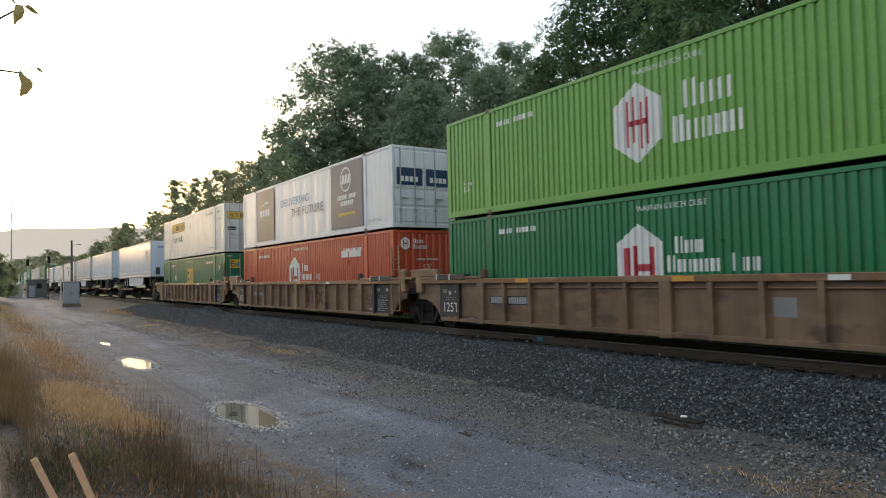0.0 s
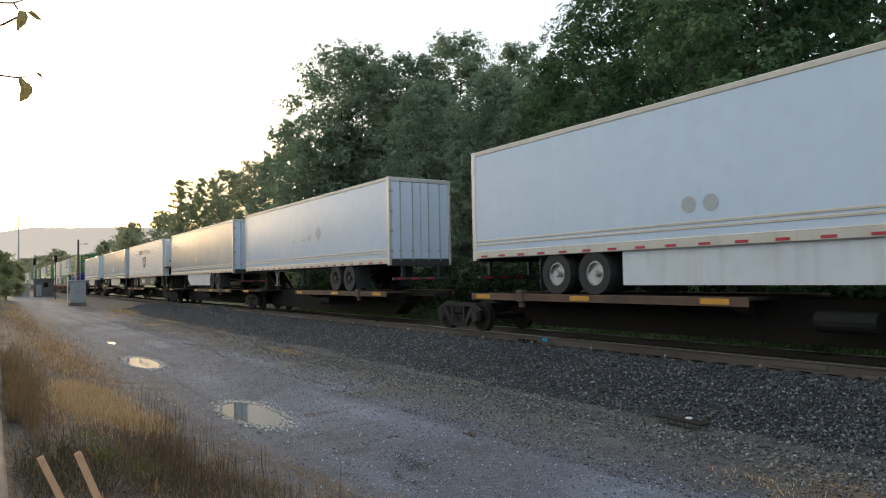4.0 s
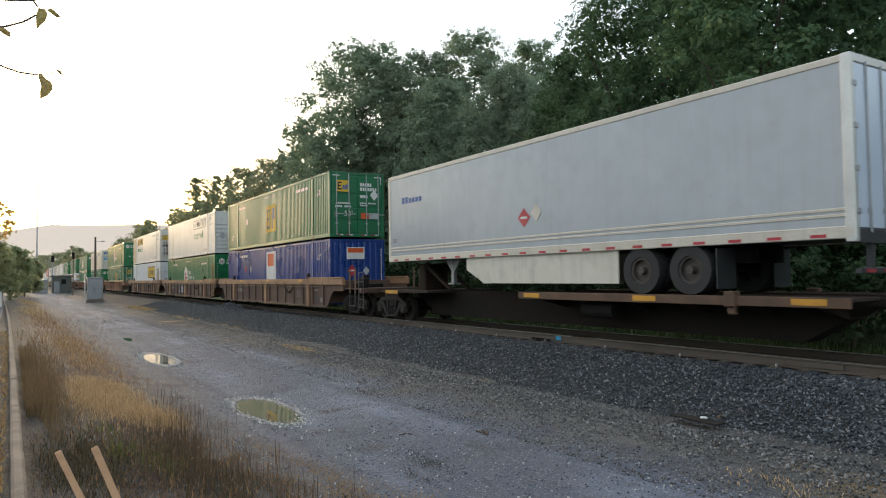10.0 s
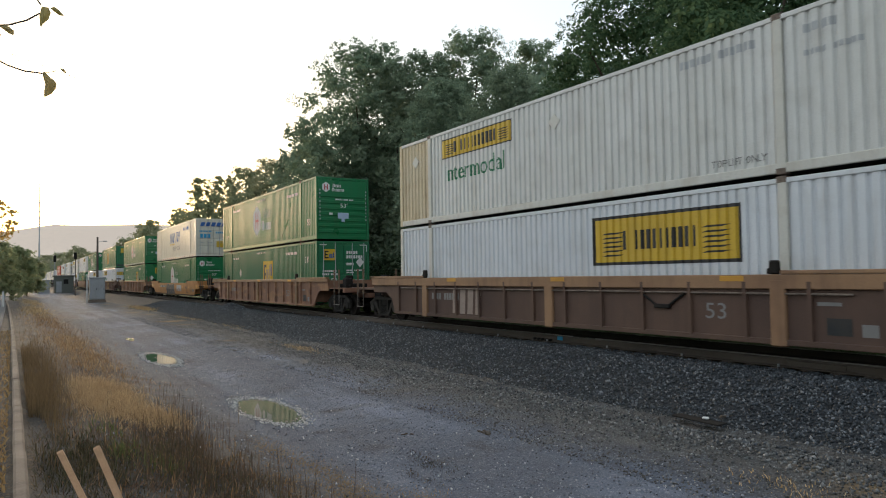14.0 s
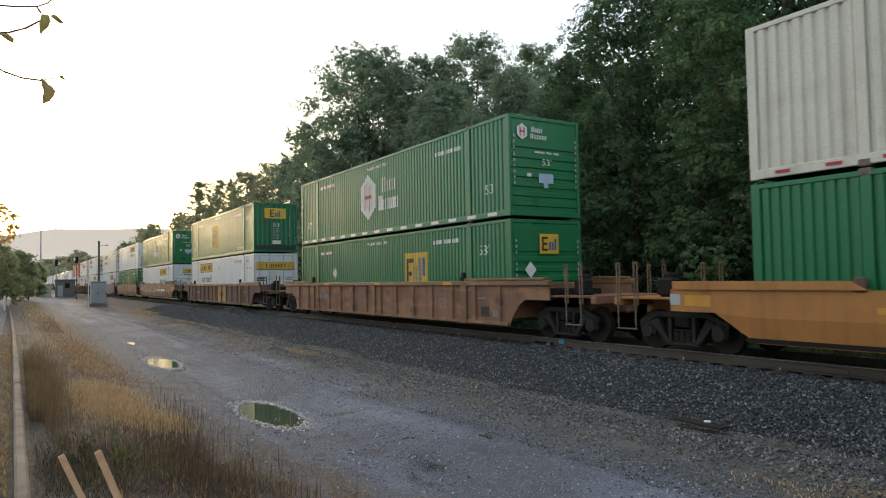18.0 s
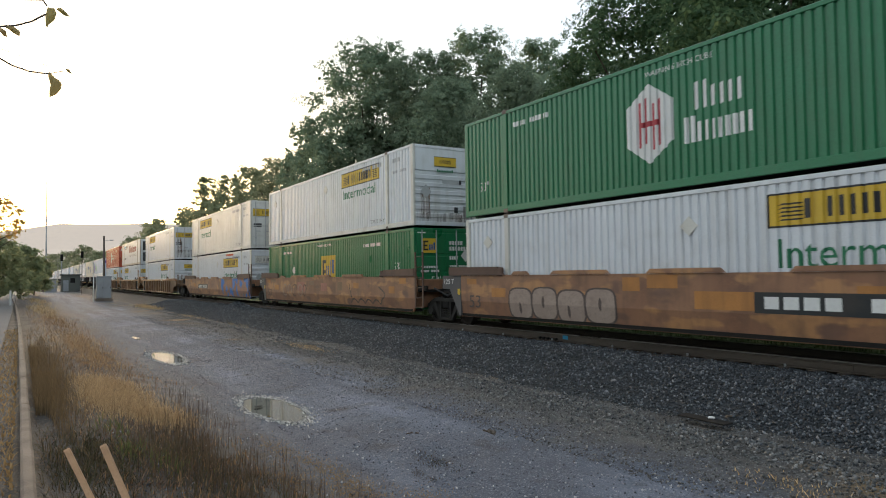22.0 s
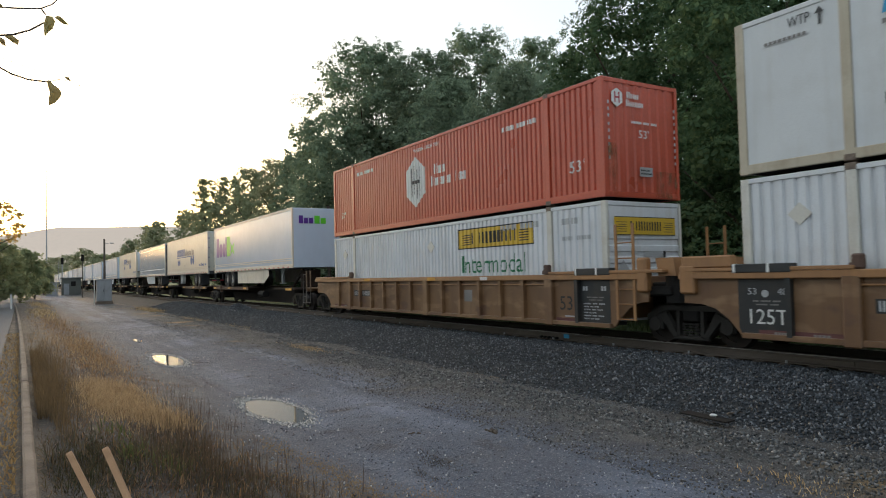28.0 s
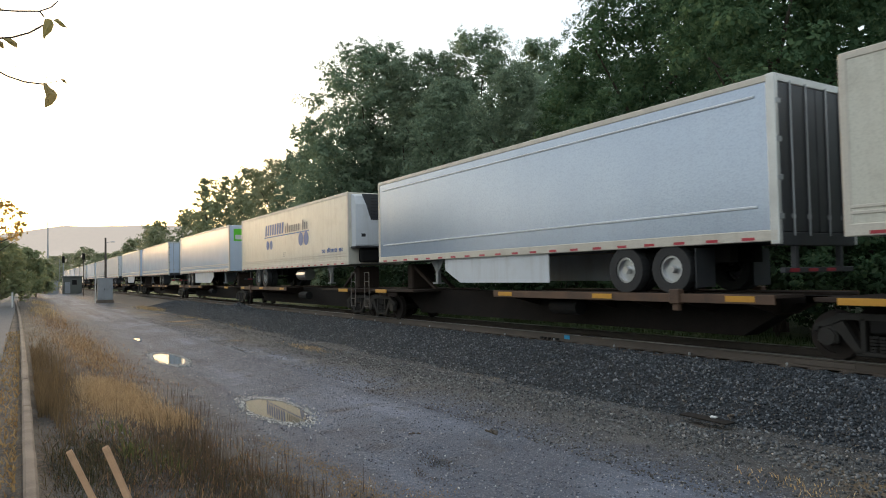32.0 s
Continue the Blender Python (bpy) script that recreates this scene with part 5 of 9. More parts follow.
def folded_side(a, b, low, y, o, open_left, open_right, top):
    """Smooth car side, 5 cm thick: upright above, leaning in below a fold."""
    k = 0.17 * (FOLD - low) * -o
    p, q, z = (1.3, 0.2, 1.02) if top > 1.4 else (0.72, -0.1, 0.87)
    up = [(a, z if open_left else low), (-p, z), (-q, low)] if open_left else [(a, low)]
    dn = [(LEN + q, low), (LEN + p, z), (b, z)] if open_right else [(LEN + 0.1, low), (b, 0.8)]
    edge = up + dn
    s = Shape()
    t = 0.05 * -o
    for off in (0.0, t):
        for u, z in edge:
            s.v.append((u, y + off + (max(0.0, FOLD - z) * 0.17) * -o, z))
        for u, z in edge:
            s.v.append((u, y + off, max(FOLD, z)))
        for u, z in edge:
            s.v.append((u, y + off, top))
    n = len(edge)
    for r, flip in ((0, False), (3 * n, True)):
        for i in range(n - 1):
            for row in (0, n):
                q = (r + row + i, r + row + i + 1, r + row + n + i + 1, r + row + n + i)
                if row == 0 and edge[i][1] >= FOLD and edge[i + 1][1] >= FOLD:
                    continue
                s.f.append(q[::-1] if flip else q)
    for i in range(n - 1):
        s.f.append((i + 1, i, 3 * n + i, 3 * n + i + 1))
        s.f.append((2 * n + i, 2 * n + i + 1, 5 * n + i + 1, 5 * n + i))
    return s


LEAD = {-136.40: -2.05, -155.29: -1.7, -98.55: 0.2, -498.62: 0.4}     # pivots of shared bogies that stand off the usual place


def spine_car(x, nose, left, right, rear, label):
    """A spine car unit: deep centre beam, wheel platforms under the trailer's tyres, a hitch stand under its nose."""
    c = thing("spine_car", label, "rail car", "spine cars of the train")
    yc = WID / 2
    flip = nose == "L"

    def X(a, b):
        return (LEN - b, LEN - a) if flip else (a, b)
    part("centre_beam", ("scb", lambda: Shape().prism([(-1.3, 0.95), (0.3, 0.95), (1.5, 0.24), (LEN - 1.5, 0.24), (LEN - 0.3, 0.95), (LEN + 1.3, 0.95), (LEN + 1.3, 1.08), (-1.3, 1.08)], yc - 0.28, yc + 0.28)), M_BEAM, c, "long rusty centre beam, darkened for the shade under the trailer")
    p0, p1 = X(0.05, 8.6)
    for ya, yb in ((-0.12, 0.82), (WID - 0.82, WID + 0.12)):
        pl = part("wheel_platform", Shape().box(p0, p1, ya, yb, 1.06, 1.125, 0.01), M_SPINE, c)
        oy = ya - 0.012 if ya < 1 else yb - 0.04
        part("edge_beam", Shape().box(p0, p1, oy, oy + 0.052, 0.95, 1.13, 0.008), M_EDGE, pl, "rusty brown platform edge with worn paint")
        for q in (p0 + 0.25, (p0 + p1) / 2 - 0.3, p1 - 1.0):
            part("reflector", Shape().box(q, q + 0.62, oy - 0.01 if ya < 1 else oy + 0.052, oy if ya < 1 else oy + 0.062, 0.99, 1.1), M_YSTRIPE, pl, "faded orange-yellow reflective strip")
    b0, b1 = X(2.1, 2.34)
    for y0, y1 in ((-0.2, 0.0), (WID, WID + 0.2)):
        part("jacking_bracket", Shape().box(b0, b1, y0, y1, 0.92, 1.22, 0.02).box(b0 + 0.04, b1 - 0.04, y0 + 0.05, y1 - 0.03, 0.78, 0.93, 0.015), M_EDGE, c, "rusty jacking bracket on the platform edge")
    for i in range(6):
        q = p0 + 0.6 + i * 1.45
        part("cross_bearer", Shape().prism_x([(-0.08, 1.06), (-0.08, 0.98), (yc - 0.3, 0.7), (yc + 0.3, 0.7), (WID + 0.08, 0.98), (WID + 0.08, 1.06)], q, q + 0.09), M_SPINE, c)
    # hitch stand
    h = LEN - 0.95
    hs = LEN - h if flip else h
    dg = -1 if not flip else 1
    part("hitch_stand", Shape().box(hs - 0.2, hs + 0.2, yc - 0.5, yc + 0.5, 1.08, 2.02, 0.05).prism([(hs, 1.95), (hs + dg * 1.6, 1.12), (hs + dg * 1.75, 1.12), (hs + dg * 0.12, 2.05)][::(1 if dg > 0 else -1)], yc - 0.42, yc - 0.3).prism([(hs, 1.95), (hs + dg * 1.6, 1.12), (hs + dg * 1.75, 1.12), (hs + dg * 0.12, 2.05)][::(1 if dg > 0 else -1)], yc + 0.3, yc + 0.42), M_SPINE, c)
    k0, k1 = X(LEN - 2.8, LEN + 0.5)
    part("end_deck", Shape().box(k0, k1, -0.1, WID + 0.1, 1.02, 1.1, 0.01), M_SPINE, c)
    r0 = k0 + 0.4 if flip else k1 - 1.3
    part("reflector", Shape().box(r0, r0 + 0.9, -0.125, -0.1, 0.98, 1.1, 0.004), M_YSTRIPE, c, "faded orange-yellow reflective strip")
    part("air_reservoir", Shape().cyl((9.6, 0.35, 0.72), (10.6, 0.35, 0.72), 0.19, 14), M_DARKIRON, c)
    for side, kind in ((-1, left), (1, right)):
        e = 0.0 if side < 0 else LEN
        if kind == "end":
            bogie(c, e + side * 0.35)
            a, b = (e - 2.35, e - 1.3) if side < 0 else (e + 1.3, e + 2.35)
            part("end_sill", Shape().box(a, b, yc - 0.25, yc + 0.25, 0.7, 1.08, 0.03).box(a, a + 0.2, -0.1, WID + 0.1, 0.95, 1.1) if side < 0 else Shape().box(a, b, yc - 0.25, yc + 0.25, 0.7, 1.08, 0.03).box(b - 0.2, b, -0.1, WID + 0.1, 0.95, 1.1), M_SPINE, c)
            u = e - 2.3 if side < 0 else e + 1.85
            for y0 in (-0.14, WID + 0.1):
                s = Shape()
                for du in (0.0, 0.4):
                    s.cyl((u + du, y0, 0.4), (u + du, y0, 1.75), 0.016, 6)
                for zz in (0.42, 0.72, 1.4, 1.75):
                    s.cyl((u, y0, zz), (u + 0.4, y0, zz), 0.011, 6)
                part("ladder", s, M_LADDERDARK, c)
        elif kind == "lead":
            bogie(c, e + LEAD.get(x, side * 1.2))
    return rolling(c, x, NEAR, RAIL)


M_EDGE = surf("worn_orange_brown_edge", (0.13, 0.07, 0.04), (0.06, 0.04, 0.03), 0.75, big=1.5, grime=0.4)


# ---- the consist, front to back; x of each unit's rear end at the start
def stack(x, car, car_args, top, bottom):
    """A well car with two containers. Returns them."""
    unit, lift = well_car(x, *car_args[:3], car_args[3], **(car_args[4] if len(car_args) > 4 else {}))
    lo = container(x, 0.37, *bottom[:3], **bottom[3])
    hi = container(x, 3.30, *top[:3], **top[3])
    return unit, lift, hi, lo


def camouflage():
    m, t, p = nodes_of("blue_spray_paint_camouflage")
    co = t.nodes.new("ShaderNodeTexCoord").outputs["Object"]
    n1, n2, n3 = noise_tex(t, co, 1.6, 2), noise_tex(t, co, 2.4, 3, (1, 1, 1.6)), noise_tex(t, co, 9, 4)
    col = mix(t, ramp(t, n3, 0.35, 0.7), (0.24, 0.14, 0.1), (0.2, 0.1, 0.06))
    col = mix(t, ramp(t, n2, 0.56, 0.58), col, (0.3, 0.13, 0.05))
    col = mix(t, ramp(t, n2, 0.36, 0.34), col, (0.13, 0.11, 0.045))
    col = mix(t, ramp(t, n1, 0.52, 0.535), col, (0.015, 0.13, 0.42))
    t.links.new(col, p.inputs["Base Color"])
    p.inputs["Roughness"].default_value = 0.6
    return m


M_PINK = surf("faded_pink_paint", (0.38, 0.17, 0.13), (0.3, 0.14, 0.1), 0.7, big=3, grime=0.4)
M_CAMO = camouflage()
GT, GB_ = "upper containers", "lower containers"
TANL = "tan ribbed well car with rust streaks and soot"
BRNL = "dark brown ribbed well car, rusty and grimy"
SMOL = "smooth-sided weathered brown well car with faded paint patches"

# three-unit tan car: lime over green, white over red, white over green
u, l, hi, lo = stack(-16.89, 0, (M_SOOTTAN, "lead", "end", "sooty tan ribbed well car with a paler top rail", dict(dplate=0.25, chord=M_TAN)), (M_LIME, "bright lime green corrugated container with a white hexagon mark", GT, dict(end="front")), (M_HUBGREEN, "dark green corrugated container with a white house-shaped mark", GB_, dict(end="front")))
hub_marks(hi), hub_marks(lo, house=True), hub_end(hi), hub_end(lo)
u, l, hi, lo = stack(-36.38, 0, (M_SOOTTAN, "lead", "joint", "sooty tan ribbed well car with a paler top rail", dict(dplate=0.25, chord=M_TAN)), (M_CLEAN, "white smooth-sided cooled container with dark blue panels", GT, dict(end="doors", smooth=True)), (M_RED, "red corrugated container with a white house-shaped mark", GB_, dict(end="flat")))
flat(hi, [rect(2.2, 0.25, 4.7, 2.75)], M_BROWNPANEL, name="logo_panel"), flat(hi, [rect(11.2, 0.25, 13.95, 2.75)], M_NAVYMARK, name="logo_panel")
flat(hi, [disc(12.55, 2.12, 0.48)], M_WMARK, lift=0.024, name="logo"), flat(hi, [disc(12.55, 2.12, 0.41)], M_NAVYMARK, lift=0.028, name="logo")
flat(hi, bars(12.2, 1.95, 12.95, 2.3, "TTT", 0.08), M_WMARK, lift=0.032, name="wordmark")
flat(hi, bars(11.75, 1.36, 13.4, 1.54, "TTTTTT.TTTT", 0.04) + bars(12.05, 1.12, 13.2, 1.3, "TTTTTTT", 0.04), M_WMARK, lift=0.024, name="wordmark")
flat(hi, bars(11.85, 0.72, 13.35, 0.84, "TTTTTTTTTTTT"), M_YMARK, lift=0.024, name="wordmark")
flat(hi, bars(2.7, 1.45, 4.15, 1.8, "TTTT") + [[(2.9, 1.95), (3.5, 2.2), (4.1, 2.1), (3.4, 2.05)]], M_WMARK, lift=0.024, name="wordmark")
word(hi, "DELIVERING", 5.6, 1.68, 8.9, 2.02, M_SKYMARK), word(hi, "THE FUTURE", 6.85, 1.14, 10.4, 1.5, M_GREYMARK)
word(hi, "TOP LIFT ONLY", 14.3, 0.3, 15.4, 0.42, M_GREYMARK)
flat(hi, [rect(0.16, 1.5, 1.2, 2.1), rect(1.35, 1.5, 2.4, 2.1)], M_NAVYMARK, "end", name="logo_panel")
flat(hi, bars(0.3, 1.62, 1.05, 1.8, "TTTT") + bars(1.5, 1.62, 2.25, 1.8, "TTTT"), M_WMARK, "end", 0.026, name="wordmark")
hub_marks(lo, house=True, red=False, inc=True), hub_end(lo)
flat(lo, [rect(12.0, 2.05, 12.6, 2.3), rect(12.68, 2.05, 13.65, 2.3)], M_WMARK, name="sticker")
u, l, hi, lo = stack(-56.09, 0, (M_SOOTTAN, "end", "joint", "sooty tan ribbed well car with a paler top rail", dict(dplate=0.25, chord=M_TAN)), (M_WHITE, "white corrugated container with a yellow plate", GT, dict(end="doors", pitch=0.21)), (M_EMPGREEN, "green corrugated container with a yellow plate", GB_, dict(end="doors")))
jb_marks(hi, 2.85, dv=-0.1, wordm=(1.15, 1.65)), jb_end(hi), emp_marks(lo, 7.2), emp_end(lo)

# three-unit brown car: green over blue, white over green, white over white
BR = dict(chord=M_CHORD)
u, l, hi, lo = stack(-197.46, 0, (M_BROWN, "lead", "end", BRNL, BR), (M_EMPGREEN, "green corrugated container with white door markings", GT, dict(end="doors")), (M_BLUE, "dark blue corrugated container with a white and orange label", GB_, dict(end="flat")))
emp_marks(hi, 7.4), emp_end(hi)
flat(lo, [rect(7.4, 1.0, 8.95, 2.62)], M_WMARK, lift=0.016, name="label_panel"), flat(lo, [rect(7.7, 1.85, 8.65, 2.5)], M_ORANGEMARK, lift=0.022, name="label_panel")
flat(lo, [[(3.43, 1.75), (3.65, 1.49), (3.87, 1.75), (3.65, 2.01)]], M_REDMARK, name="hazard_placard"), flat(lo, [[(4.38, 1.75), (4.6, 1.49), (4.82, 1.75), (4.6, 2.01)]], M_PALEMARK, name="hazard_placard")
flat(lo, bars(2.3, 2.44, 4.0, 2.57, "TT.TTT.TTTTTT"), M_WMARK), word(lo, "53'", 14.6, 2.0, 15.0, 2.25, M_WMARK)
flat(lo, [rect(0.75, 2.0, 1.6, 2.52)], M_WMARK, "end", name="label_panel"), flat(lo, [rect(0.8, 2.28, 1.55, 2.48)], M_ORANGEMARK, "end", 0.026, name="label_panel")
flat(lo, [[(0.78, 1.5), (1.0, 1.24), (1.22, 1.5), (1.0, 1.76)]], M_REDMARK, "end", name="hazard_placard"), flat(lo, [rect(0.86, 1.47, 1.14, 1.53)], M_WMARK, "end", 0.026, name="hazard_placard")
flat(lo, [[(1.52, 1.48), (1.68, 1.28), (1.84, 1.48), (1.68, 1.68)]], M_PALEMARK, "end", name="hazard_placard"), flat(lo, [rect(2.4, 0.7 + 0.12 * i, 2.45, 0.78 + 0.12 * i) for i in range(15)], M_WMARK, "end", name="marking")
u, l, hi, lo = stack(-217.05, 0, (M_BROWN, "lead", "joint", BRNL, BR), (M_WHITE, "off-white corrugated container with grey lettering", GT, dict(end="front", pitch=0.21)), (M_HUBGREEN, "green corrugated container with a white house-shaped mark", GB_, dict(end="front")))
jb_marks(hi, 9.75, plate=M_WHITE), jb_end(hi, "plain"), hub_marks(lo, house=True), hub_end(lo)
flat(u, [rect(5.45, 0.5, 8.05, 1.2)], M_BLACKPLATE, lift=l - 0.004, name="stencil_plate")
flat(u, bars(5.75, 0.58, 7.85, 1.06, "TTT", 0.06, 0.14), M_PALEMARK, lift=l, name="wordmark")
flat(u, bars(3.6, 1.38, 7.2, 1.43, "TTTT.TTTTTTT.TTTT.TTTTT"), M_BLACKPLATE, lift=l + 0.07, name="stencil_line")
for q, w, n, m in ((9.3, 0.16, 15, M_GRAFF_K), (9.7, 0.2, 13, M_GRAFF_K), (10.15, 0.16, 16, M_GRAFF_K), (10.6, 0.2, 14, M_GRAFF_K), (11.0, 0.15, 16, M_GRAFF_K), (11.4, 0.2, 12, M_GRAFF_K), (12.2, 0.2, 13, M_GRAFF_W), (12.75, 0.18, 15, M_GRAFF_W), (13.3, 0.2, 12, M_GRAFF_W), (13.8, 0.2, 14, M_GRAFF_W)):
    flat(u, stroke([(q + w * math.cos(k * 0.47 + q * 7), 1.4 + 0.085 * math.sin(k * 0.47 + q * 5)) for k in range(n)] + [(q + w, 1.31 + 0.16 * (n % 2))], 0.035), m, lift=l + 0.072, name="graffiti")
u, l, hi, lo = stack(-236.91, 0, (M_BROWN, "end", "joint", BRNL, BR), (M_WHITE, "off-white corrugated container with one rusty yellowed end", GT, dict(end="doors", pitch=0.21, accent=M_YELLOWED)), (M_CLEAN, "white corrugated container with a black-edged yellow plate", GB_, dict(end="front", pitch=0.21)))
jb_marks(hi, 2.75), jb_end(hi, rust=True), jb_end(lo, "front")
flat(lo, [rect(9.4, 1.4, 13.3, 2.52)], M_BLACK, lift=0.012, name="panel_border"), flat(lo, [rect(9.48, 1.47, 13.22, 2.45)], M_YMARK, lift=0.018, name="logo_panel")
flat(lo, stems(10.35, 1.74, 12.35, 2.16, "ITTTTT", 0.34, 0.22) + [rect(9.7, 1.6 + 0.1 * i, 10.2, 1.64 + 0.1 * i, 0.15) for i in range(6)] + [rect(12.4, 1.6 + 0.1 * i, 12.9, 1.64 + 0.1 * i, 0.15) for i in range(6)], M_BLACK, lift=0.024, name="wordmark")
flat(u, bars(3.6, 0.45, 5.2, 1.2, "TTTT", 0.05, 0.3), M_GRAFF_W, lift=l, name="graffiti")

# single cars
u, l, hi, lo = stack(-260.93, 0, (M_RUSTBROWN, "end", "end", "reddish brown ribbed well car with a tan top rail", dict(chord=M_TAN)), (M_HUBGREEN, "green corrugated container with a white hexagon mark", GT, dict(end="front")), (M_EMPGREEN, "green corrugated container with a yellow plate", GB_, dict(end="doors")))
hub_marks(hi), hub_end(hi), emp_marks(lo, 8.3), emp_end(lo)
u, l, hi, lo = stack(-285.01, 0, (M_ORANGE, "end", "end", "smooth-sided orange-yellow well car with graffiti", dict(ribs=False, stencil=False, top=1.31)), (M_CREAM, "cream corrugated container with slanted blue lettering", GT, dict(end="doors", pitch=0.23)), (M_HUBGREEN, "green corrugated container with a white hexagon mark", GB_, dict(end="front")))
flat(hi, stems(6.1, 1.42, 10.1, 2.25, "TTITT", 0.3, 0.14, 0.35), M_BLUEMARK, name="wordmark"), flat(hi, bars(6.0, 1.25, 8.2, 1.34, "TTT", 0.03, 0.2), M_YMARK, lift=0.016, name="wordmark")
word(hi, "INTERMODAL", 7.4, 0.72, 10.45, 1.08, M_GREYMARK), flat(hi, bars(11.6, 2.2, 13.6, 2.45, "TTTT.TTTTTT"), M_BLUEMARK)
flat(hi, [rect(u0, 0.085, u0 + 0.28, 0.145) for u0 in np.arange(0.5, 15.8, 0.9)], M_REDMARK, name="reflective_tape")
flat(hi, bars(0.3, 2.28, 2.25, 2.58, "TTTTT", 0.1, 0.25), M_BLUEMARK, "end", 0.06, name="wordmark"), flat(hi, bars(0.25, 1.85, 1.15, 1.95, "TTTTTTTT") + bars(0.3, 1.4, 1.1, 1.7, "TTT") + bars(1.45, 1.75, 2.3, 1.88, "TTTTTT"), M_SKYMARK, "end", 0.05)
flat(hi, [rect(1.5, 0.7, 2.0, 1.15)], M_YMARK, "end", 0.05, name="sticker")
hub_marks(lo), hub_end(lo)
flat(u, [rect(q, 0.94, q + 0.45, 1.04) for q in (2.2, 5.4, 7.3, 9.6, 12.1, 14.5)] + [rect(-1.4, 0.98, -0.8, 1.2), rect(17.0, 0.95, 17.55, 1.19)], M_YSTRIPE, lift=l, name="reflector")
flat(u, [rect(-1.75, 1.0, -1.5, 1.22)], M_PALEMARK, lift=l, name="sticker")
flat(u, [rect(2.8, 0.93, 5.35, 1.1)], M_BLACKPLATE, lift=l, name="stencil_plate"), flat(u, bars(2.9, 0.95, 5.25, 1.08, "TTTT..TTTTTT"), M_PALEMARK, lift=l + 0.004)
for i, (q, w) in enumerate(((6.05, 0.75), (6.75, 0.8), (7.5, 0.75), (8.2, 0.8), (8.85, 0.6))):
    m, h = 0.8 + 0.03 * math.sin(i * 2.1), 0.86
    flat(u, [blob(q, m, w * 1.06, h)], M_GRAFF_W, lift=l + 0.002 + 0.0006 * i, name="graffiti_letter")
    flat(u, [blob(q, m, w * 0.98, h - 0.06)], M_GRAFF_SLATE, lift=l + 0.006 + 0.0006 * i, name="graffiti_letter")
    flat(u, stroke([(q - 0.02 + 0.16 * math.cos(0.5 * k + i) * (1 - 0.03 * k), m + 0.26 * math.sin(0.5 * k + i)) for k in range(8 + 2 * (i % 3))], 0.03), M_GRAFF_W, lift=l + 0.011, name="graffiti_letter")
flat(u, bars(10.05, 0.66, 11.95, 1.14, "TTTT", 0.05, 0.14), M_PALEMARK, lift=l + 0.002, name="wordmark")
for q, w, n in ((10.6, 0.35, 15), (11.3, 0.3, 13)):
    flat(u, stroke([(q + w * math.cos(k * 0.45), 0.72 + 0.16 * math.sin(k * 0.62)) for k in range(n)], 0.035), M_DARKRED, lift=l + 0.005, name="graffiti")
flat(u, stroke([(13.3 + 0.06 * k, 0.95 + 0.12 * math.sin(k * 1.9)) for k in range(14)], 0.04) + stroke([(13.55 + 0.03 * k, 0.62 + 0.05 * k) for k in range(9)], 0.04) + stroke([(13.6, 0.66), (13.9, 0.72), (13.7, 0.55), (14.2, 0.6)], 0.04), M_GRAFF_SLATE, lift=l + 0.002, name="graffiti")
word(u, "53", 15.2, 0.62, 15.58, 0.88, M_GRAFF_SLATE, lift=l + 0.002), flat(u, [rect(15.84, 0.66, 16.3, 0.86)], M_BLACKPLATE, lift=l, name="stencil_plate"), flat(u, bars(15.88, 0.78, 16.26, 0.83, "TTT.TTT") + bars(15.88, 0.69, 16.26, 0.74, "TTTT.TT"), M_PALEMARK, lift=l + 0.004)
u, l, hi, lo = stack(-308.41, 0, (M_RUSTBROWN, "end", "end", "reddish brown ribbed well car with a tan top rail", dict(chord=M_TAN)), (M_GREENLIT, "green corrugated container, sky light painted into its sides, with a white hexagon mark", GT, dict(end="front", end_paint=M_HUBGREEN)), (M_GREENLIT, "green corrugated container, sky light painted into its sides, with a yellow plate", GB_, dict(end="front", end_paint=M_HUBGREEN)))
hub_marks(hi), hub_end(hi), emp_marks(lo, 10.05), emp_end(lo, "ribs")
flat(hi, [rect(q, 0.07, q + 0.45, 0.17) for q in np.arange(0.4, 15.6, 1.05)], M_WMARK, name="reflective_tape")
u, l, hi, lo = stack(-332.29, 0, (M_BROWNFADED, "end", "end", "brown ribbed well car with one yellow panel", dict(chord=M_TAN)), (M_GREENLIT, "green corrugated container, sky light painted into its sides, with an orange plate", GT, dict(end="flat", end_paint=M_EMPGREEN)), (M_CLEAN, "white corrugated container with a yellow plate", GB_, dict(end="doors", pitch=0.21)))
emp_marks(hi, 6.4), emp_end(hi, "broad"), flat(hi, [rect(14.4, 2.42, 15.5, 2.56), rect(14.4, 2.56, 15.9, 2.72)], M_GRIMESTAIN, name="rust_stain"), jb_marks(lo, 2.8), jb_end(lo)
word(hi, "TOP LIFT ONLY", 12.7, 0.3, 13.9, 0.46, M_WMARK)
flat(u, [rect(8.75, 0.42, 10.75, 1.36)], M_YPANEL, lift=l - 0.003, name="painted_panel"), flat(u, bars(9.3, 0.72, 10.3, 0.98, "TTT"), M_BROWN, lift=l, name="wordmark")

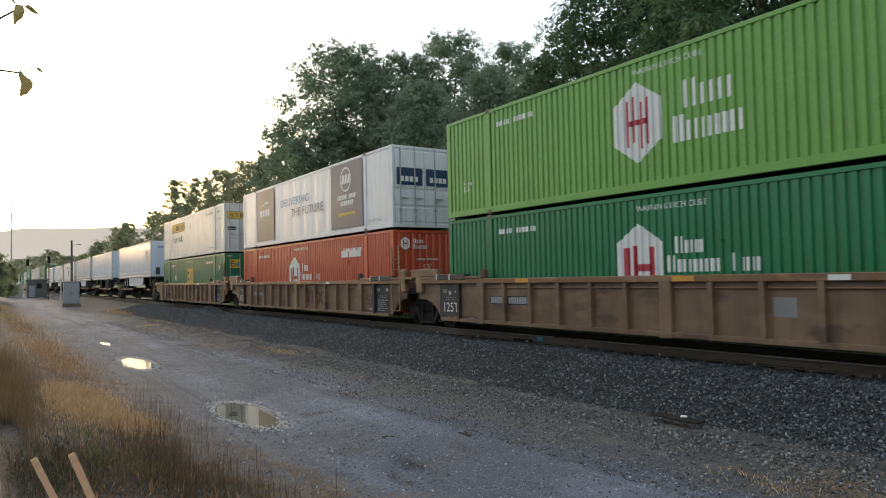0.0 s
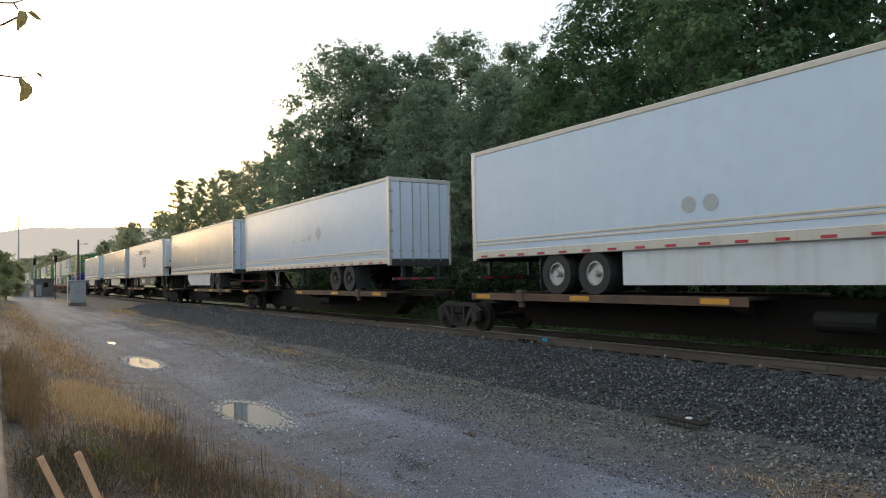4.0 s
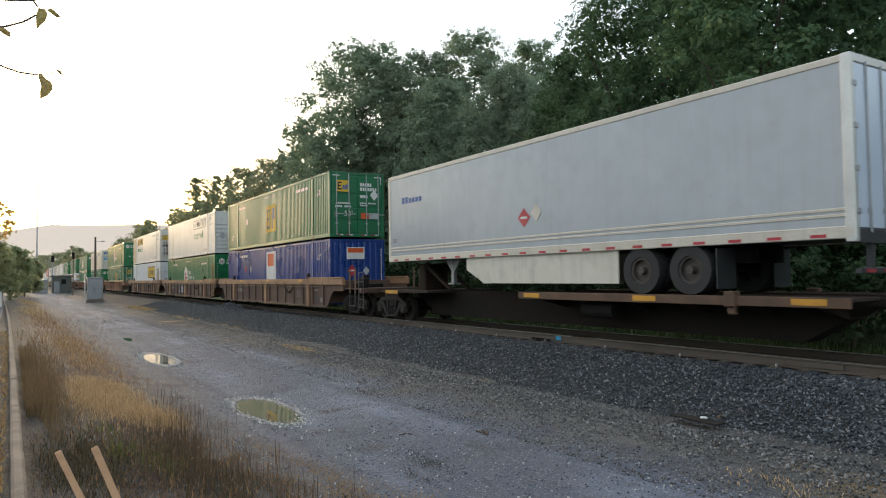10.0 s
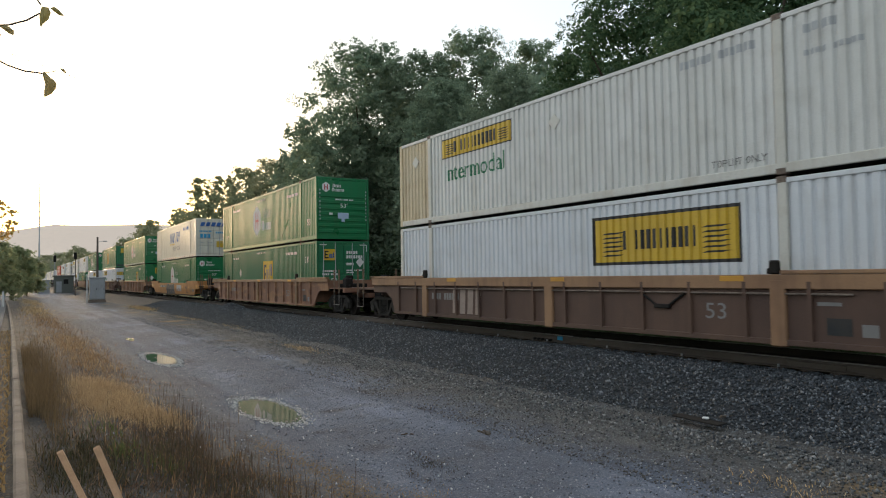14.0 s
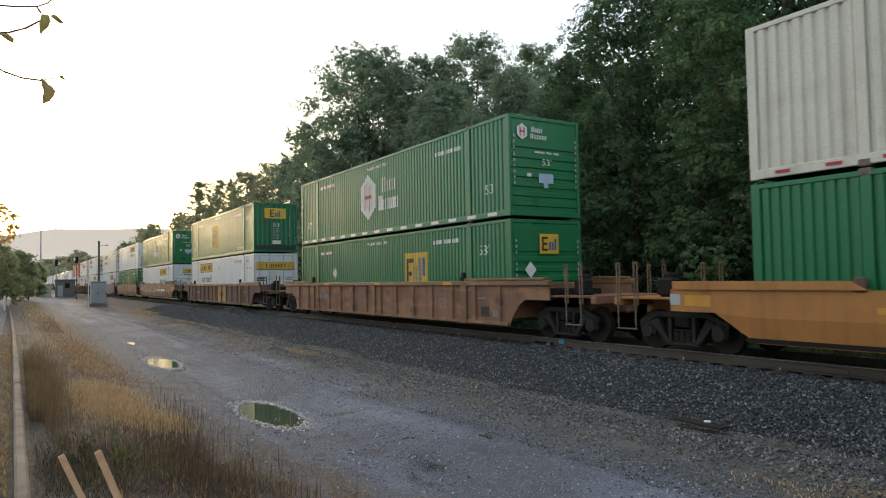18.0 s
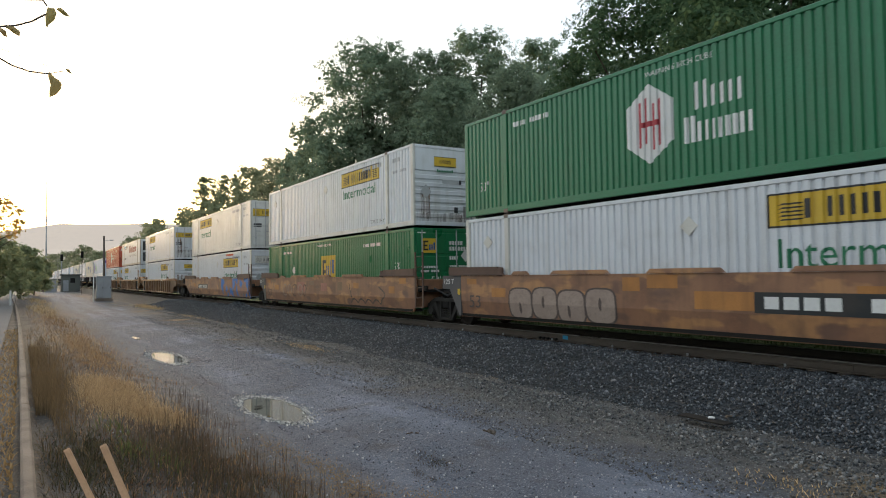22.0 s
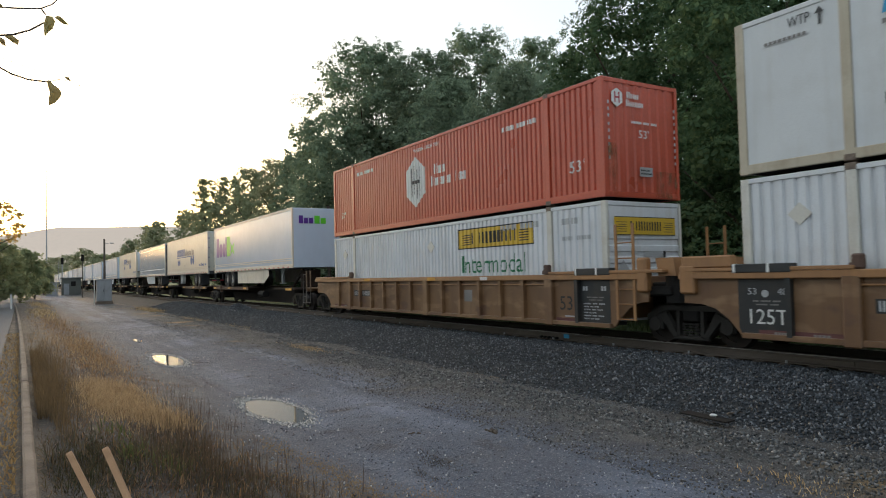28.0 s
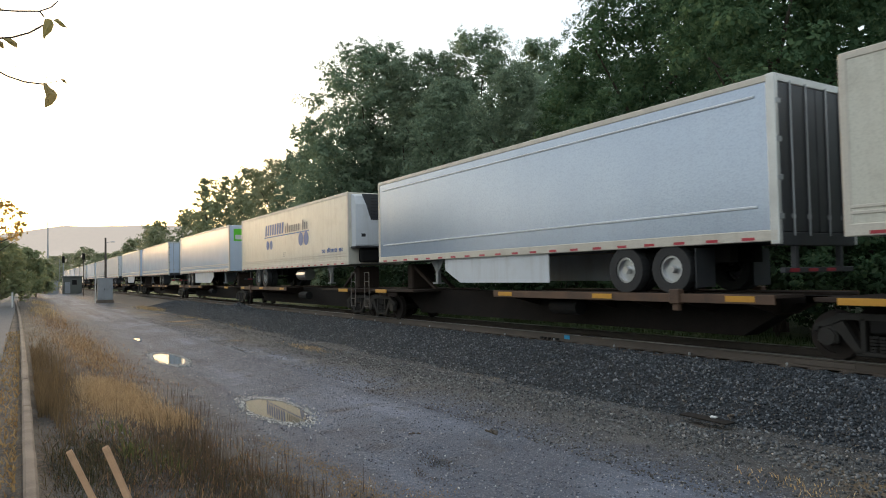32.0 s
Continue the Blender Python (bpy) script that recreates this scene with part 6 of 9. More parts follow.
def fat_letters(u, l, u0, u1, v0, v1, n):
    """Fat pale spray-can letters, each with a dark rim and a dark slit."""
    w = (u1 - u0) / n
    for i in range(n):
        c, m = u0 + (i + 0.5) * w, (v0 + v1) / 2 + 0.03 * math.sin(i * 2.3)
        flat(u, [blob(c, m, w * 1.06, v1 - v0 + 0.06)], M_GRAFF_K, lift=l + 0.002 + 0.0006 * i, name="graffiti_letter")
        flat(u, [blob(c, m, w * 0.94, v1 - v0 - 0.02)], M_GRAFF_W, lift=l + 0.006, name="graffiti_letter")
        flat(u, [blob(c - 0.04 * w * (i % 3), m - 0.12 + 0.16 * (i % 2), w * 0.1, (v1 - v0) * 0.4, 10, 1.0)], M_GRAFF_K, lift=l + 0.009, name="graffiti_letter")


# three-unit smooth car
SM = dict(ribs=False, stencil=False)
PATCH = [rect(q, z, q + w, z + h) for q, z, w, h in ((6.5, 1.18, 0.5, 0.3), (7.2, 1.25, 0.8, 0.28), (8.4, 0.85, 1.4, 0.35), (11.5, 1.1, 0.5, 0.22), (14.6, 0.95, 0.45, 0.25), (15.4, 1.3, 0.5, 0.2))]
u, l, hi, lo = stack(-356.03, 0, (M_SMOOTH, "lead", "end", SMOL, SM), (M_GREENLIT, "green corrugated container with a white hexagon mark", GT, dict(end="front", end_paint=M_HUBGREEN)), (M_CLEAN, "white corrugated container with a pale yellow plate", GB_, dict(end="front", pitch=0.21)))
hub_marks(hi), hub_end(hi), jb_marks(lo, 9.85), jb_end(lo, "front")
flat(u, PATCH, M_ORANGE, lift=l, name="paint_patch")
fat_letters(u, l, 2.35, 6.3, 0.4, 1.2, 4), flat(u, [rect(9.7, 0.82, 14.2, 1.2)], M_BLACKPLATE, lift=l + 0.002, name="stencil_plate"), flat(u, bars(9.9, 0.9, 13.9, 1.12, "TTTT.TTTTTT"), M_WMARK, lift=l + 0.006)
u, l, hi, lo = stack(-375.44, 0, (M_SMOOTH, "lead", "joint", SMOL, SM), (M_CLEAN, "white corrugated container with a yellow plate", GT, dict(end="front", pitch=0.21)), (M_HUBGREEN, "green corrugated container with a small yellow plate", GB_, dict(end="doors")))
jb_marks(hi, 9.85, wordm=(1.5, 1.9)), jb_end(hi, "front"), flat(hi, [rect(0.28, 0.25, 0.66, 1.35), rect(1.7, 0.18, 2.35, 0.5)], M_RUSTSTAIN, "end", 0.01, name="rust_stain"), flat(hi, [rect(0.12, 0.17, 2.44, 0.5)], M_GRIMESTAIN, "end", 0.008, name="rust_stain"), emp_marks(lo, 7.55, 0.5), emp_end(lo)
flat(u, PATCH[3:], M_ORANGE, lift=l, name="paint_patch")
flat(u, stroke([(11.1 + 0.5 * (1 - math.cos(k * 0.2)) * 0.3, 1.3 - 0.05 * k) for k in range(14)] + [(11.2 + 0.07 * k, 0.52 + 0.17 * abs(math.sin(k * 0.33))) for k in range(40)] + [(14.0 + 0.3 * math.sin(k * 0.5), 0.7 + 0.06 * k) for k in range(9)], 0.06), M_GRAFF_K, lift=l + 0.003, name="graffiti")
[flat(u, stroke([(q + 0.3 * math.cos(k * 0.42) * w, 0.95 + 0.27 * math.sin(k * 0.42)) for k in range(n)], 0.05), m, lift=l + 0.003 + 0.001 * i, name="graffiti") for i, (q, w, n, m) in enumerate(((3.2, 1.0, 14, M_GRAFF_W), (3.9, 0.8, 16, M_GRAFF_W), (4.6, 1.2, 13, M_GRAFF_K), (5.4, 1.0, 16, M_GRAFF_W), (6.0, 0.8, 12, M_GRAFF_K)))]
flat(u, [rect(5.0, 0.9, 6.0, 1.35), rect(8.0, 0.95, 8.7, 1.3)], M_PINK, lift=l + 0.001, name="paint_patch"), flat(u, [rect(6.6, 1.2, 7.2, 1.4), rect(9.9, 1.0, 10.4, 1.35), rect(1.0, 1.35, 1.7, 1.5)], M_TAN, lift=l + 0.001, name="paint_patch")
u, l, hi, lo = stack(-395.14, 0, (M_SMOOTH, "end", "joint", SMOL, SM), (M_WHITE, "off-white corrugated container with scuffed doors", GT, dict(end="doors", pitch=0.21)), (M_CLEAN, "white corrugated container with a yellow plate and a red strip", GB_, dict(end="front", pitch=0.21)))
jb_marks(hi, 2.8), jb_end(hi), jb_marks(lo, 9.7, dv=-0.1, wordm=(1.2, 1.64)), jb_end(lo, "wide_pale")
flat(lo, bars(10.4, 2.64, 12.2, 2.76, "TTTTTTTTT", 0, 0.1), M_ORANGEMARK, lift=0.03, name="sticker")
flat(u, [rect(9.75, 0.37, 16.6, 1.54)], M_CAMO, lift=l, name="graffiti", label="blue and orange spray paint over brown")
flat(u, [rect(3.06, 0.85, 6.1, 1.15)], M_BLACKPLATE, lift=l, name="stencil_plate"), flat(u, stems(3.25, 0.9, 4.35, 1.09, "TTTT", 0.4) + stems(4.6, 0.9, 5.95, 1.09, "TTTTTT", 0.4), M_WMARK, lift=l + 0.004)

# three-unit tan car
u, l, hi, lo = stack(-418.86, 0, (M_TAN, "lead", "end", TANL, dict(dx=0.2, dplate=0.3, chord=M_TANTOP)), (M_CLEAN, "white corrugated container with rust-streaked doors", GT, dict(end="doors", pitch=0.21)), (M_CLEAN, "white corrugated container with a yellow plate", GB_, dict(end="front", pitch=0.21)))
jb_marks(hi, 2.6), jb_end(hi, rust=True), jb_marks(lo, 9.4), jb_end(lo, "front")
u, l, hi, lo = stack(-439.17, 0, (M_TAN, "lead", "joint", TANL, dict(dx=0.2, dplate=0.3, chord=M_TANTOP)), (M_COOLSKIN, "white smooth-sided cooled container with dark red lettering", GT, dict(end="flat", smooth=True)), (M_CLEAN, "white corrugated container with a yellow plate", GB_, dict(end="doors", pitch=0.21)))
flat(hi, bars(7.25, 1.55, 13.2, 2.4, "TxTxTxxxxx", 0, 0.22), M_DARKRED, name="wordmark"), word(hi, "GLOBAL TRANSPORTATION", 7.55, 1.0, 13.2, 1.28, M_GREYMARK)
flat(hi, bars(2.6, 2.25, 4.1, 2.52, "TTTT", 0.06), M_SKYMARK, name="wordmark"), flat(hi, bars(4.15, 2.25, 5.9, 2.52, "TTTTT", 0.06) + bars(2.6, 2.08, 5.9, 2.16, "TTTTTTTTTTTT.TTTTTTTTT"), M_GREYMARK, name="wordmark")
flat(hi, bars(2.6, 0.82, 4.3, 1.0, "TTTTTTTTTTTTT"), M_BLACK, name="wordmark"), word(hi, "WTP", 1.05, 2.5, 1.45, 2.68, M_BLACK), flat(hi, [rect(1.6, 2.4, 1.64, 2.62), [(1.54, 2.6), (1.62, 2.72), (1.7, 2.6)]], M_BLACK), flat(hi, bars(0.6, 2.3, 1.4, 2.36, "TTTTTTTTT"), M_GREYMARK)
part("cooling_unit", Shape().box(LEN - 0.02, LEN + 0.1, 0.3, WID - 0.3, 0.35, 1.35, 0.03), M_DARK, hi, "dark lower machinery of the cooling unit")
part("cooling_grille", Shape().box(LEN - 0.02, LEN + 0.12, 0.3, 1.2, 1.6, 2.6, 0.03).box(LEN - 0.02, LEN + 0.1, 1.4, WID - 0.3, 1.8, 2.55, 0.03), M_BLACK, hi)
jb_marks(lo, 2.72), jb_end(lo)
u, l, hi, lo = stack(-458.82, 0, (M_TAN, "end", "joint", TANL, dict(dx=0.2, dplate=0.3, chord=M_TANTOP)), (M_RED, "red corrugated container with a white hexagon mark", GT, dict(end="flat")), (M_CLEAN, "white corrugated container with a yellow plate", GB_, dict(end="front", pitch=0.21)))
hub_marks(hi, red=False, inc=True), hub_end(hi, False), jb_marks(lo, 9.8), jb_end(lo, "wide")
flat(hi, [rect(1.15, 0.55, 1.6, 0.78)], M_PALEMARK, "end", name="sticker"), flat(hi, bars(1.18, 0.6, 1.57, 0.64, "TTTTTTT") + bars(1.18, 0.68, 1.5, 0.72, "TTTTT"), M_DARK, "end", 0.026)
flat(hi, [rect(0.1, 0.05, 0.4, 1.3), rect(1.7, 0.05, 2.48, 0.7)], M_RUSTSTAIN, "end", 0.022, name="rust_stain")

# spine cars with trailers
SPL = "dark rusty spine car carrying a road trailer"
TRAILERS = (
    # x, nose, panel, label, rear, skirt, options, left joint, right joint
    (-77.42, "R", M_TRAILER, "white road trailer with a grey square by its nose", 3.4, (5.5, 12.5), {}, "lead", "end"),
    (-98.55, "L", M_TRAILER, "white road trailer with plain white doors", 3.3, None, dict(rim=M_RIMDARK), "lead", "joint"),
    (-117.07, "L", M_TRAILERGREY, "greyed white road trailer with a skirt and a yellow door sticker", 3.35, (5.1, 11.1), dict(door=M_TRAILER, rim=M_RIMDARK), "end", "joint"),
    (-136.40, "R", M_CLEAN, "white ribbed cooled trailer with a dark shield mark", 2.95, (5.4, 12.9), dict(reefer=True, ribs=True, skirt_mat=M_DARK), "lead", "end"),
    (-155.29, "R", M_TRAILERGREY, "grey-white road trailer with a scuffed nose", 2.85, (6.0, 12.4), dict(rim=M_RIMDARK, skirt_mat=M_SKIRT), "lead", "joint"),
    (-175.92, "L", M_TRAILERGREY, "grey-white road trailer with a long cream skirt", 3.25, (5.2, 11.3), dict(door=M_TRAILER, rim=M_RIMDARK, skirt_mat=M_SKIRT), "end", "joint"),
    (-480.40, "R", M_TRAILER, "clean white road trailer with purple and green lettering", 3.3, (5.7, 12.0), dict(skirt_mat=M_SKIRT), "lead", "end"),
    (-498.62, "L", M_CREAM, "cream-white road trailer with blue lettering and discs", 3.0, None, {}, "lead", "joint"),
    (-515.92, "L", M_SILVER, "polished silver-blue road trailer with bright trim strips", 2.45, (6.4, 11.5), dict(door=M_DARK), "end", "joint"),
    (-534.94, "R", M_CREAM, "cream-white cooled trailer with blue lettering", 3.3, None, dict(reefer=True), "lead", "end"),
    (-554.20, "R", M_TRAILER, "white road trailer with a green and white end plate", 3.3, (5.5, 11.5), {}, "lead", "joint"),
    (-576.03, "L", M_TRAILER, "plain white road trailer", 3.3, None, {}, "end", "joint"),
)
MADE = []
for x, nose, panel, label, rear, skirt, opts, lj, rj in TRAILERS:
    MADE.append(trailer(x, nose, panel, label, rear=rear, skirt=skirt, **opts))
    spine_car(x, nose, lj, rj, rear, SPL)
t1, t2, t4, prime, t6, t7, fed, alli, silver, alli2, t8, t9 = MADE

# trailer markings, v from the rail
flat(t1, [rect(13.85, 3.05, 15.0, 4.45)], M_PALEMARK, lift=0.0, name="grey_square"), flat(t1, bars(13.95, 4.1, 14.9, 4.3, "TTxxxx"), M_BLUEMARK, lift=0.004, name="wordmark"), word(t1, "53", 15.35, 3.1, 15.62, 3.25, M_GREYMARK, lift=0.002)
flat(t4, [[(7.4, 3.05), (7.62, 2.82), (7.84, 3.05), (7.62, 3.28)]], M_YMARK, lift=0.0, name="placard"), flat(t1, [disc(7.3, 2.95, 0.17), disc(7.8, 2.95, 0.17)], M_PALEMARK, lift=0.0, name="placard")
flat(t1, bars(0.6, 4.55, 1.3, 4.7, "TTT.TTTTTTT") + bars(1.2, 4.3, 1.7, 4.42, "TTTTTT") + bars(1.1, 4.8, 1.6, 4.92, "TTTTTT"), M_BLUEMARK, "end", name="wordmark")
flat(t1, [rect(0.4, 2.3, 0.75, 2.9), rect(1.6, 2.3, 2.0, 2.95)], M_DARK, "end", name="connection_box"), flat(t1, [disc(1.85, 3.2, 0.2), disc(1.3, 3.25, 0.2, 6)], M_PALEMARK, "end", name="placard")
flat(t2, [[(9.6, 3.55), (9.95, 3.2), (10.3, 3.55), (9.95, 3.9)], [(8.7, 3.4), (8.95, 3.2), (9.2, 3.4), (8.95, 3.6)], rect(8.0, 3.3, 8.5, 3.38), rect(7.0, 3.3, 7.3, 3.4)], M_PALEMARK, lift=0.0, name="placard_holder"), word(t2, "53", 0.36, 2.96, 0.62, 3.12, M_DARK, lift=0.002), flat(t2, [rect(0.38, 2.82, 0.58, 2.9), rect(0.4, 2.74, 0.58, 2.79)], M_STICKERBLUE, lift=0.0, name="sticker")
for q in (t4, t7):
    flat(q, [rect(2.0, 3.05, 2.35, 3.45)], M_YMARK, "end", 0.03, name="sticker")
    flat(q, bars(1.0, 4.1, 2.4, 4.32, "TTxxxx"), M_BLUEMARK, lift=0.0, name="wordmark"), word(q, "53", 0.32, 2.78, 0.58, 2.92, M_DARK, lift=0.002)
flat(t7, [disc(1.55, 2.75, 0.17, 8)], M_REDMARK, "end", 0.03, name="sticker"), flat(t7, [[(7.44, 3.1), (7.7, 2.84), (7.96, 3.1), (7.7, 3.36)]], M_REDMARK, lift=0.0, name="hazard_placard"), flat(t7, [rect(7.55, 3.07, 7.85, 3.13)], M_WMARK, lift=0.004, name="hazard_placard"), flat(t7, [[(7.98, 3.2), (8.2, 2.96), (8.42, 3.2), (8.2, 3.44)]], M_RAILTRIM, lift=0.0, name="hazard_placard")
flat(prime, [[(7.25, 3.85), (8.9, 3.95), (8.8, 3.15), (8.1, 2.85), (7.4, 3.1)]], M_DARK, lift=0.004, name="shield_mark"), flat(prime, [rect(7.7, 3.15, 7.85, 3.7), rect(8.25, 3.2, 8.4, 3.75)], M_WMARK, lift=0.008, name="shield_mark")
flat(prime, bars(5.5, 4.15, 7.2, 4.55, "TTTTT", 0.05), M_GREYMARK, lift=0.004, name="wordmark"), word(prime, "INTERMODAL", 7.35, 4.15, 10.8, 4.5, M_GREYMARK, lift=0.004)
flat(prime, [[(6.6, 1.72), (6.95, 1.45), (7.3, 1.72), (6.95, 1.99)], [(7.3, 1.72), (7.65, 1.45), (8.0, 1.72), (7.65, 1.99)]], M_WMARK, lift=-0.06, name="skirt_mark"), flat(prime, [rect(2.8, 2.4, 3.0, 2.65), rect(12.8, 2.4, 13.0, 2.65)], M_YMARK, lift=0.006, name="sticker")
flat(prime, [rect(10.6, 1.5, 12.0, 1.9)], M_LIMEMARK, lift=-0.06, name="skirt_mark"), flat(prime, [rect(10.65, 1.55, 11.95, 1.85)], M_DARK, lift=-0.056, name="skirt_mark"), flat(prime, bars(10.8, 1.62, 11.8, 1.78, "xxx"), M_WMARK, lift=-0.052, name="skirt_mark")
flat(t6, [rect(14.1, 3.85, 15.2, 4.15)], M_PALEMARK, lift=0.0, name="worn_mark"), flat(t6, [[(7.6, 3.05), (7.84, 2.8), (8.08, 3.05), (7.84, 3.3)]], M_RAILTRIM, lift=0.0, name="placard"), flat(t6, [[(8.1, 3.1), (8.32, 2.84), (8.54, 3.1), (8.32, 3.36)]], M_WMARK, lift=0.0, name="placard"), flat(t6, bars(0.8, 4.6, 1.9, 4.75, "TTTT.TTTTTT") + bars(1.0, 4.35, 1.6, 4.5, "TTxxxx"), M_BLUEMARK, "end", name="wordmark")
# purple and green lettering, drawn as plain bars
for q in (rect(0.6, 3.12, 1.3, 4.4), blob(1.78, 3.56, 0.88, 0.92, 20, 0.8), blob(2.62, 3.56, 0.7, 0.92, 20, 0.8), rect(2.99, 3.12, 3.3, 4.4)):
    flat(fed, [q], M_PURPLE, lift=0.0, name="logo_block")
for q in (rect(3.34, 3.12, 4.15, 4.4), [(4.2, 3.12), (4.72, 3.4), (5.25, 3.12), (4.98, 3.57), (5.25, 4.02), (4.72, 3.74), (4.2, 4.02), (4.46, 3.57)]):
    flat(fed, [q], M_LIMEMARK, lift=0.0, name="logo_block")
word(fed, "Ground", 3.35, 2.72, 4.8, 3.05, M_PALEMARK, lift=0.002)
flat(fed, bars(0.35, 4.35, 1.15, 4.75, "Txx", 0, 0.16), M_PURPLE, "end", name="wordmark"), flat(fed, bars(1.18, 4.35, 1.85, 4.75, "Tx", 0, 0.16), M_LIMEMARK, "end", name="wordmark")
for q, e in ((alli, 0.0), (alli2, 0.3)):
    flat(q, bars(4.75, 3.62 + e, 7.95, 4.2 + e, "TTTTTTTT", 0.1, 0.28) + [rect(4.6, 3.5 + e, 11.6, 3.56 + e)] + [disc(5.2, 3.1 + e, 0.25), disc(5.8, 3.1 + e, 0.25), disc(10.45, 3.18 + e, 0.33), disc(11.2, 3.18 + e, 0.33)], M_BLUEMARK, lift=0.0, name="wordmark")
    flat(q, bars(8.15, 3.62 + e, 11.5, 4.1 + e, "xTxxxxxx.Txx", 0, 0.35), M_GREYMARK, lift=0.0, name="wordmark")
    flat(q, bars(13.2, 2.68, 15.6, 2.9, "xxx.xTTxxxxx.xxx", 0, 0.3), M_BLUEMARK, lift=0.0, name="wordmark"), word(q, "53'", 7.8, 2.7, 8.2, 2.92, M_GREYMARK, lift=0.002)
part("spare_wheel", Shape().ring(5.35, 1.75, 0.25, 0.5, 0.42, 0.2, 20), M_CLEAN, alli)
flat(t8, [rect(0.3, 4.1, 1.6, 4.9)], M_LIMEMARK, "end", name="end_plate"), flat(t8, [rect(0.4, 4.2, 1.5, 4.5)], M_WMARK, "end", 0.026, name="end_plate")
# more trailers follow
XTRA = -594.5
for i in range(9):
    nose = "RLL"[i % 3]
    t = trailer(XTRA, nose, (M_TRAILER, M_CLEAN, M_TRAILERGREY)[i % 3], "plain white road trailer further back in the train", rear=3.3, skirt=None if i % 2 else (5.4, 11.4))
    spine_car(XTRA, nose, ("lead", "lead", "end")[i % 3], ("end", "joint", "joint")[i % 3], 3.3, SPL)
    XTRA -= (20.6, 18.7, 19.3)[i % 3]


# ---- ground: one sheet to the horizon
def smooth(a, b, x):
    k = min(1.0, max(0.0, (x - a) / (b - a)))
    return k * k * (3 - 2 * k)


def ground_z(x, y):
    if y < 0.02:
        z = 0.46
    elif y < 3.3:
        z = 0.43 * (1 - smooth(0.1, 3.3, y))
    elif y < 16:
        z = 0.0
    else:
        z = 0.25 * smooth(16, 19, y) + 1.2 * smooth(22, 45, y)
    far = smooth(140, 400, abs(x))
    near = max(0.0, 1 - abs(x) / 90)
    bump = 0.035 * noise.noise((x * 0.35, y * 0.6, 0)) + 0.015 * noise.noise((x * 1.3, y * 1.7, 4))
    if 3.0 < y < 9.5:
        bump -= 0.045 * math.exp(-((y - 3.85) / 0.5) ** 2) + 0.03 * math.exp(-((y - 6.3) / 0.45) ** 2)
        for px, py, rx, ry in PUDDLES:
            r = ((x - px) / (rx * 1.5)) ** 2 + ((y - py) / (ry * 1.5)) ** 2
            if r < 1:
                bump -= 0.05 * (1 - r)
    return z * (1 - far) + bump * near


PUDDLES = ((-11.8, 3.76, 1.38, 0.44), (-21.1, 3.6, 1.8, 0.4), (-29.0, 3.85, 0.75, 0.13))


def axis(stops):
    out = []
    for a, b, s in stops:
        out += list(np.arange(a, b, s))
    return out + [stops[-1][1]]


gx = axis(((-3500, -400, 310), (-400, -120, 40), (-120, -45, 5), (-45, -2, 0.3), (-2, 60, 6), (60, 400, 85), (400, 3500, 620)))
gy = axis(((-3500, -200, 300), (-200, -12, 23.5), (-12, -0.2, 1.5), (-0.2, 10, 0.2), (10, 30, 1.25), (30, 100, 14), (100, 3500, 485)))
gv = [(x, y, ground_z(x, y)) for x in gx for y in gy]
ny = len(gy)
gf = [(i * ny + j, (i + 1) * ny + j, (i + 1) * ny + j + 1, i * ny + j + 1) for i in range(len(gx) - 1) for j in range(ny - 1)]
gm = bpy.data.meshes.new("ground")
gm.from_pydata(gv, [], gf)
for p in gm.polygons:
    p.use_smooth = True


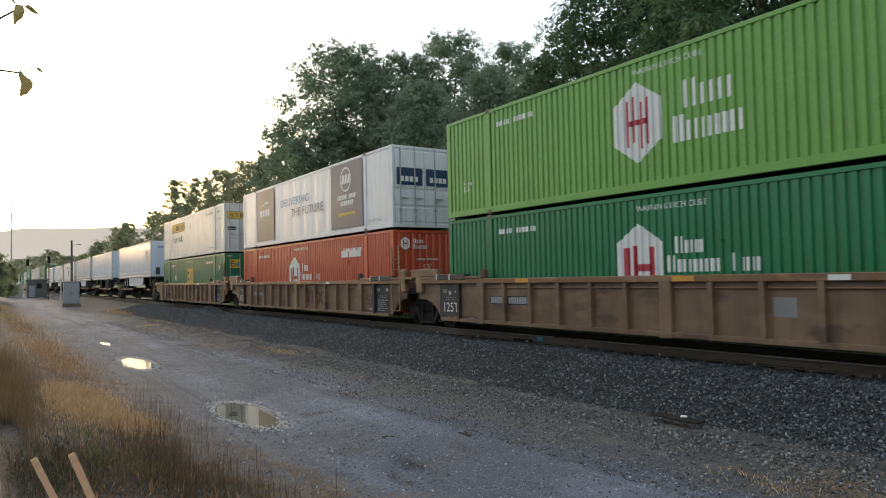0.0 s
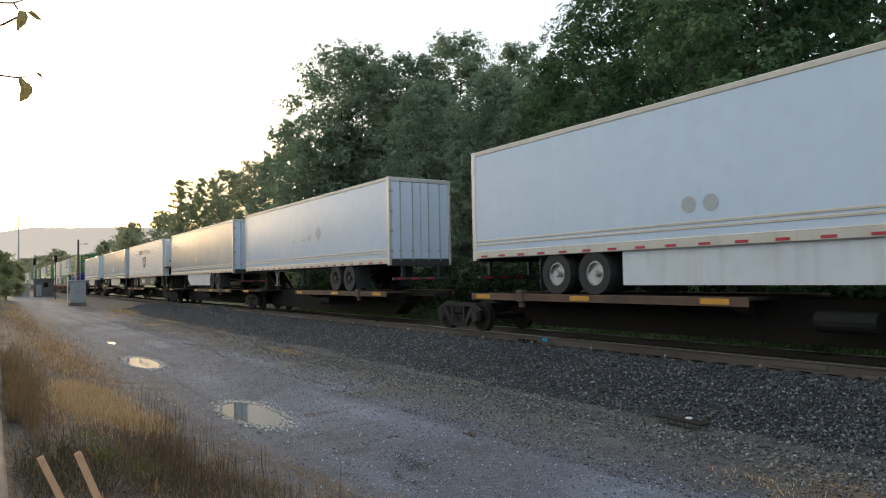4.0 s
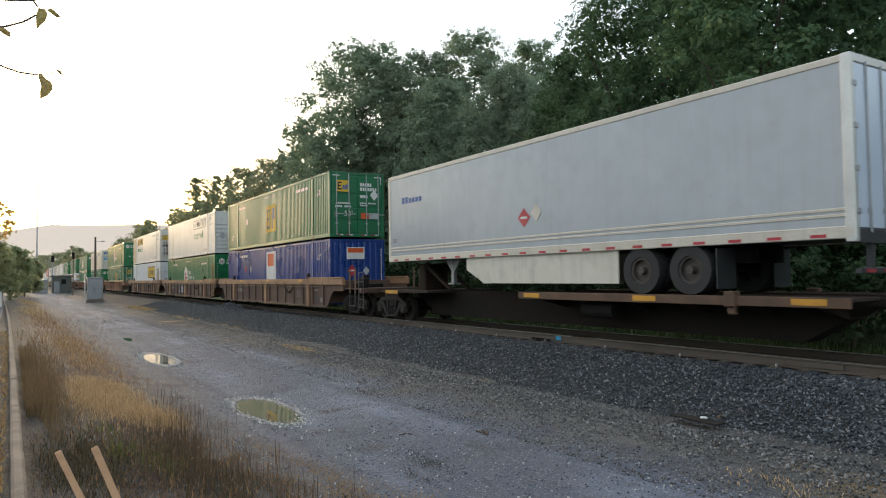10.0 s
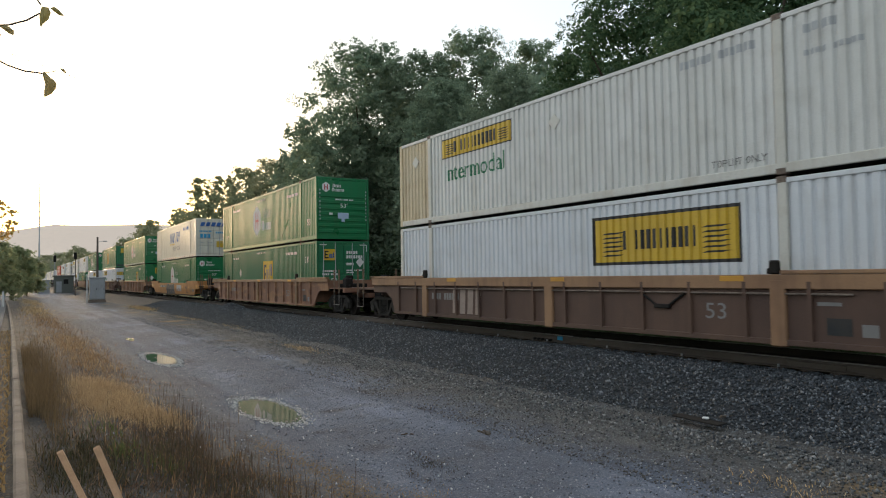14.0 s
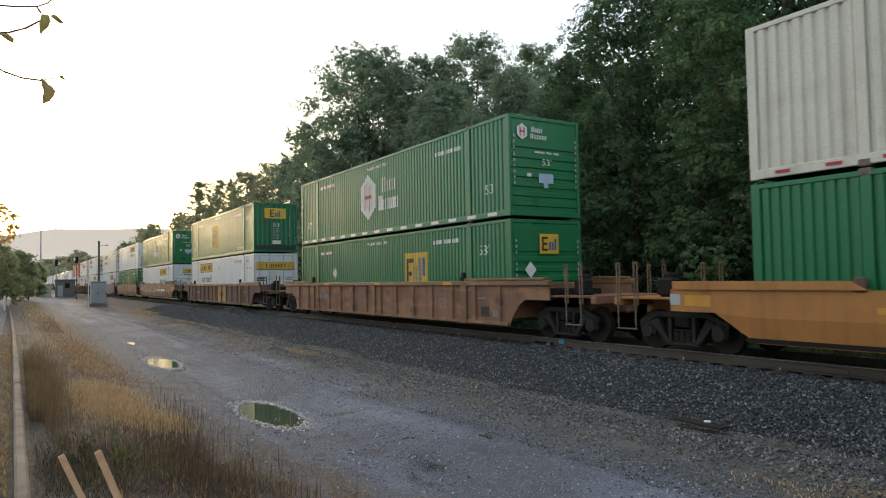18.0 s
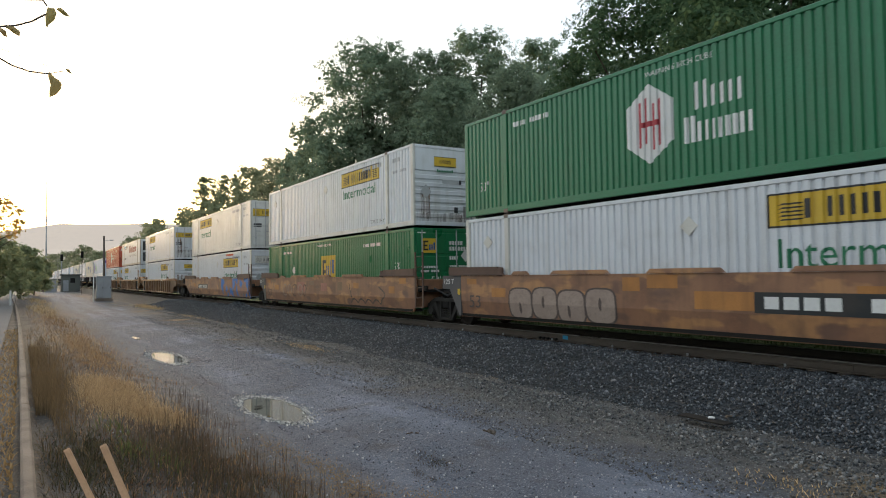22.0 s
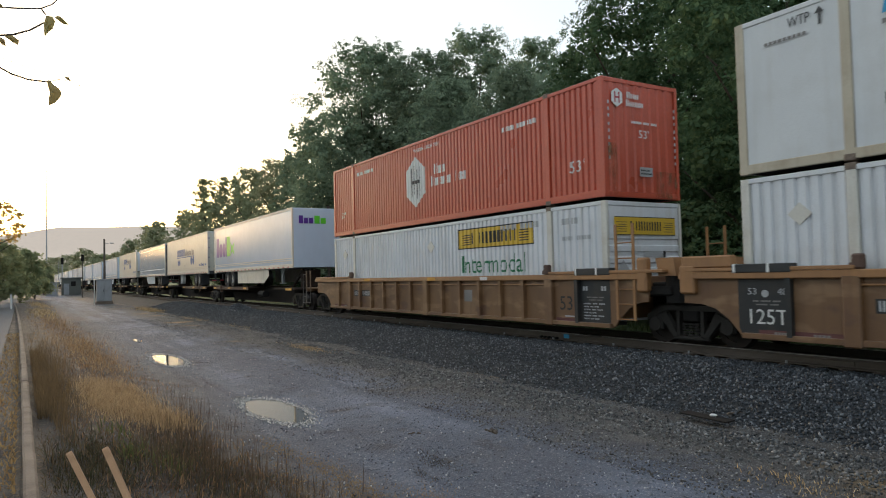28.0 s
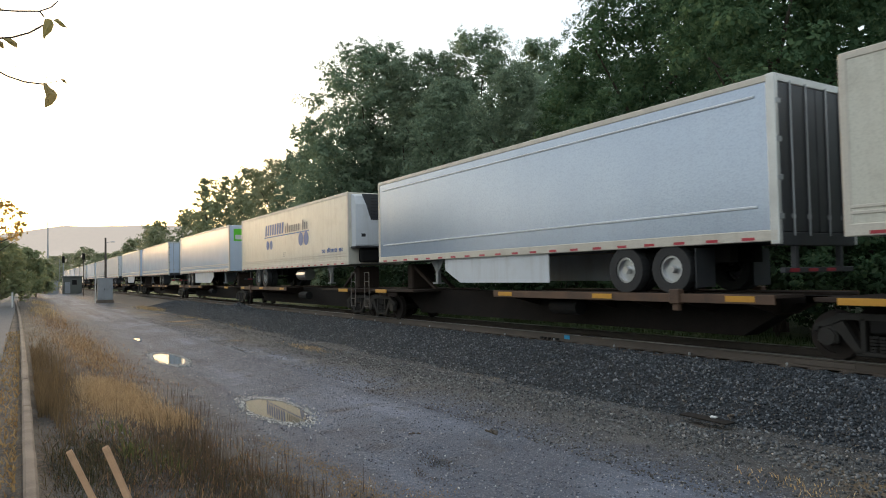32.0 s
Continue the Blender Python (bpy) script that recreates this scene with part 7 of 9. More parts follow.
def ground_material():
    m, t, p = nodes_of("gravel_lot_and_verges")
    pos = t.nodes.new("ShaderNodeNewGeometry").outputs["Position"]
    sep = t.nodes.new("ShaderNodeSeparateXYZ")
    t.links.new(pos, sep.inputs[0])
    wob = noise_tex(t, pos, 0.35, 6)
    mid = noise_tex(t, pos, 1.6, 6)
    fine = noise_tex(t, pos, 22, 5)
    vor = add(t, "ShaderNodeTexVoronoi", Scale=52.0)
    t.links.new(pos, vor.inputs["Vector"])
    track = noise_tex(t, pos, 1.0, 5, (0.07, 1.3, 1))
    grit_n = t.nodes.new("ShaderNodeMath")
    grit_n.operation = "MULTIPLY"
    t.links.new(vor.outputs["Distance"], grit_n.inputs[0])
    t.links.new(vor.outputs["Color"], grit_n.inputs[1])
    grit_v = grit_n.outputs[0]

    def plus(a, k, c):
        n = t.nodes.new("ShaderNodeMath")
        n.operation = "MULTIPLY_ADD"
        n.inputs[1].default_value = k
        t.links.new(a, n.inputs[0])
        if isinstance(c, (int, float)):
            n.inputs[2].default_value = c
        else:
            t.links.new(c, n.inputs[2])
        return n.outputs[0]
    yy = plus(wob, 2.2, plus(mid, 1.4, sep.outputs[1]))      # y pushed about; the push averages 1.8
    gravel = mix(t, ramp(t, track, 0.36, 0.62), (0.066, 0.085, 0.128), (0.21, 0.25, 0.335))
    gravel = mix(t, ramp(t, wob, 0.42, 0.62), gravel, (0.1, 0.12, 0.165))
    gravel = mix(t, ramp(t, mid, 0.56, 0.74), gravel, (0.045, 0.047, 0.052))
    brown = mix(t, ramp(t, mid, 0.4, 0.62), (0.064, 0.06, 0.054), (0.118, 0.114, 0.107))
    dirt = mix(t, ramp(t, mid, 0.4, 0.56), (0.036, 0.028, 0.02), (0.082, 0.07, 0.058))
    dirt = mix(t, ramp(t, fine, 0.55, 0.72), dirt, (0.17, 0.115, 0.07))
    grass = mix(t, ramp(t, mid, 0.4, 0.65), (0.04, 0.07, 0.018), (0.075, 0.1, 0.03))
    straw = mix(t, ramp(t, fine, 0.4, 0.7), (0.24, 0.155, 0.07), (0.12, 0.09, 0.05))
    col = mix(t, ramp(t, yy, 7.7, 8.9), gravel, brown)
    grit = mix(t, ramp(t, grit_v, 0.012, 0.14), (0.46, 0.48, 0.51), (0.03, 0.034, 0.042))
    col = mix(t, 0.36, col, grit)
    dirt = mix(t, 0.12, dirt, grit)
    col = mix(t, ramp(t, yy, 3.9, 5.4), dirt, col)
    side = t.nodes.new("ShaderNodeMath")
    side.operation = "MULTIPLY"
    t.links.new(ramp(t, yy, 8.4, 9.6), side.inputs[0])
    t.links.new(ramp(t, wob, 0.57, 0.66), side.inputs[1])
    cut = t.nodes.new("ShaderNodeMath")
    cut.operation = "MULTIPLY"
    t.links.new(side.outputs[0], cut.inputs[0])
    t.links.new(ramp(t, yy, 11.6, 10.8), cut.inputs[1])
    col = mix(t, cut.outputs[0], col, straw)
    col = mix(t, ramp(t, yy, 17.0, 18.2), col, grass)
    far = ramp(t, sep.outputs[1], -4, -14)
    col = mix(t, far, col, grass)
    t.links.new(col, p.inputs["Base Color"])
    p.inputs["Roughness"].default_value = 0.85
    b1 = add(t, "ShaderNodeBump", Strength=0.9, Distance=0.03)
    t.links.new(vor.outputs["Distance"], b1.inputs["Height"])
    b2 = add(t, "ShaderNodeBump", Strength=0.5, Distance=0.03)
    t.links.new(fine, b2.inputs["Height"])
    t.links.new(b1.outputs[0], b2.inputs["Normal"])
    t.links.new(b2.outputs[0], p.inputs["Normal"])
    return m


M_GROUND = ground_material()
gm.materials.append(M_GROUND)
tagged(new("ground", gm), "grey gravel lot with brown weedy verges", "ground", kind="structure")

# puddles
M_WATER, _t, _p = nodes_of("still_muddy_water")
_w = noise_tex(_t, _t.nodes.new("ShaderNodeNewGeometry").outputs["Position"], 2.2, 4)
_t.links.new(mix(_t, ramp(_t, _w, 0.35, 0.65), (0.085, 0.075, 0.05), (0.05, 0.047, 0.03)), _p.inputs["Base Color"])
_p.inputs["Roughness"].default_value, _p.inputs["IOR"].default_value = 0.02, 1.45
for px, py, rx, ry in PUDDLES:
    random.seed(int(px * 10))
    s = Shape()
    pts = []
    for i in range(72):
        k = 2 * math.pi * i / 72
        r = 1 + 0.1 * math.sin(3 * k + px) + 0.09 * noise.noise((math.cos(k) * 2.5, math.sin(k) * 2.5, px)) + random.uniform(-0.07, 0.05)
        pts.append((px + rx * r * math.cos(k), py + ry * r * math.sin(k), 0))
    z = ground_z(px, py) + 0.035
    s.v = [(x, y, z) for x, y, _ in pts] + [(x, y, z - 0.05) for x, y, _ in pts]
    s.f = [tuple(range(72))] + [(i, i + 72, (i + 1) % 72 + 72, (i + 1) % 72) for i in range(72)]
    thing_mesh("puddle", s, M_WATER, "still rain puddle in a rut of the gravel lot", "puddle", "puddles", kind="structure")

# pavement and kerb beside the camera
s = Shape().box(-160, 30, -3.2, -0.4, 0.3, 0.5, 0.01)
thing_mesh("pavement", s, surf("worn_asphalt_path", (0.1, 0.1, 0.105), (0.13, 0.13, 0.13), 0.9, big=0.8, fine=50, bump=0.2, world_co=True), "grey asphalt path behind the kerb", "pavement", kind="structure")
kerb = thing("kerb", "low worn concrete kerb between path and verge", "kerb", kind="structure")
for i in range(26):
    x = 1.0 - i * 3.0
    y = -0.03 - 0.00012 * x * x
    random.seed(i)
    s = Shape().box(x - 2.985, x, y + 0.045, y + 0.155, 0.3, 0.585 + random.uniform(-0.012, 0.012), 0.022)
    part("kerb_stone", s, M_CONCRETE, kerb)

# ---- track: ballast, sleepers, rails
def ballast_z(x, y):
    if y < 11.35:
        z = -0.03 + 0.48 * smooth(8.3, 11.35, y)
    elif y < 14.4:
        z = 0.45 - 0.095 * smooth(11.75, 12.0, y)
    else:
        z = 0.355 - 0.355 * smooth(14.4, 16.6, y)
    return z + 0.03 * noise.noise((x * 0.8, y * 1.1, 9)) + 0.02 * noise.noise((x * 4, y * 4, 2))


bx = axis(((-600, -60, 12), (-60, 2, 0.25), (2, 120, 12)))
by = axis(((8.25, 11.8, 0.16), (11.8, 17.0, 0.4)))
bv = [(x, y, ballast_z(x, y)) for x in bx for y in by]
nb = len(by)
bm_ = bpy.data.meshes.new("ballast_bed")
bm_.from_pydata(bv, [], [(i * nb + j, (i + 1) * nb + j, (i + 1) * nb + j + 1, i * nb + j + 1) for i in range(len(bx) - 1) for j in range(nb - 1)])
M_BALLAST = surf("dark_crushed_stone_bed", (0.014, 0.017, 0.02), (0.024, 0.028, 0.033), 0.85, big=2.0, fine=18, bump=0.8, grime=0.3, dirt=(0.035, 0.035, 0.038), world_co=True)
bm_.materials.append(M_BALLAST)
tagged(new("ballast_bed", bm_), "bed of dark crushed stone under the track", "ballast", kind="structure")


def stone_field(name, n, place, size, material, label, seed):
    """Loose angular stones joined into one mesh: bent octahedra of uneven size."""
    rng = np.random.default_rng(seed)
    P = place(rng, n)
    n = len(P)
    base = np.array([(1, 0, 0), (-1, 0, 0), (0, 1, 0), (0, -1, 0), (0, 0, 1), (0, 0, -1)], float)
    tri = np.array([(0, 2, 4), (2, 1, 4), (1, 3, 4), (3, 0, 4), (2, 0, 5), (1, 2, 5), (3, 1, 5), (0, 3, 5)])
    sc = rng.uniform(size[0], size[1], (n, 1, 1)) * rng.uniform(0.55, 1.25, (n, 1, 3))
    v = base[None] * rng.uniform(0.65, 1.2, (n, 6, 1)) * sc
    a, b = rng.uniform(0, 6.28, n), rng.uniform(0, 6.28, n)
    ca, sa, cb, sb = np.cos(a), np.sin(a), np.cos(b), np.sin(b)
    R = np.zeros((n, 3, 3))
    R[:, 0] = np.stack([ca, -sa, 0 * a], 1)
    R[:, 1] = np.stack([sa * cb, ca * cb, -sb], 1)
    R[:, 2] = np.stack([sa * sb, ca * sb, cb], 1)
    v = np.einsum("nij,nkj->nki", R, v) + P[:, None]
    f = (tri[None] + 6 * np.arange(n)[:, None, None]).reshape(-1, 3)
    me = bpy.data.meshes.new(name)
    me.vertices.add(6 * n)
    me.vertices.foreach_set("co", v.reshape(-1).astype(np.float32))
    me.loops.add(24 * n)
    me.loops.foreach_set("vertex_index", f.reshape(-1).astype(np.int32))
    me.polygons.add(8 * n)
    me.polygons.foreach_set("loop_start", np.arange(0, 24 * n, 3, dtype=np.int32))
    me.update(calc_edges=True)
    me.materials.append(material)
    return tagged(new(name, me), label, "stones", kind="stuff")


def island(name, colours, rough=0.8):
    """Stones or leaves whose colour changes from piece to piece."""
    m, t, p = nodes_of(name)
    g = t.nodes.new("ShaderNodeNewGeometry")
    r = t.nodes.new("ShaderNodeValToRGB")
    e = r.color_ramp.elements
    while len(e) < len(colours):
        e.new(0.5)
    for i, c in enumerate(colours):
        e[i].position, e[i].color = i / (len(colours) - 1), (*c, 1)
    t.links.new(g.outputs["Random Per Island"], r.inputs[0])
    t.links.new(r.outputs[0], p.inputs["Base Color"])
    p.inputs["Roughness"].default_value = rough
    return m


M_STONE = island("crushed_dark_stone", ((0.004, 0.005, 0.0065), (0.026, 0.033, 0.041), (0.009, 0.012, 0.0155), (0.036, 0.045, 0.056), (0.015, 0.02, 0.025), (0.05, 0.061, 0.074), (0.075, 0.087, 0.1), (0.2, 0.215, 0.23)), 0.52)


def on_ballast(rng, n):
    x = -2.5 - 60 * rng.random(n) ** 1.7
    y = 7.2 + 4.6 * rng.random(n) ** 0.7
    keep = rng.random(n) < np.clip((y - 7.3) / 1.9, 0.03, 1) ** 1.7
    x, y = x[keep], y[keep]
    return np.array([(a, b, (ballast_z(a, b) if b > 8.3 else ground_z(a, b)) + 0.012) for a, b in zip(x, y)])


stone_field("ballast_stones", 76000, on_ballast, (0.016, 0.036), M_STONE, "loose crushed dark blue-grey ballast stones", 3)


def on_toe(rng, n):
    x = -1.5 - 22 * rng.random(n) ** 1.6
    y = 7.9 + 0.5 * rng.normal(0, 1, n)
    return np.array([(a, b, (ballast_z(a, b) if b > 8.3 else ground_z(a, b)) + 0.01) for a, b in zip(x, y) if b > 6.4 and noise.noise((a * 0.5, b * 0.8, 15)) > -0.3 + 0.03 * (a + 4)])


stone_field("toe_stones", 6500, on_toe, (0.012, 0.034), island("grey_crushed_stone", ((0.024, 0.026, 0.027), (0.1, 0.105, 0.106), (0.045, 0.047, 0.048), (0.15, 0.153, 0.153), (0.07, 0.071, 0.07), (0.27, 0.272, 0.268)), 0.6), "paler crushed stones scattered along the foot of the ballast", 12)


def on_lot(rng, n):
    x = -1.5 - 45 * rng.random(n) ** 1.8
    y = 0.9 + 5.6 * rng.random(n)
    ok = (y > 2.4) | (rng.random(n) < 0.3)
    for px, py, rx, ry in PUDDLES[:2]:
        ok &= ((x - px) / rx) ** 2 + ((y - py) / ry) ** 2 > 0.85
    return np.array([(a, b, ground_z(a, b) + 0.004) for a, b in zip(x[ok], y[ok])])


M_PEBBLE = island("mixed_gravel", ((0.014, 0.017, 0.022), (0.09, 0.105, 0.14), (0.03, 0.035, 0.047), (0.13, 0.148, 0.185), (0.06, 0.07, 0.093), (0.19, 0.21, 0.25), (0.46, 0.47, 0.48)), 0.6)
stone_field("gravel_stones", 19000, on_lot, (0.006, 0.02), M_PEBBLE, "small loose blue-grey gravel scattered over the lot", 4)


def on_brown(rng, n):
    x = -1.5 - 45 * rng.random(n) ** 1.8
    y = 5.8 + 3.2 * rng.random(n)
    return np.array([(a, b, ground_z(a, b) + 0.004) for a, b in zip(x, y) if noise.noise((a * 0.7, b * 0.9, 5)) > -0.35])


stone_field("gravel_stones", 19000, on_brown, (0.006, 0.024), island("brown_grey_gravel", ((0.012, 0.012, 0.012), (0.068, 0.064, 0.058), (0.026, 0.025, 0.023), (0.094, 0.089, 0.08), (0.042, 0.04, 0.037), (0.125, 0.12, 0.11), (0.3, 0.292, 0.278)), 0.7), "brown-grey gravel between the lot and the ballast", 5)


def round_puddles(rng, n):
    out = []
    for px, py, rx, ry in PUDDLES[:2]:
        k = rng.random(n // 2) * 6.283
        r = 0.93 + 0.32 * np.abs(rng.normal(0, 0.5, n // 2)) - 0.12 * (rng.random(n // 2) < 0.12)
        for a, b in zip(px + rx * r * np.cos(k), py + ry * r * np.sin(k)):
            out.append((a, b, max(ground_z(a, b), ground_z(px, py) + 0.03) + 0.006))
    return np.array(out)


stone_field("puddle_rim_stones", 3000, round_puddles, (0.008, 0.021), island("pale_washed_gravel", ((0.03, 0.03, 0.03), (0.6, 0.59, 0.56), (0.08, 0.08, 0.08), (0.7, 0.69, 0.65)), 0.4), "wet and pale washed gravel round the puddles", 6)

track = thing("railway_track", "rusty steel rails on dark timber sleepers", "railway track", kind="structure")
for yr in (YC - 0.7525, YC + 0.7525):
    prof = [(-0.076, -0.185), (0.076, -0.185), (0.076, -0.172), (0.012, -0.15), (0.012, -0.045), (0.036, -0.035), (0.036, -0.004), (0.028, 0.0), (-0.028, 0.0), (-0.036, -0.004), (-0.036, -0.035), (-0.012, -0.045), (-0.012, -0.15), (-0.076, -0.172)]
    part("rail", Shape().prism_x([(yr + a, RAIL + b) for a, b in prof], -700, 150), M_RAILSIDE, track, "rusty rail with a worn bright head")
    part("rail_head_band", Shape().box(-700, 150, yr - 0.0385, yr + 0.03, RAIL - 0.014, RAIL + 0.003, 0.004), M_TREAD, track, "bright worn running surface")
sl_me = Shape().box(-0.115, 0.115, -1.3, 1.3, 0.26, RAIL - 0.192, 0.012).mesh("sleeper")
sl_me.materials.append(M_TIE)
pl_me = Shape().box(-0.1, 0.1, -0.19, 0.19, RAIL - 0.196, RAIL - 0.182, 0.004).mesh("tie_plate")
pl_me.materials.append(M_RAILSIDE)
sp_me = Shape().box(-0.018, 0.018, -0.02, 0.02, RAIL - 0.19, RAIL - 0.13, 0.005).mesh("spike")
sp_me.materials.append(M_GALV)
for i in range(118):
    x = -1.0 - i * 0.54
    random.seed(i)
    o = new("sleeper", sl_me)
    o.parent = track
    o.location = (x, YC + random.uniform(-0.04, 0.04), random.uniform(-0.008, 0.0))
    o.rotation_euler = (0, 0, random.uniform(-0.012, 0.012))
    o = new("tie_plate", pl_me)
    o.parent = track
    o.location = (x, YC - 0.7525, 0)
    if i % 4 == 0:
        o = new("rail_clip", sp_me)
        o.parent = track
        o.location = (x, YC - 0.7525 - 0.11, 0)
rest = Shape()
for i in range(118, 700):
    x = -1.0 - i * 0.54
    rest.box(x - 0.115, x + 0.115, YC - 1.3, YC + 1.3, 0.26, RAIL - 0.192)
tagged(part("far_sleepers", rest, M_TIE, track), kind="stuff")
# rail joint bars near the camera
part("joint_bar", Shape().box(-7.35, -6.3, YC - 0.7525 - 0.045, YC - 0.7525 - 0.012, RAIL - 0.15, RAIL - 0.05, 0.01).cyl((-5.6, YC - 1.02, RAIL - 0.16), (-5.35, YC - 1.02, RAIL - 0.16), 0.05, 10), M_RAILSIDE, track)


part("paint_dab", Shape().box(-13.62, -13.42, YC - 0.7525 - 0.05, YC - 0.7525 - 0.04, RAIL - 0.13, RAIL - 0.03, 0.003), M_SKYMARK, track, "blue paint dab on the rail")
for i in range(5):
    part("rail_anchor", Shape().box(-14.55 + i * 0.16, -14.47 + i * 0.16, YC - 0.7525 - 0.1, YC - 0.7525 - 0.03, RAIL - 0.18, RAIL - 0.12, 0.008), M_DARKIRON, track)


def heap(rng, n):
    a, r = rng.random(n) * 6.283, rng.random(n) ** 0.6
    x, y = -41.0 + 2.2 * r * np.cos(a), 11.0 + 0.55 * r * np.sin(a)
    return np.array([(p, q, ballast_z(p, q) + 0.42 * (1 - k) ** 0.8 * rng.random()) for p, q, k in zip(x, y, r)])


stone_field("rubble_heap", 1500, heap, (0.03, 0.09), M_STONE, "low heap of dark rubble beside the track", 8)

# ---- trees
def quads_mesh(name, v):
    """Loose four-sided leaves from an array of corners."""
    m = len(v) // 4
    me = bpy.data.meshes.new(name)
    me.vertices.add(4 * m)
    me.vertices.foreach_set("co", v.reshape(-1).astype(np.float32))
    me.loops.add(4 * m)
    me.loops.foreach_set("vertex_index", np.arange(4 * m, dtype=np.int32))
    me.polygons.add(m)
    me.polygons.foreach_set("loop_start", np.arange(0, 4 * m, 4, dtype=np.int32))
    me.update(calc_edges=True)
    return me


def ball(rng, k):
    d = rng.normal(size=(k, 3))
    return d / np.linalg.norm(d, axis=1)[:, None]


def leaf_quads(rng, pos, face, size):
    """A leaf at each place, turned about its own facing, folded a little along its midrib."""
    m = len(pos)
    nr = face / (np.linalg.norm(face, axis=1)[:, None] + 1e-9)
    a = np.cross(nr, rng.normal(size=(m, 3)))
    a /= np.linalg.norm(a, axis=1)[:, None] + 1e-9
    b = np.cross(nr, a)
    return np.stack([pos - a * size, pos + b * size * 0.66 + nr * size * 0.15, pos + a * size, pos - b * size * 0.66 + nr * size * 0.15], 1).reshape(-1, 3)


def leaf_mesh(name, lobes, n, size, seed, up=0.55):
    """Foliage over rounded boughs: most leaves lie on each bough's outer side in small sprays, the rest fill it."""
    rng = np.random.default_rng(seed)
    lob = np.array(lobes, float)
    w = lob[:, 3] * lob[:, 5]
    per = 26
    k = int(n * 0.74) // per
    idx = rng.choice(len(lob), k, p=w / w.sum())
    d = ball(rng, k) + np.array([0, 0, 0.25])
    d /= np.linalg.norm(d, axis=1)[:, None]
    cen = lob[idx, :3] + d * lob[idx, 3:6] * (0.74 + 0.26 * rng.random((k, 1)))
    spray = 3.4 * size * rng.uniform(0.6, 1.5, (k, 1))
    off = ball(rng, k * per) * rng.random((k * per, 1)) ** 0.45 * np.repeat(spray, per, 0) * np.array([1, 1, 0.6])
    pos = np.repeat(cen, per, 0) + off
    face = np.repeat(d, per, 0) * 0.8 + np.repeat(rng.normal(size=(k, 3)), per, 0) * 0.3 + rng.normal(size=(k * per, 3)) * 0.24 + np.array([0, 0, up])
    m = n - k * per
    ix = rng.choice(len(lob), m, p=w / w.sum())
    di = ball(rng, m)
    pos = np.concatenate([pos, lob[ix, :3] + di * lob[ix, 3:6] * 0.62 * rng.random((m, 1)) ** 0.45])
    face = np.concatenate([face, di + rng.normal(size=(m, 3)) * 0.5 + np.array([0, 0, up])])
    big = np.concatenate([rng.uniform(0.6, 1.15, k * per), rng.uniform(1.4, 2.1, m)])[:, None]
    return quads_mesh(name, leaf_quads(rng, pos, face, size * big))


def leaf_material(name, colours, through_light=0.42):
    m = bpy.data.materials.new(name)
    m.use_nodes = True
    t = m.node_tree
    t.nodes.remove(t.nodes["Principled BSDF"])
    out = t.nodes["Material Output"]
    g = t.nodes.new("ShaderNodeNewGeometry")
    r = t.nodes.new("ShaderNodeValToRGB")
    e = r.color_ramp.elements
    while len(e) < len(colours):
        e.new(0.5)
    for i, c in enumerate(colours):
        e[i].position, e[i].color = i / (len(colours) - 1), (*c, 1)
    t.links.new(g.outputs["Random Per Island"], r.inputs[0])
    info = t.nodes.new("ShaderNodeObjectInfo")
    tint = t.nodes.new("ShaderNodeHueSaturation")
    mr = t.nodes.new("ShaderNodeMapRange")
    mr.inputs[3].default_value, mr.inputs[4].default_value = 0.485, 0.515
    t.links.new(info.outputs["Random"], mr.inputs[0])
    t.links.new(mr.outputs[0], tint.inputs["Hue"])
    t.links.new(r.outputs[0], tint.inputs["Color"])
    d = t.nodes.new("ShaderNodeBsdfDiffuse")
    tr = t.nodes.new("ShaderNodeBsdfTranslucent")
    gl = t.nodes.new("ShaderNodeBsdfGlossy")
    gl.inputs["Roughness"].default_value = 0.5
    gl.inputs["Color"].default_value = (0.3, 0.3, 0.3, 1)
    a, b = t.nodes.new("ShaderNodeMixShader"), t.nodes.new("ShaderNodeMixShader")
    a.inputs[0].default_value, b.inputs[0].default_value = through_light, 0.02
    for n in (d, tr):
        t.links.new(tint.outputs[0], n.inputs["Color"])
    t.links.new(d.outputs[0], a.inputs[1])
    t.links.new(tr.outputs[0], a.inputs[2])
    t.links.new(a.outputs[0], b.inputs[1])
    t.links.new(gl.outputs[0], b.inputs[2])
    t.links.new(b.outputs[0], out.inputs["Surface"])
    return m


# Distance haze is painted into M_LEAF, M_HAZYLEAF and M_LEAFMID as paler greens.
M_LEAF = leaf_material("summer_green_leaves", ((0.17, 0.235, 0.165), (0.215, 0.285, 0.195), (0.19, 0.255, 0.175), (0.245, 0.315, 0.21), (0.3, 0.355, 0.23)), 0.5)
# Darker leaf copy for the near trees; their shade is in the greens.
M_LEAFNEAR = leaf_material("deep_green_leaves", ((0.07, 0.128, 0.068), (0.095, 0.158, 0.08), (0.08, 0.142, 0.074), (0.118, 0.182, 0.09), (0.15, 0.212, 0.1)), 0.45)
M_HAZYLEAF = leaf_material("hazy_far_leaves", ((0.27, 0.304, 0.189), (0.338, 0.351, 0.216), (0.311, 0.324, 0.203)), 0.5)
M_LEAFMID = leaf_material("dull_green_leaves", ((0.26, 0.3, 0.17), (0.31, 0.34, 0.19), (0.37, 0.37, 0.2)), 0.6)
# Yellowing leaves, their colour pushed to gold for the low sun behind.
M_LEAFY = leaf_material("yellowing_green_leaves", ((0.44, 0.4, 0.13), (0.54, 0.44, 0.15), (0.6, 0.42, 0.12), (0.62, 0.38, 0.11)), 0.6)
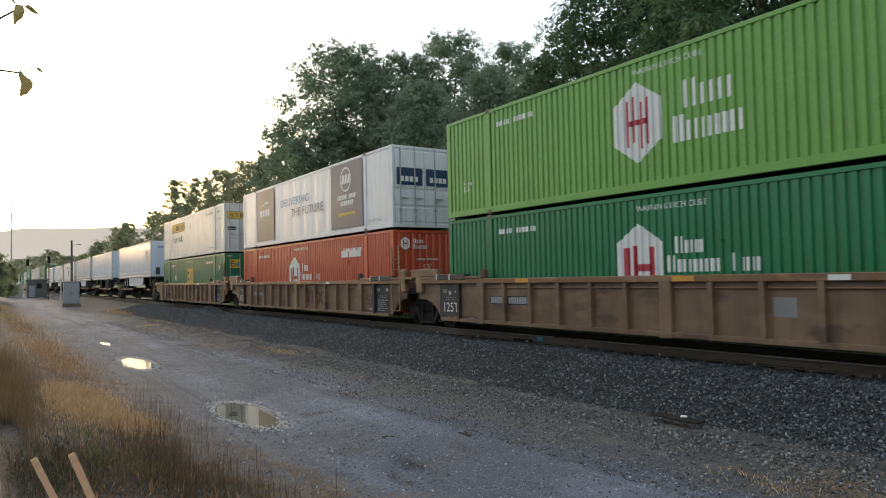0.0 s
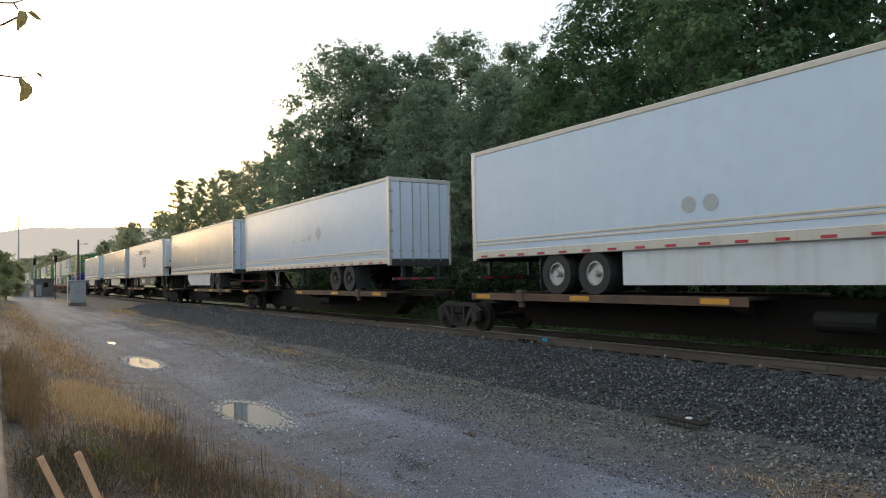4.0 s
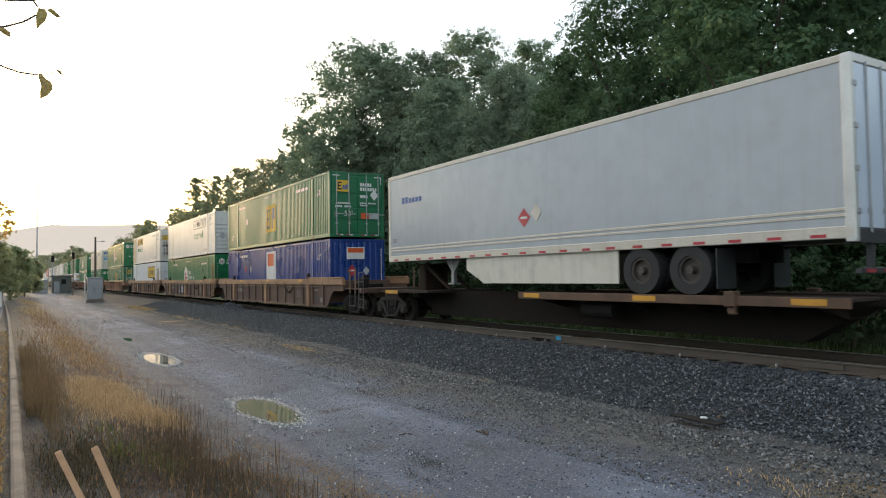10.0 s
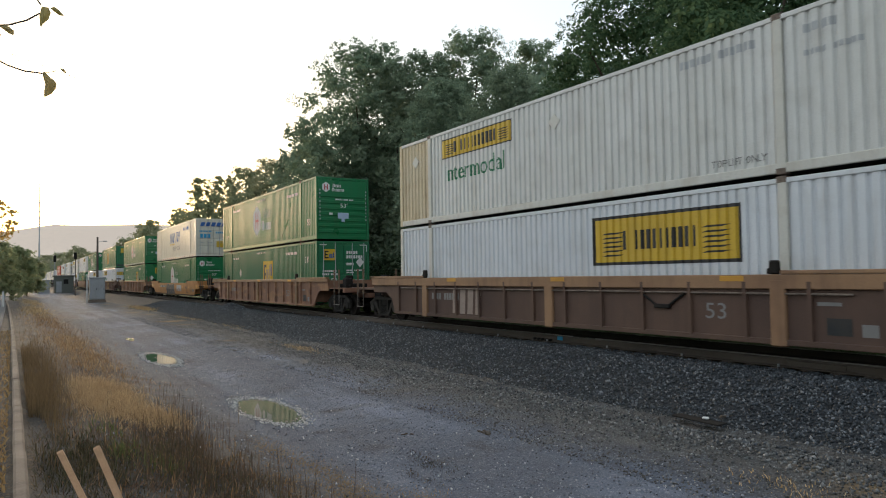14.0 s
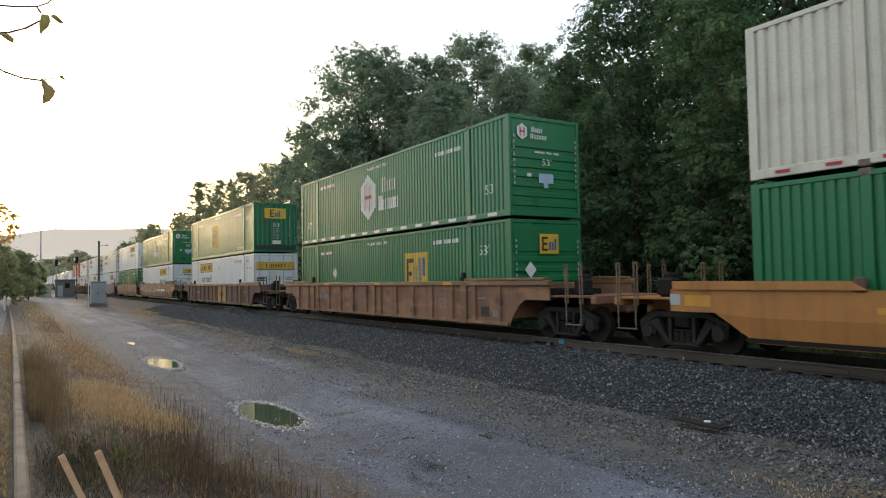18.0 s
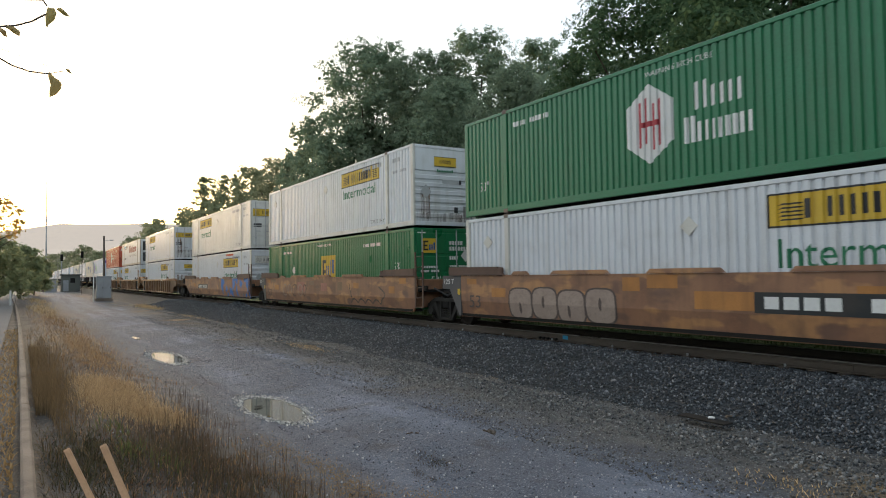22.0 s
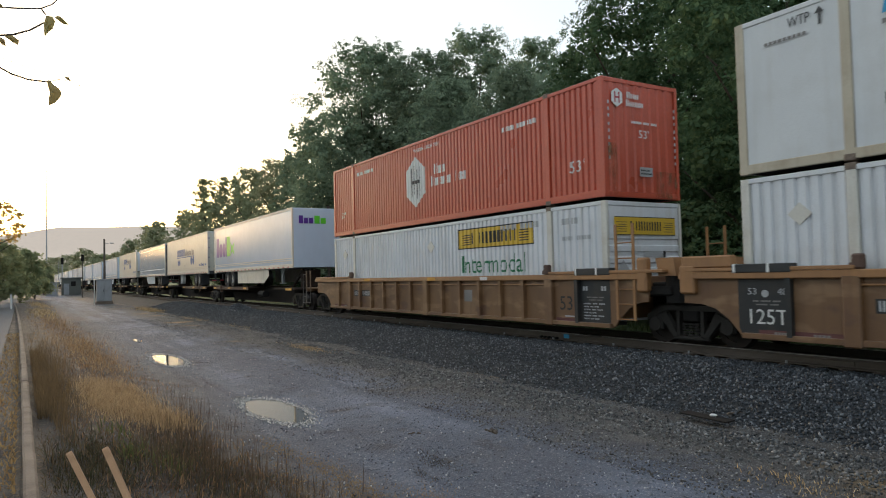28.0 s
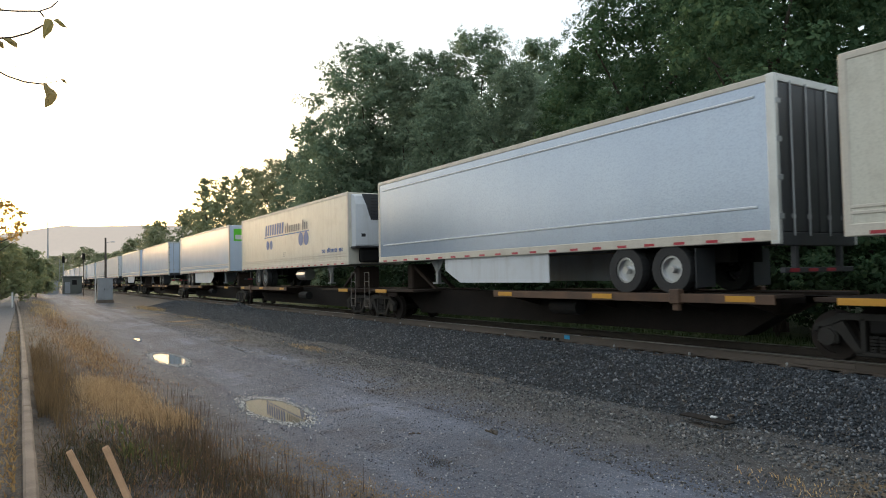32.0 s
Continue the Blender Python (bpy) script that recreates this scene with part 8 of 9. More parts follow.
# Bush leaves are near black: the shade below the trees is painted in.
M_SHADEBUSH = leaf_material("dark_ivy_leaves", ((0.02, 0.035, 0.018), (0.03, 0.05, 0.024), (0.04, 0.062, 0.028)), 0.3)
M_BARK = surf("grey_brown_bark", (0.07, 0.055, 0.042), (0.1, 0.08, 0.06), 0.95, big=2, fine=20, bump=0.6)


def lobes_for(kind, r, base, h):
    """Boughs of a broad crown: many small ones over a blunt, uneven dome, larger ones in its heart. They reach r and h."""
    rng = random.Random(kind)
    out = []
    hh = h - base
    n = int(46 + 5 * hh / r)
    for i in range(n):
        k = ((i + 0.5) / n) ** 0.9                       # height share
        a = i * 2.39996 + rng.uniform(-0.5, 0.5)
        wide = (1 - abs(2 * k - 0.84) ** 3 * (0.25 if k < 0.42 else 0.5)) if k < 0.95 else 0.5
        wide *= 1.0 + 0.2 * noise.noise((math.cos(a) * 1.4 + kind, math.sin(a) * 1.4, k * 3.0))
        q = r * rng.uniform(0.2, 0.38) * (1.1 - 0.3 * k)
        rad = max(0.0, r * wide - q) * rng.uniform(0.88, 1.0)
        v = q * rng.uniform(0.6, 0.85)
        z = min(base + hh * k, h - v * rng.uniform(1.0, 1.25))
        out.append((rad * math.cos(a), rad * math.sin(a), max(z, base + v), q, q, v))
    for i in range(9):
        k = 0.1 + 0.75 * i / 8
        q = r * 0.62 * (1 - 0.4 * abs(2 * k - 0.8) ** 2)
        a = i * 2.4
        out.append((r * 0.2 * math.cos(a), r * 0.2 * math.sin(a), base + hh * k, q, q, hh * 0.13))
    return out


CROWNS = {}


def tree(x, y, h, r, base, kind, label, material=None, leaves=0, leaf=0.0):
    """h: height of the top above the ground, r: crown radius, base: height of the crown's lowest leaves."""
    z = ground_z(x, y)
    away = math.hypot(x, y)
    size = min(0.3, max(0.062, (0.0013 if material is M_HAZYLEAF else 0.00165) * away))
    size = leaf or size
    if not leaves:
        leaves = int(min(66000, max(4500, 2.0 * (2 * r) * (h - base) / (size * size)))) if y > 12 else 5200
    if material is M_LEAFY:
        leaves = 1100
    tr = thing("tree", label, "tree", "trees along the line", pose(x, y, z - 0.05, 0, 0, kind * 77 % 360))
    s = Shape()
    top = base + (h - base) * 0.62
    random.seed(kind * 31 + int(x))
    p, q = Vector((0, 0, 0)), 0.03 * h * 0.55
    for i in range(5):
        n = Vector((random.uniform(-0.2, 0.2), random.uniform(-0.2, 0.2), top * (i + 1) / 5))
        s.cyl(p, n, q, 9, q * 0.8, caps=False)
        p, q = n, q * 0.8
    part("trunk", s, M_BARK, tr)
    for i in range(9):
        s = Shape()
        zz = base * 0.8 + (h - base) * 0.6 * i / 9
        a = i * 2.4 + kind
        e = Vector((math.cos(a) * r * 0.62, math.sin(a) * r * 0.62, zz + (h - base) * 0.22))
        s.cyl((0, 0, zz), e * 0.5 + Vector((0, 0, zz * 0.5)), 0.011 * h * 0.5, 6, 0.008 * h * 0.5, caps=False)
        s.cyl(e * 0.5 + Vector((0, 0, zz * 0.5)), e, 0.008 * h * 0.5, 6, 0.003 * h * 0.5, caps=False)
        part("limb", s, M_BARK, tr)
    key = (kind, r, h, leaves, size, (material or M_LEAF).name)
    if key not in CROWNS:
        CROWNS[key] = leaf_mesh("crown", lobes_for(kind, r, base, h), leaves, size, kind)
        CROWNS[key].materials.append(material or M_LEAF)
    part("crown", CROWNS[key], material or M_LEAF, tr)
    return tr


TL = "tall broadleaf tree in dark green summer leaf"
# big trees behind the track
for x, y, h, r, base, kind in (
    (-50.6, 24.2, 21.5, 6.8, 1.0, 6),
    (-47.0, 25.8, 19.2, 5.4, 1.0, 7),
    (-58.6, 23.0, 17.0, 3.6, 1.0, 8),
    (-68.5, 24.4, 15.6, 3.4, 1.0, 9),
    (-42.6, 29.6, 20.8, 5.2, 1.0, 5),
    (-42.9, 26.1, 18.8, 3.8, 1.0, 16),
    (-46.0, 38.4, 21.8, 4.8, 1.0, 14),
    (-49.0, 20.9, 13.5, 4.0, 0.8, 17),
    (-36.5, 23.0, 14.6, 3.8, 0.8, 18),
    (-30.5, 23.6, 14.0, 3.4, 0.8, 4),
    (-80.0, 25.9, 16.4, 3.5, 1.0, 10),
    (-92.2, 26.7, 17.2, 4.1, 1.0, 11),
    (-105.5, 27.2, 18.0, 4.4, 1.0, 12),
    (-115.1, 25.9, 18.6, 3.3, 1.0, 13),
    (-130.0, 27.5, 14.6, 3.4, 1.0, 3),
    (-147.2, 28.6, 16.6, 3.2, 1.0, 2),
    (-172.8, 27.7, 16.2, 4.6, 1.0, 1),
    (-20.0, 22.4, 15.8, 4.6, 0.6, 19),
    (-24.4, 22.6, 12.8, 2.6, 0.6, 20),
    (-13.0, 20.6, 14.5, 4.4, 0.5, 21),
    (-20.6, 27.6, 16.6, 5.0, 1.0, 15),
    (-10.0, 23.0, 15.0, 5.8, 0.6, 22),
    (3.0, 20.5, 15.0, 4.5, 0.8, 21),
    (12.0, 22.0, 15.5, 4.8, 0.8, 19),
):
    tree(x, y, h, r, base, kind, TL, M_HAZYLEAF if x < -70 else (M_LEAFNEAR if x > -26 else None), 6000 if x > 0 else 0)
# denser trees of the wood's inner rows, seen through the gaps of the front row
for x, y, h, r, base, kind in (
    (-8.0, 31.5, 16.5, 5.0, 1.0, 31),
    (-15.5, 32.5, 17.0, 5.0, 1.0, 32),
    (-23.0, 32.0, 16.5, 5.0, 1.0, 33),
    (-29.5, 30.5, 15.0, 4.4, 1.0, 34),
    (-36.0, 31.5, 16.0, 4.8, 1.0, 35),
    (-49.5, 33.0, 19.0, 5.0, 1.0, 36),
    (-54.5, 31.0, 18.5, 5.2, 1.0, 37),
    (-61.5, 30.5, 14.5, 4.0, 1.0, 38),
):
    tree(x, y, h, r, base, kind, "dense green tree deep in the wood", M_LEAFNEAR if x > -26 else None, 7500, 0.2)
for x, y, h, r, base, kind in (
    (-187.8, 28.7, 16.6, 5.3, 0.8, 3),
    (-228.1, 29.2, 15.2, 5.0, 0.8, 5),
    (-278.3, 30.8, 13.8, 6.7, 0.8, 6),
    (-319.2, 22.5, 16.7, 7.0, 0.8, 7),
    (-898.8, 45.9, 36.5, 17.8, 0.8, 8),
    (-298.8, 27.0, 13.6, 6.5, 0.8, 9),
    (-859.5, 30.3, 32.0, 13.6, 0.8, 10),
    (-799.4, 30.7, 21.3, 15.9, 0.8, 2),
):
    tree(x, y, h, r, base, kind, "distant tree in green leaf paled for haze", M_HAZYLEAF)
for x, y, h, r, base, kind in (
    (-55.0, -1.5, 7.7, 2.2, 4.6, 2),
    (-60.0, -1.5, 5.3, 2.4, 0.6, 5),
    (-80.0, -0.1, 5.6, 2.6, 0.6, 7),
    (-110.0, 1.6, 5.5, 2.7, 0.6, 9),
    (-47.9, -3.2, 8.0, 2.2, 4.4, 3),
):
    tree(x, y, h, r, base, kind, "tree beside the path with yellowing leaves, gilded as if sunlit" if h > 6.9 else "low dull green tree beside the path", M_LEAFY if h > 6.9 else M_LEAFMID)


def bush(x, y, r, h, kind):
    z = ground_z(x, y)
    b = thing("bush", "dense green bush, darkened for the shade under the trees", "bush", "bushes along the line", pose(x, y, z, 0, 0, kind * 61 % 360))
    for i in range(4):
        s = Shape()
        a = i * 1.57 + kind
        s.cyl((0, 0, -0.05), (math.cos(a) * r * 0.5, math.sin(a) * r * 0.5, h * 0.7), 0.03, 5, 0.01, caps=False)
        part("stem", s, M_BARK, b)
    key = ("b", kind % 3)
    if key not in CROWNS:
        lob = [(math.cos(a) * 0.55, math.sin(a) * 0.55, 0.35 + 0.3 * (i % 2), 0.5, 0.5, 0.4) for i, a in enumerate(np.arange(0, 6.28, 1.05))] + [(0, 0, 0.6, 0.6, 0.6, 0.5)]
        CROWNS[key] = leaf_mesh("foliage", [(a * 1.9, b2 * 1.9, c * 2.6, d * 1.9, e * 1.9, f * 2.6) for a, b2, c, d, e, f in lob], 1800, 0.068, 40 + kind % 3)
        CROWNS[key].materials.append(M_SHADEBUSH)
    o = part("foliage", CROWNS[key], M_SHADEBUSH, b)
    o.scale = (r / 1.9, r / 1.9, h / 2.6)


random.seed(11)
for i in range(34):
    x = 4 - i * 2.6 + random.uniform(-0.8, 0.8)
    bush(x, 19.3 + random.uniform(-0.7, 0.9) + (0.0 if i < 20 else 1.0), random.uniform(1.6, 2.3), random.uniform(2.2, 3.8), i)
for i in range(7):
    bush(-46 - i * 5.5, -3.6 - 0.6 * (i % 2), 2.2, random.uniform(2.0, 3.4), i + 50)


# woods behind the camera close the place; the trailers' panels mirror them
random.seed(3)
back = [(x + random.uniform(-2, 2), -30 + random.uniform(-3, 3), random.uniform(2.2, 3.6), 4.5, 3.5, random.uniform(3.2, 5.4)) for x in np.arange(-75, 60, 5.0)]
wm = leaf_mesh("far_woods", back, 15000, 0.46, 77)
wm.materials.append(M_LEAF)
tagged(new("far_woods", wm), "belt of broadleaf woods across the path", "woods", kind="stuff")
# Unseen belt, added out of view to cut glare on the far trailers.
back = [(x + random.uniform(-3, 3), -24 + random.uniform(-3, 3), random.uniform(4.0, 8.5), 6.0, 4.5, random.uniform(5.0, 8.0)) for x in np.arange(-330, -75, 6.5)]
wm = leaf_mesh("far_woods", back, 14000, 0.7, 79)
wm.materials.append(M_LEAF)
tagged(new("far_woods", wm), "unseen belt of tall woods added to dim far reflections", "woods", kind="stuff")
back = [(x + random.uniform(-2, 2), 34 + random.uniform(-3, 3), random.uniform(4, 8.0), 5, 4, random.uniform(5, 7.0)) for x in np.arange(-150, 40, 5.0)]
wm = leaf_mesh("far_woods", back, 21000, 0.44, 78)
wm.materials.append(M_LEAF)
tagged(new("far_woods", wm), "deep woods behind the front row of trees", "woods", kind="stuff")


# ---- grass and weeds on the verge
def blades(name, n, place, height, width, material, label, seed, lean=0.5):
    rng = np.random.default_rng(seed)
    P = place(rng, n)
    n = len(P)
    hgt = rng.uniform(height[0], height[1], n)
    a = rng.uniform(0, 6.283, n)
    d = np.stack([np.cos(a), np.sin(a), 0 * a], 1)
    sdir = np.stack([-np.sin(a), np.cos(a), 0 * a], 1) * (width * rng.uniform(0.6, 1.3, n))[:, None]
    ln = (hgt * lean * rng.uniform(0, 1, n))[:, None]
    up = np.array([0, 0, 1.0])
    m1 = P + d * ln * 0.3 + up * (hgt * 0.55)[:, None]
    tp = P + d * ln + up * hgt[:, None]
    v = np.stack([P - sdir, P + sdir, m1 + sdir * 0.7, m1 - sdir * 0.7, tp], 1)
    me = bpy.data.meshes.new(name)
    me.vertices.add(5 * n)
    me.vertices.foreach_set("co", v.reshape(-1).astype(np.float32))
    i5 = (5 * np.arange(n))[:, None]
    loops = np.concatenate([i5 + np.array([0, 1, 2, 3]), i5 + np.array([3, 2, 4])], 1).reshape(-1)
    me.loops.add(7 * n)
    me.loops.foreach_set("vertex_index", loops.astype(np.int32))
    me.polygons.add(2 * n)
    st = np.stack([7 * np.arange(n), 7 * np.arange(n) + 4], 1).reshape(-1)
    me.polygons.foreach_set("loop_start", st.astype(np.int32))
    me.update(calc_edges=True)
    me.materials.append(material)
    return tagged(new(name, me), label, "grass", kind="stuff")


def patchy(x0, x1, y0, y1, scale, cut, seed, power=1.0):
    def place(rng, n):
        x = x1 + (x0 - x1) * rng.random(n) ** power
        y = rng.uniform(y0, y1, n)
        return np.array([(a, b, ground_z(a, b) - 0.01) for a, b in zip(x, y) if noise.noise((a * scale, b * scale * 1.6, seed)) > cut - 0.25 * (1 - abs(2 * (b - y0) / (y1 - y0) - 1))])
    return place


M_STRAW = leaf_material("dry_straw_grass", ((0.5, 0.36, 0.18), (0.64, 0.49, 0.27), (0.38, 0.27, 0.14), (0.26, 0.18, 0.1)))
M_DEAD = leaf_material("dead_brown_weeds", ((0.1, 0.065, 0.042), (0.22, 0.14, 0.088), (0.05, 0.036, 0.025), (0.4, 0.28, 0.17)))
M_KERBWEED = leaf_material("dark_brown_kerb_weeds", ((0.14, 0.092, 0.055), (0.2, 0.13, 0.075), (0.09, 0.062, 0.038), (0.29, 0.185, 0.1)))
M_STALK = leaf_material("dark_weed_stalks", ((0.055, 0.04, 0.03), (0.1, 0.07, 0.05), (0.16, 0.11, 0.075)))
M_DEADSTRAW = leaf_material("reddish_dry_grass", ((0.26, 0.15, 0.065), (0.36, 0.23, 0.11), (0.2, 0.12, 0.06), (0.44, 0.31, 0.16)))
M_TANGLE = leaf_material("dark_dead_tangle", ((0.05, 0.04, 0.026), (0.1, 0.075, 0.045), (0.035, 0.03, 0.02), (0.07, 0.075, 0.035), (0.17, 0.12, 0.07)))
# Grass beyond the track is darkened: the shade there is in its colour.
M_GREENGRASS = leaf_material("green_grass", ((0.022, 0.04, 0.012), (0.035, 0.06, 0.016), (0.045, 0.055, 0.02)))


def spots(groups):
    """Scatter over soft oval patches: x, y, half length, half width, share."""
    def place(rng, n):
        out = []
        for cx, cy, rx, ry, share in groups:
            k = int(n * share)
            for a, b in zip(cx + rx * rng.normal(0, 0.55, k), cy + ry * rng.normal(0, 0.55, k)):
                if b > 0.16 and noise.noise((a * 1.1, b * 1.7, 3)) > -0.5:
                    out.append((a, b, ground_z(a, b) - 0.01))
        return np.array(out)
    return place


blades("straw_grass", 19000, spots(((-12.7, 1.35, 1.9, 0.5, 0.62), (-10.9, 1.8, 1.0, 0.4, 0.14), (-14.4, 1.3, 1.1, 0.45, 0.1), (-19.5, 1.6, 3.5, 0.5, 0.06), (-25, 1.5, 4.0, 0.6, 0.08))), (0.03, 0.14), 0.0032, M_STRAW, "matted dry straw-coloured grass on the verge", 21, 2.0)
blades("low_brown_grass", 6000, spots(((-22, 1.6, 8, 0.9, 0.4), (-38, 1.4, 14, 0.9, 0.5), (-7.6, 1.5, 2.2, 0.9, 0.1))), (0.03, 0.13), 0.007, M_DEADSTRAW, "low reddish brown dry grass on the verge", 22, 1.4)
blades("straw_grass", 5200, spots(((-8.9, 2.9, 0.7, 0.2, 0.18), (-7.6, 3.05, 0.9, 0.2, 0.3), (-6.5, 3.0, 0.7, 0.3, 0.3), (-6.0, 3.6, 0.6, 0.25, 0.14), (-7.2, 2.5, 0.8, 0.3, 0.15))), (0.008, 0.035), 0.0045, M_DEADSTRAW, "sparse trodden grass at the edge of the lot", 27, 2.0)
blades("ground_thatch", 9000, spots(((-9.5, 1.2, 4.5, 0.9, 0.45), (-6.6, 1.4, 1.8, 1.0, 0.25), (-17, 1.3, 5.0, 1.0, 0.3))), (0.015, 0.07), 0.005, M_DEAD, "low brown thatch of dead plants on the verge", 31, 2.2)
blades("dead_weeds", 1500, spots(((-8.9, 1.75, 1.6, 0.6, 0.4), (-7.4, 1.6, 1.3, 0.75, 0.36), (-11.2, 2.3, 2.4, 0.35, 0.12), (-6.5, 2.2, 0.9, 0.5, 0.12))), (0.1, 0.4), 0.0028, M_STALK, "thin dead brown weed stalks on the verge", 23, 0.3)
blades("dead_weeds", 5200, spots(((-7.9, 0.6, 1.6, 0.45, 0.5), (-8.3, 1.6, 1.5, 0.6, 0.32), (-6.6, 1.8, 1.2, 0.6, 0.18))), (0.03, 0.14), 0.004, M_TANGLE, "dark tangled weeds on the verge", 28, 2.4)
blades("lot_grass", 3600, spots(((-21, 7.8, 1.6, 0.3, 0.25), (-4.2, 6.8, 0.8, 0.3, 0.05), (-33, 9.0, 3.0, 0.4, 0.3), (-42, 8.6, 3.0, 0.5, 0.25))), (0.02, 0.07), 0.007, M_STRAW, "sparse dry grass along the foot of the ballast", 24, 1.5)
blades("straw_grass", 2600, spots(((-58, 8.6, 5, 0.6, 0.4), (-52, 1.2, 10, 0.8, 0.3), (-75, 1.4, 12, 0.8, 0.3))), (0.05, 0.22), 0.012, M_STRAW, "dry orange grass tufts far along the lot", 33, 1.4)
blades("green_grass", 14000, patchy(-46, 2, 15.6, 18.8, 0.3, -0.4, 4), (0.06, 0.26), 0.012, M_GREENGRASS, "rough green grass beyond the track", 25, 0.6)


M_WEEDGREEN = leaf_material("dull_green_weeds", ((0.09, 0.115, 0.04), (0.13, 0.15, 0.055), (0.16, 0.16, 0.065)), 0.4)
blades("green_weeds", 230, spots(((-8.2, 1.05, 0.5, 0.16, 0.45), (-7.7, 1.35, 0.5, 0.2, 0.35), (-9.6, 1.0, 0.5, 0.15, 0.2))), (0.05, 0.2), 0.006, M_WEEDGREEN, "few green weeds among the dead stalks by the stakes", 31, 0.9)


def kerb_weeds(rng, n):
    x = -10.2 - np.abs(rng.normal(0, 1, n)) * 6.0 + rng.normal(0, 1.3, n)
    y = 0.19 + np.abs(rng.normal(0, 0.2 + 0.012 * (-x - 9).clip(0, 12), n))
    return np.array([(a, b, ground_z(a, b) - 0.01) for a, b in zip(x, y) if noise.noise((a * 0.6, b * 2.2, 7)) > -0.12 - 0.25 * math.exp(-((a + 12) / 4) ** 2)])


blades("kerb_weeds", 8500, kerb_weeds, (0.04, 0.34), 0.0026, M_KERBWEED, "dense clump of dead brown weeds along the kerb", 26, 0.7)


def kerb_litter(rng, n):
    x = -3 - 26 * rng.random(n) ** 1.4
    y = -0.05 - 0.4 * rng.random(n) ** 1.5
    return np.array([(a, b, ground_z(a, b) + 0.03) for a, b in zip(x, y)])


blades("kerb_litter", 2600, kerb_litter, (0.01, 0.07), 0.01, M_DEADSTRAW, "dry leaves and straw caught along the kerb", 29, 2.0)

# two wooden stakes
for (tx, ty, tz), (bx_, by_) in (((-5.82, 0.3, 1.0), (-5.56, 0.58)), ((-5.8, 0.54, 1.0), (-5.48, 0.79))):
    s = Shape()
    s.prism([(-0.03, 0), (0.03, 0), (0.03, 0.98), (0.02, 1.0), (-0.02, 1.0), (-0.03, 0.98)], -0.02, 0.02)
    o = thing_mesh("wooden_stake", s, M_WOOD, "pale sawn wooden stake leaning in the weeds", "stake", "wooden stakes")
    foot = Vector((bx_, by_, ground_z(bx_, by_) - 0.06))
    d = Vector((tx, ty, tz)) - foot
    o.matrix_basis = Matrix.Translation(foot) @ d.to_track_quat("Z", "Y").to_matrix().to_4x4() @ Matrix.Rotation(radians(35), 4, "Z") @ Matrix.Diagonal((1, 1, d.length, 1))

# flat plate lying at the foot of the ballast, with a pale stone on it
pz = ballast_z(-6.9, 8.75)
s = Shape().box(-0.42, 0.42, -0.1, 0.1, 0.0, 0.022, 0.006)
o = thing_mesh("metal_plate", s, M_DARKIRON, "flat dark metal plate lying on the gravel", "metal plate")
o.matrix_basis = pose(-6.54, 8.46, 0.090, 2, 0, -3)
st = Shape().box(-0.05, 0.05, -0.03, 0.03, 0.0, 0.035, 0.015)
o = thing_mesh("stone", st, M_WMARK, "small white stone lying on the metal plate", "stone")
o.matrix_basis = pose(-6.45, 8.5, 0.112, 0, 0, 20)

# small dark debris and one clod of turf on the lot
for i, (x, y, q) in enumerate(((-8.05, 5.72, 0.13), (-8.6, 4.75, 0.07), (-6.5, 9.1, 0.11), (-14.2, 8.7, 0.09))):
    random.seed(70 + i)
    me = Shape()
    for k in range(6):
        dx, dy = random.uniform(-q, q), random.uniform(-q, q) * 0.5
        w = q * random.uniform(0.25, 0.5)
        me.prism([(dx - w, 0), (dx + w, 0), (dx + 0.6 * w, 0.4 * w), (dx - 0.3 * w, 0.55 * w)], dy - 0.4 * w, dy + 0.4 * w)
    o = thing_mesh("debris", me, M_BARK, "dark scraps of bark and dirt lying on the gravel", "debris", "debris on the lot")
    o.matrix_basis = pose(x, y, ground_z(x, y) if y < 8.3 else ballast_z(x, y), 0, 0, 35 * i)
blades("turf_clod", 520, spots(((-7.25, 4.3, 0.42, 0.16, 0.7), (-6.95, 3.95, 0.35, 0.1, 0.3))), (0.01, 0.04), 0.005, M_TANGLE, "torn clod of dry turf on the gravel", 35, 2.0)

# ---- far end: hut, cabinet, poles, mast, signal
cab = thing("signal_cabinet", "grey steel signal cabinet on a concrete base beside the track", "cabinet", m=pose(-79.6, 7.4, 0.0))
part("base", Shape().box(-0.6, 0.6, -0.8, 0.8, -0.1, 0.3, 0.02), M_CONCRETE, cab)
part("body", Shape().box(-0.5, 0.5, -0.7, 0.7, 0.3, 2.5, 0.03), M_BOX, cab)
part("roof", Shape().box(-0.58, 0.58, -0.78, 0.78, 2.5, 2.6, 0.03), M_BOX, cab)
for k in (-0.69, 0.02):
    part("door", Shape().box(0.5, 0.53, k, k + 0.66, 0.4, 2.4, 0.012), M_BOX, cab)
    part("handle", Shape().box(0.53, 0.57, k + 0.55, k + 0.6, 1.3, 1.5, 0.008), M_DARK, cab)
part("marker_post", Shape().cyl((0.3, -0.95, 0), (0.3, -0.95, 2.9), 0.05, 8).box(0.24, 0.36, -1.02, -0.88, 2.7, 2.95, 0.02), M_WMARK, cab, "white marker post")

pole = thing("utility_pole", "dark timber pole with a lamp on a short arm", "utility pole", m=pose(-99.6, 9.3, 0.0))
part("shaft", Shape().cyl((0, 0, -0.2), (0, 0, 7.95), 0.16, 10, 0.11), M_POLE, pole)
part("arm", Shape().cyl((0, 0, 7.3), (0.1, 0.75, 7.45), 0.03, 6), M_GALV, pole)
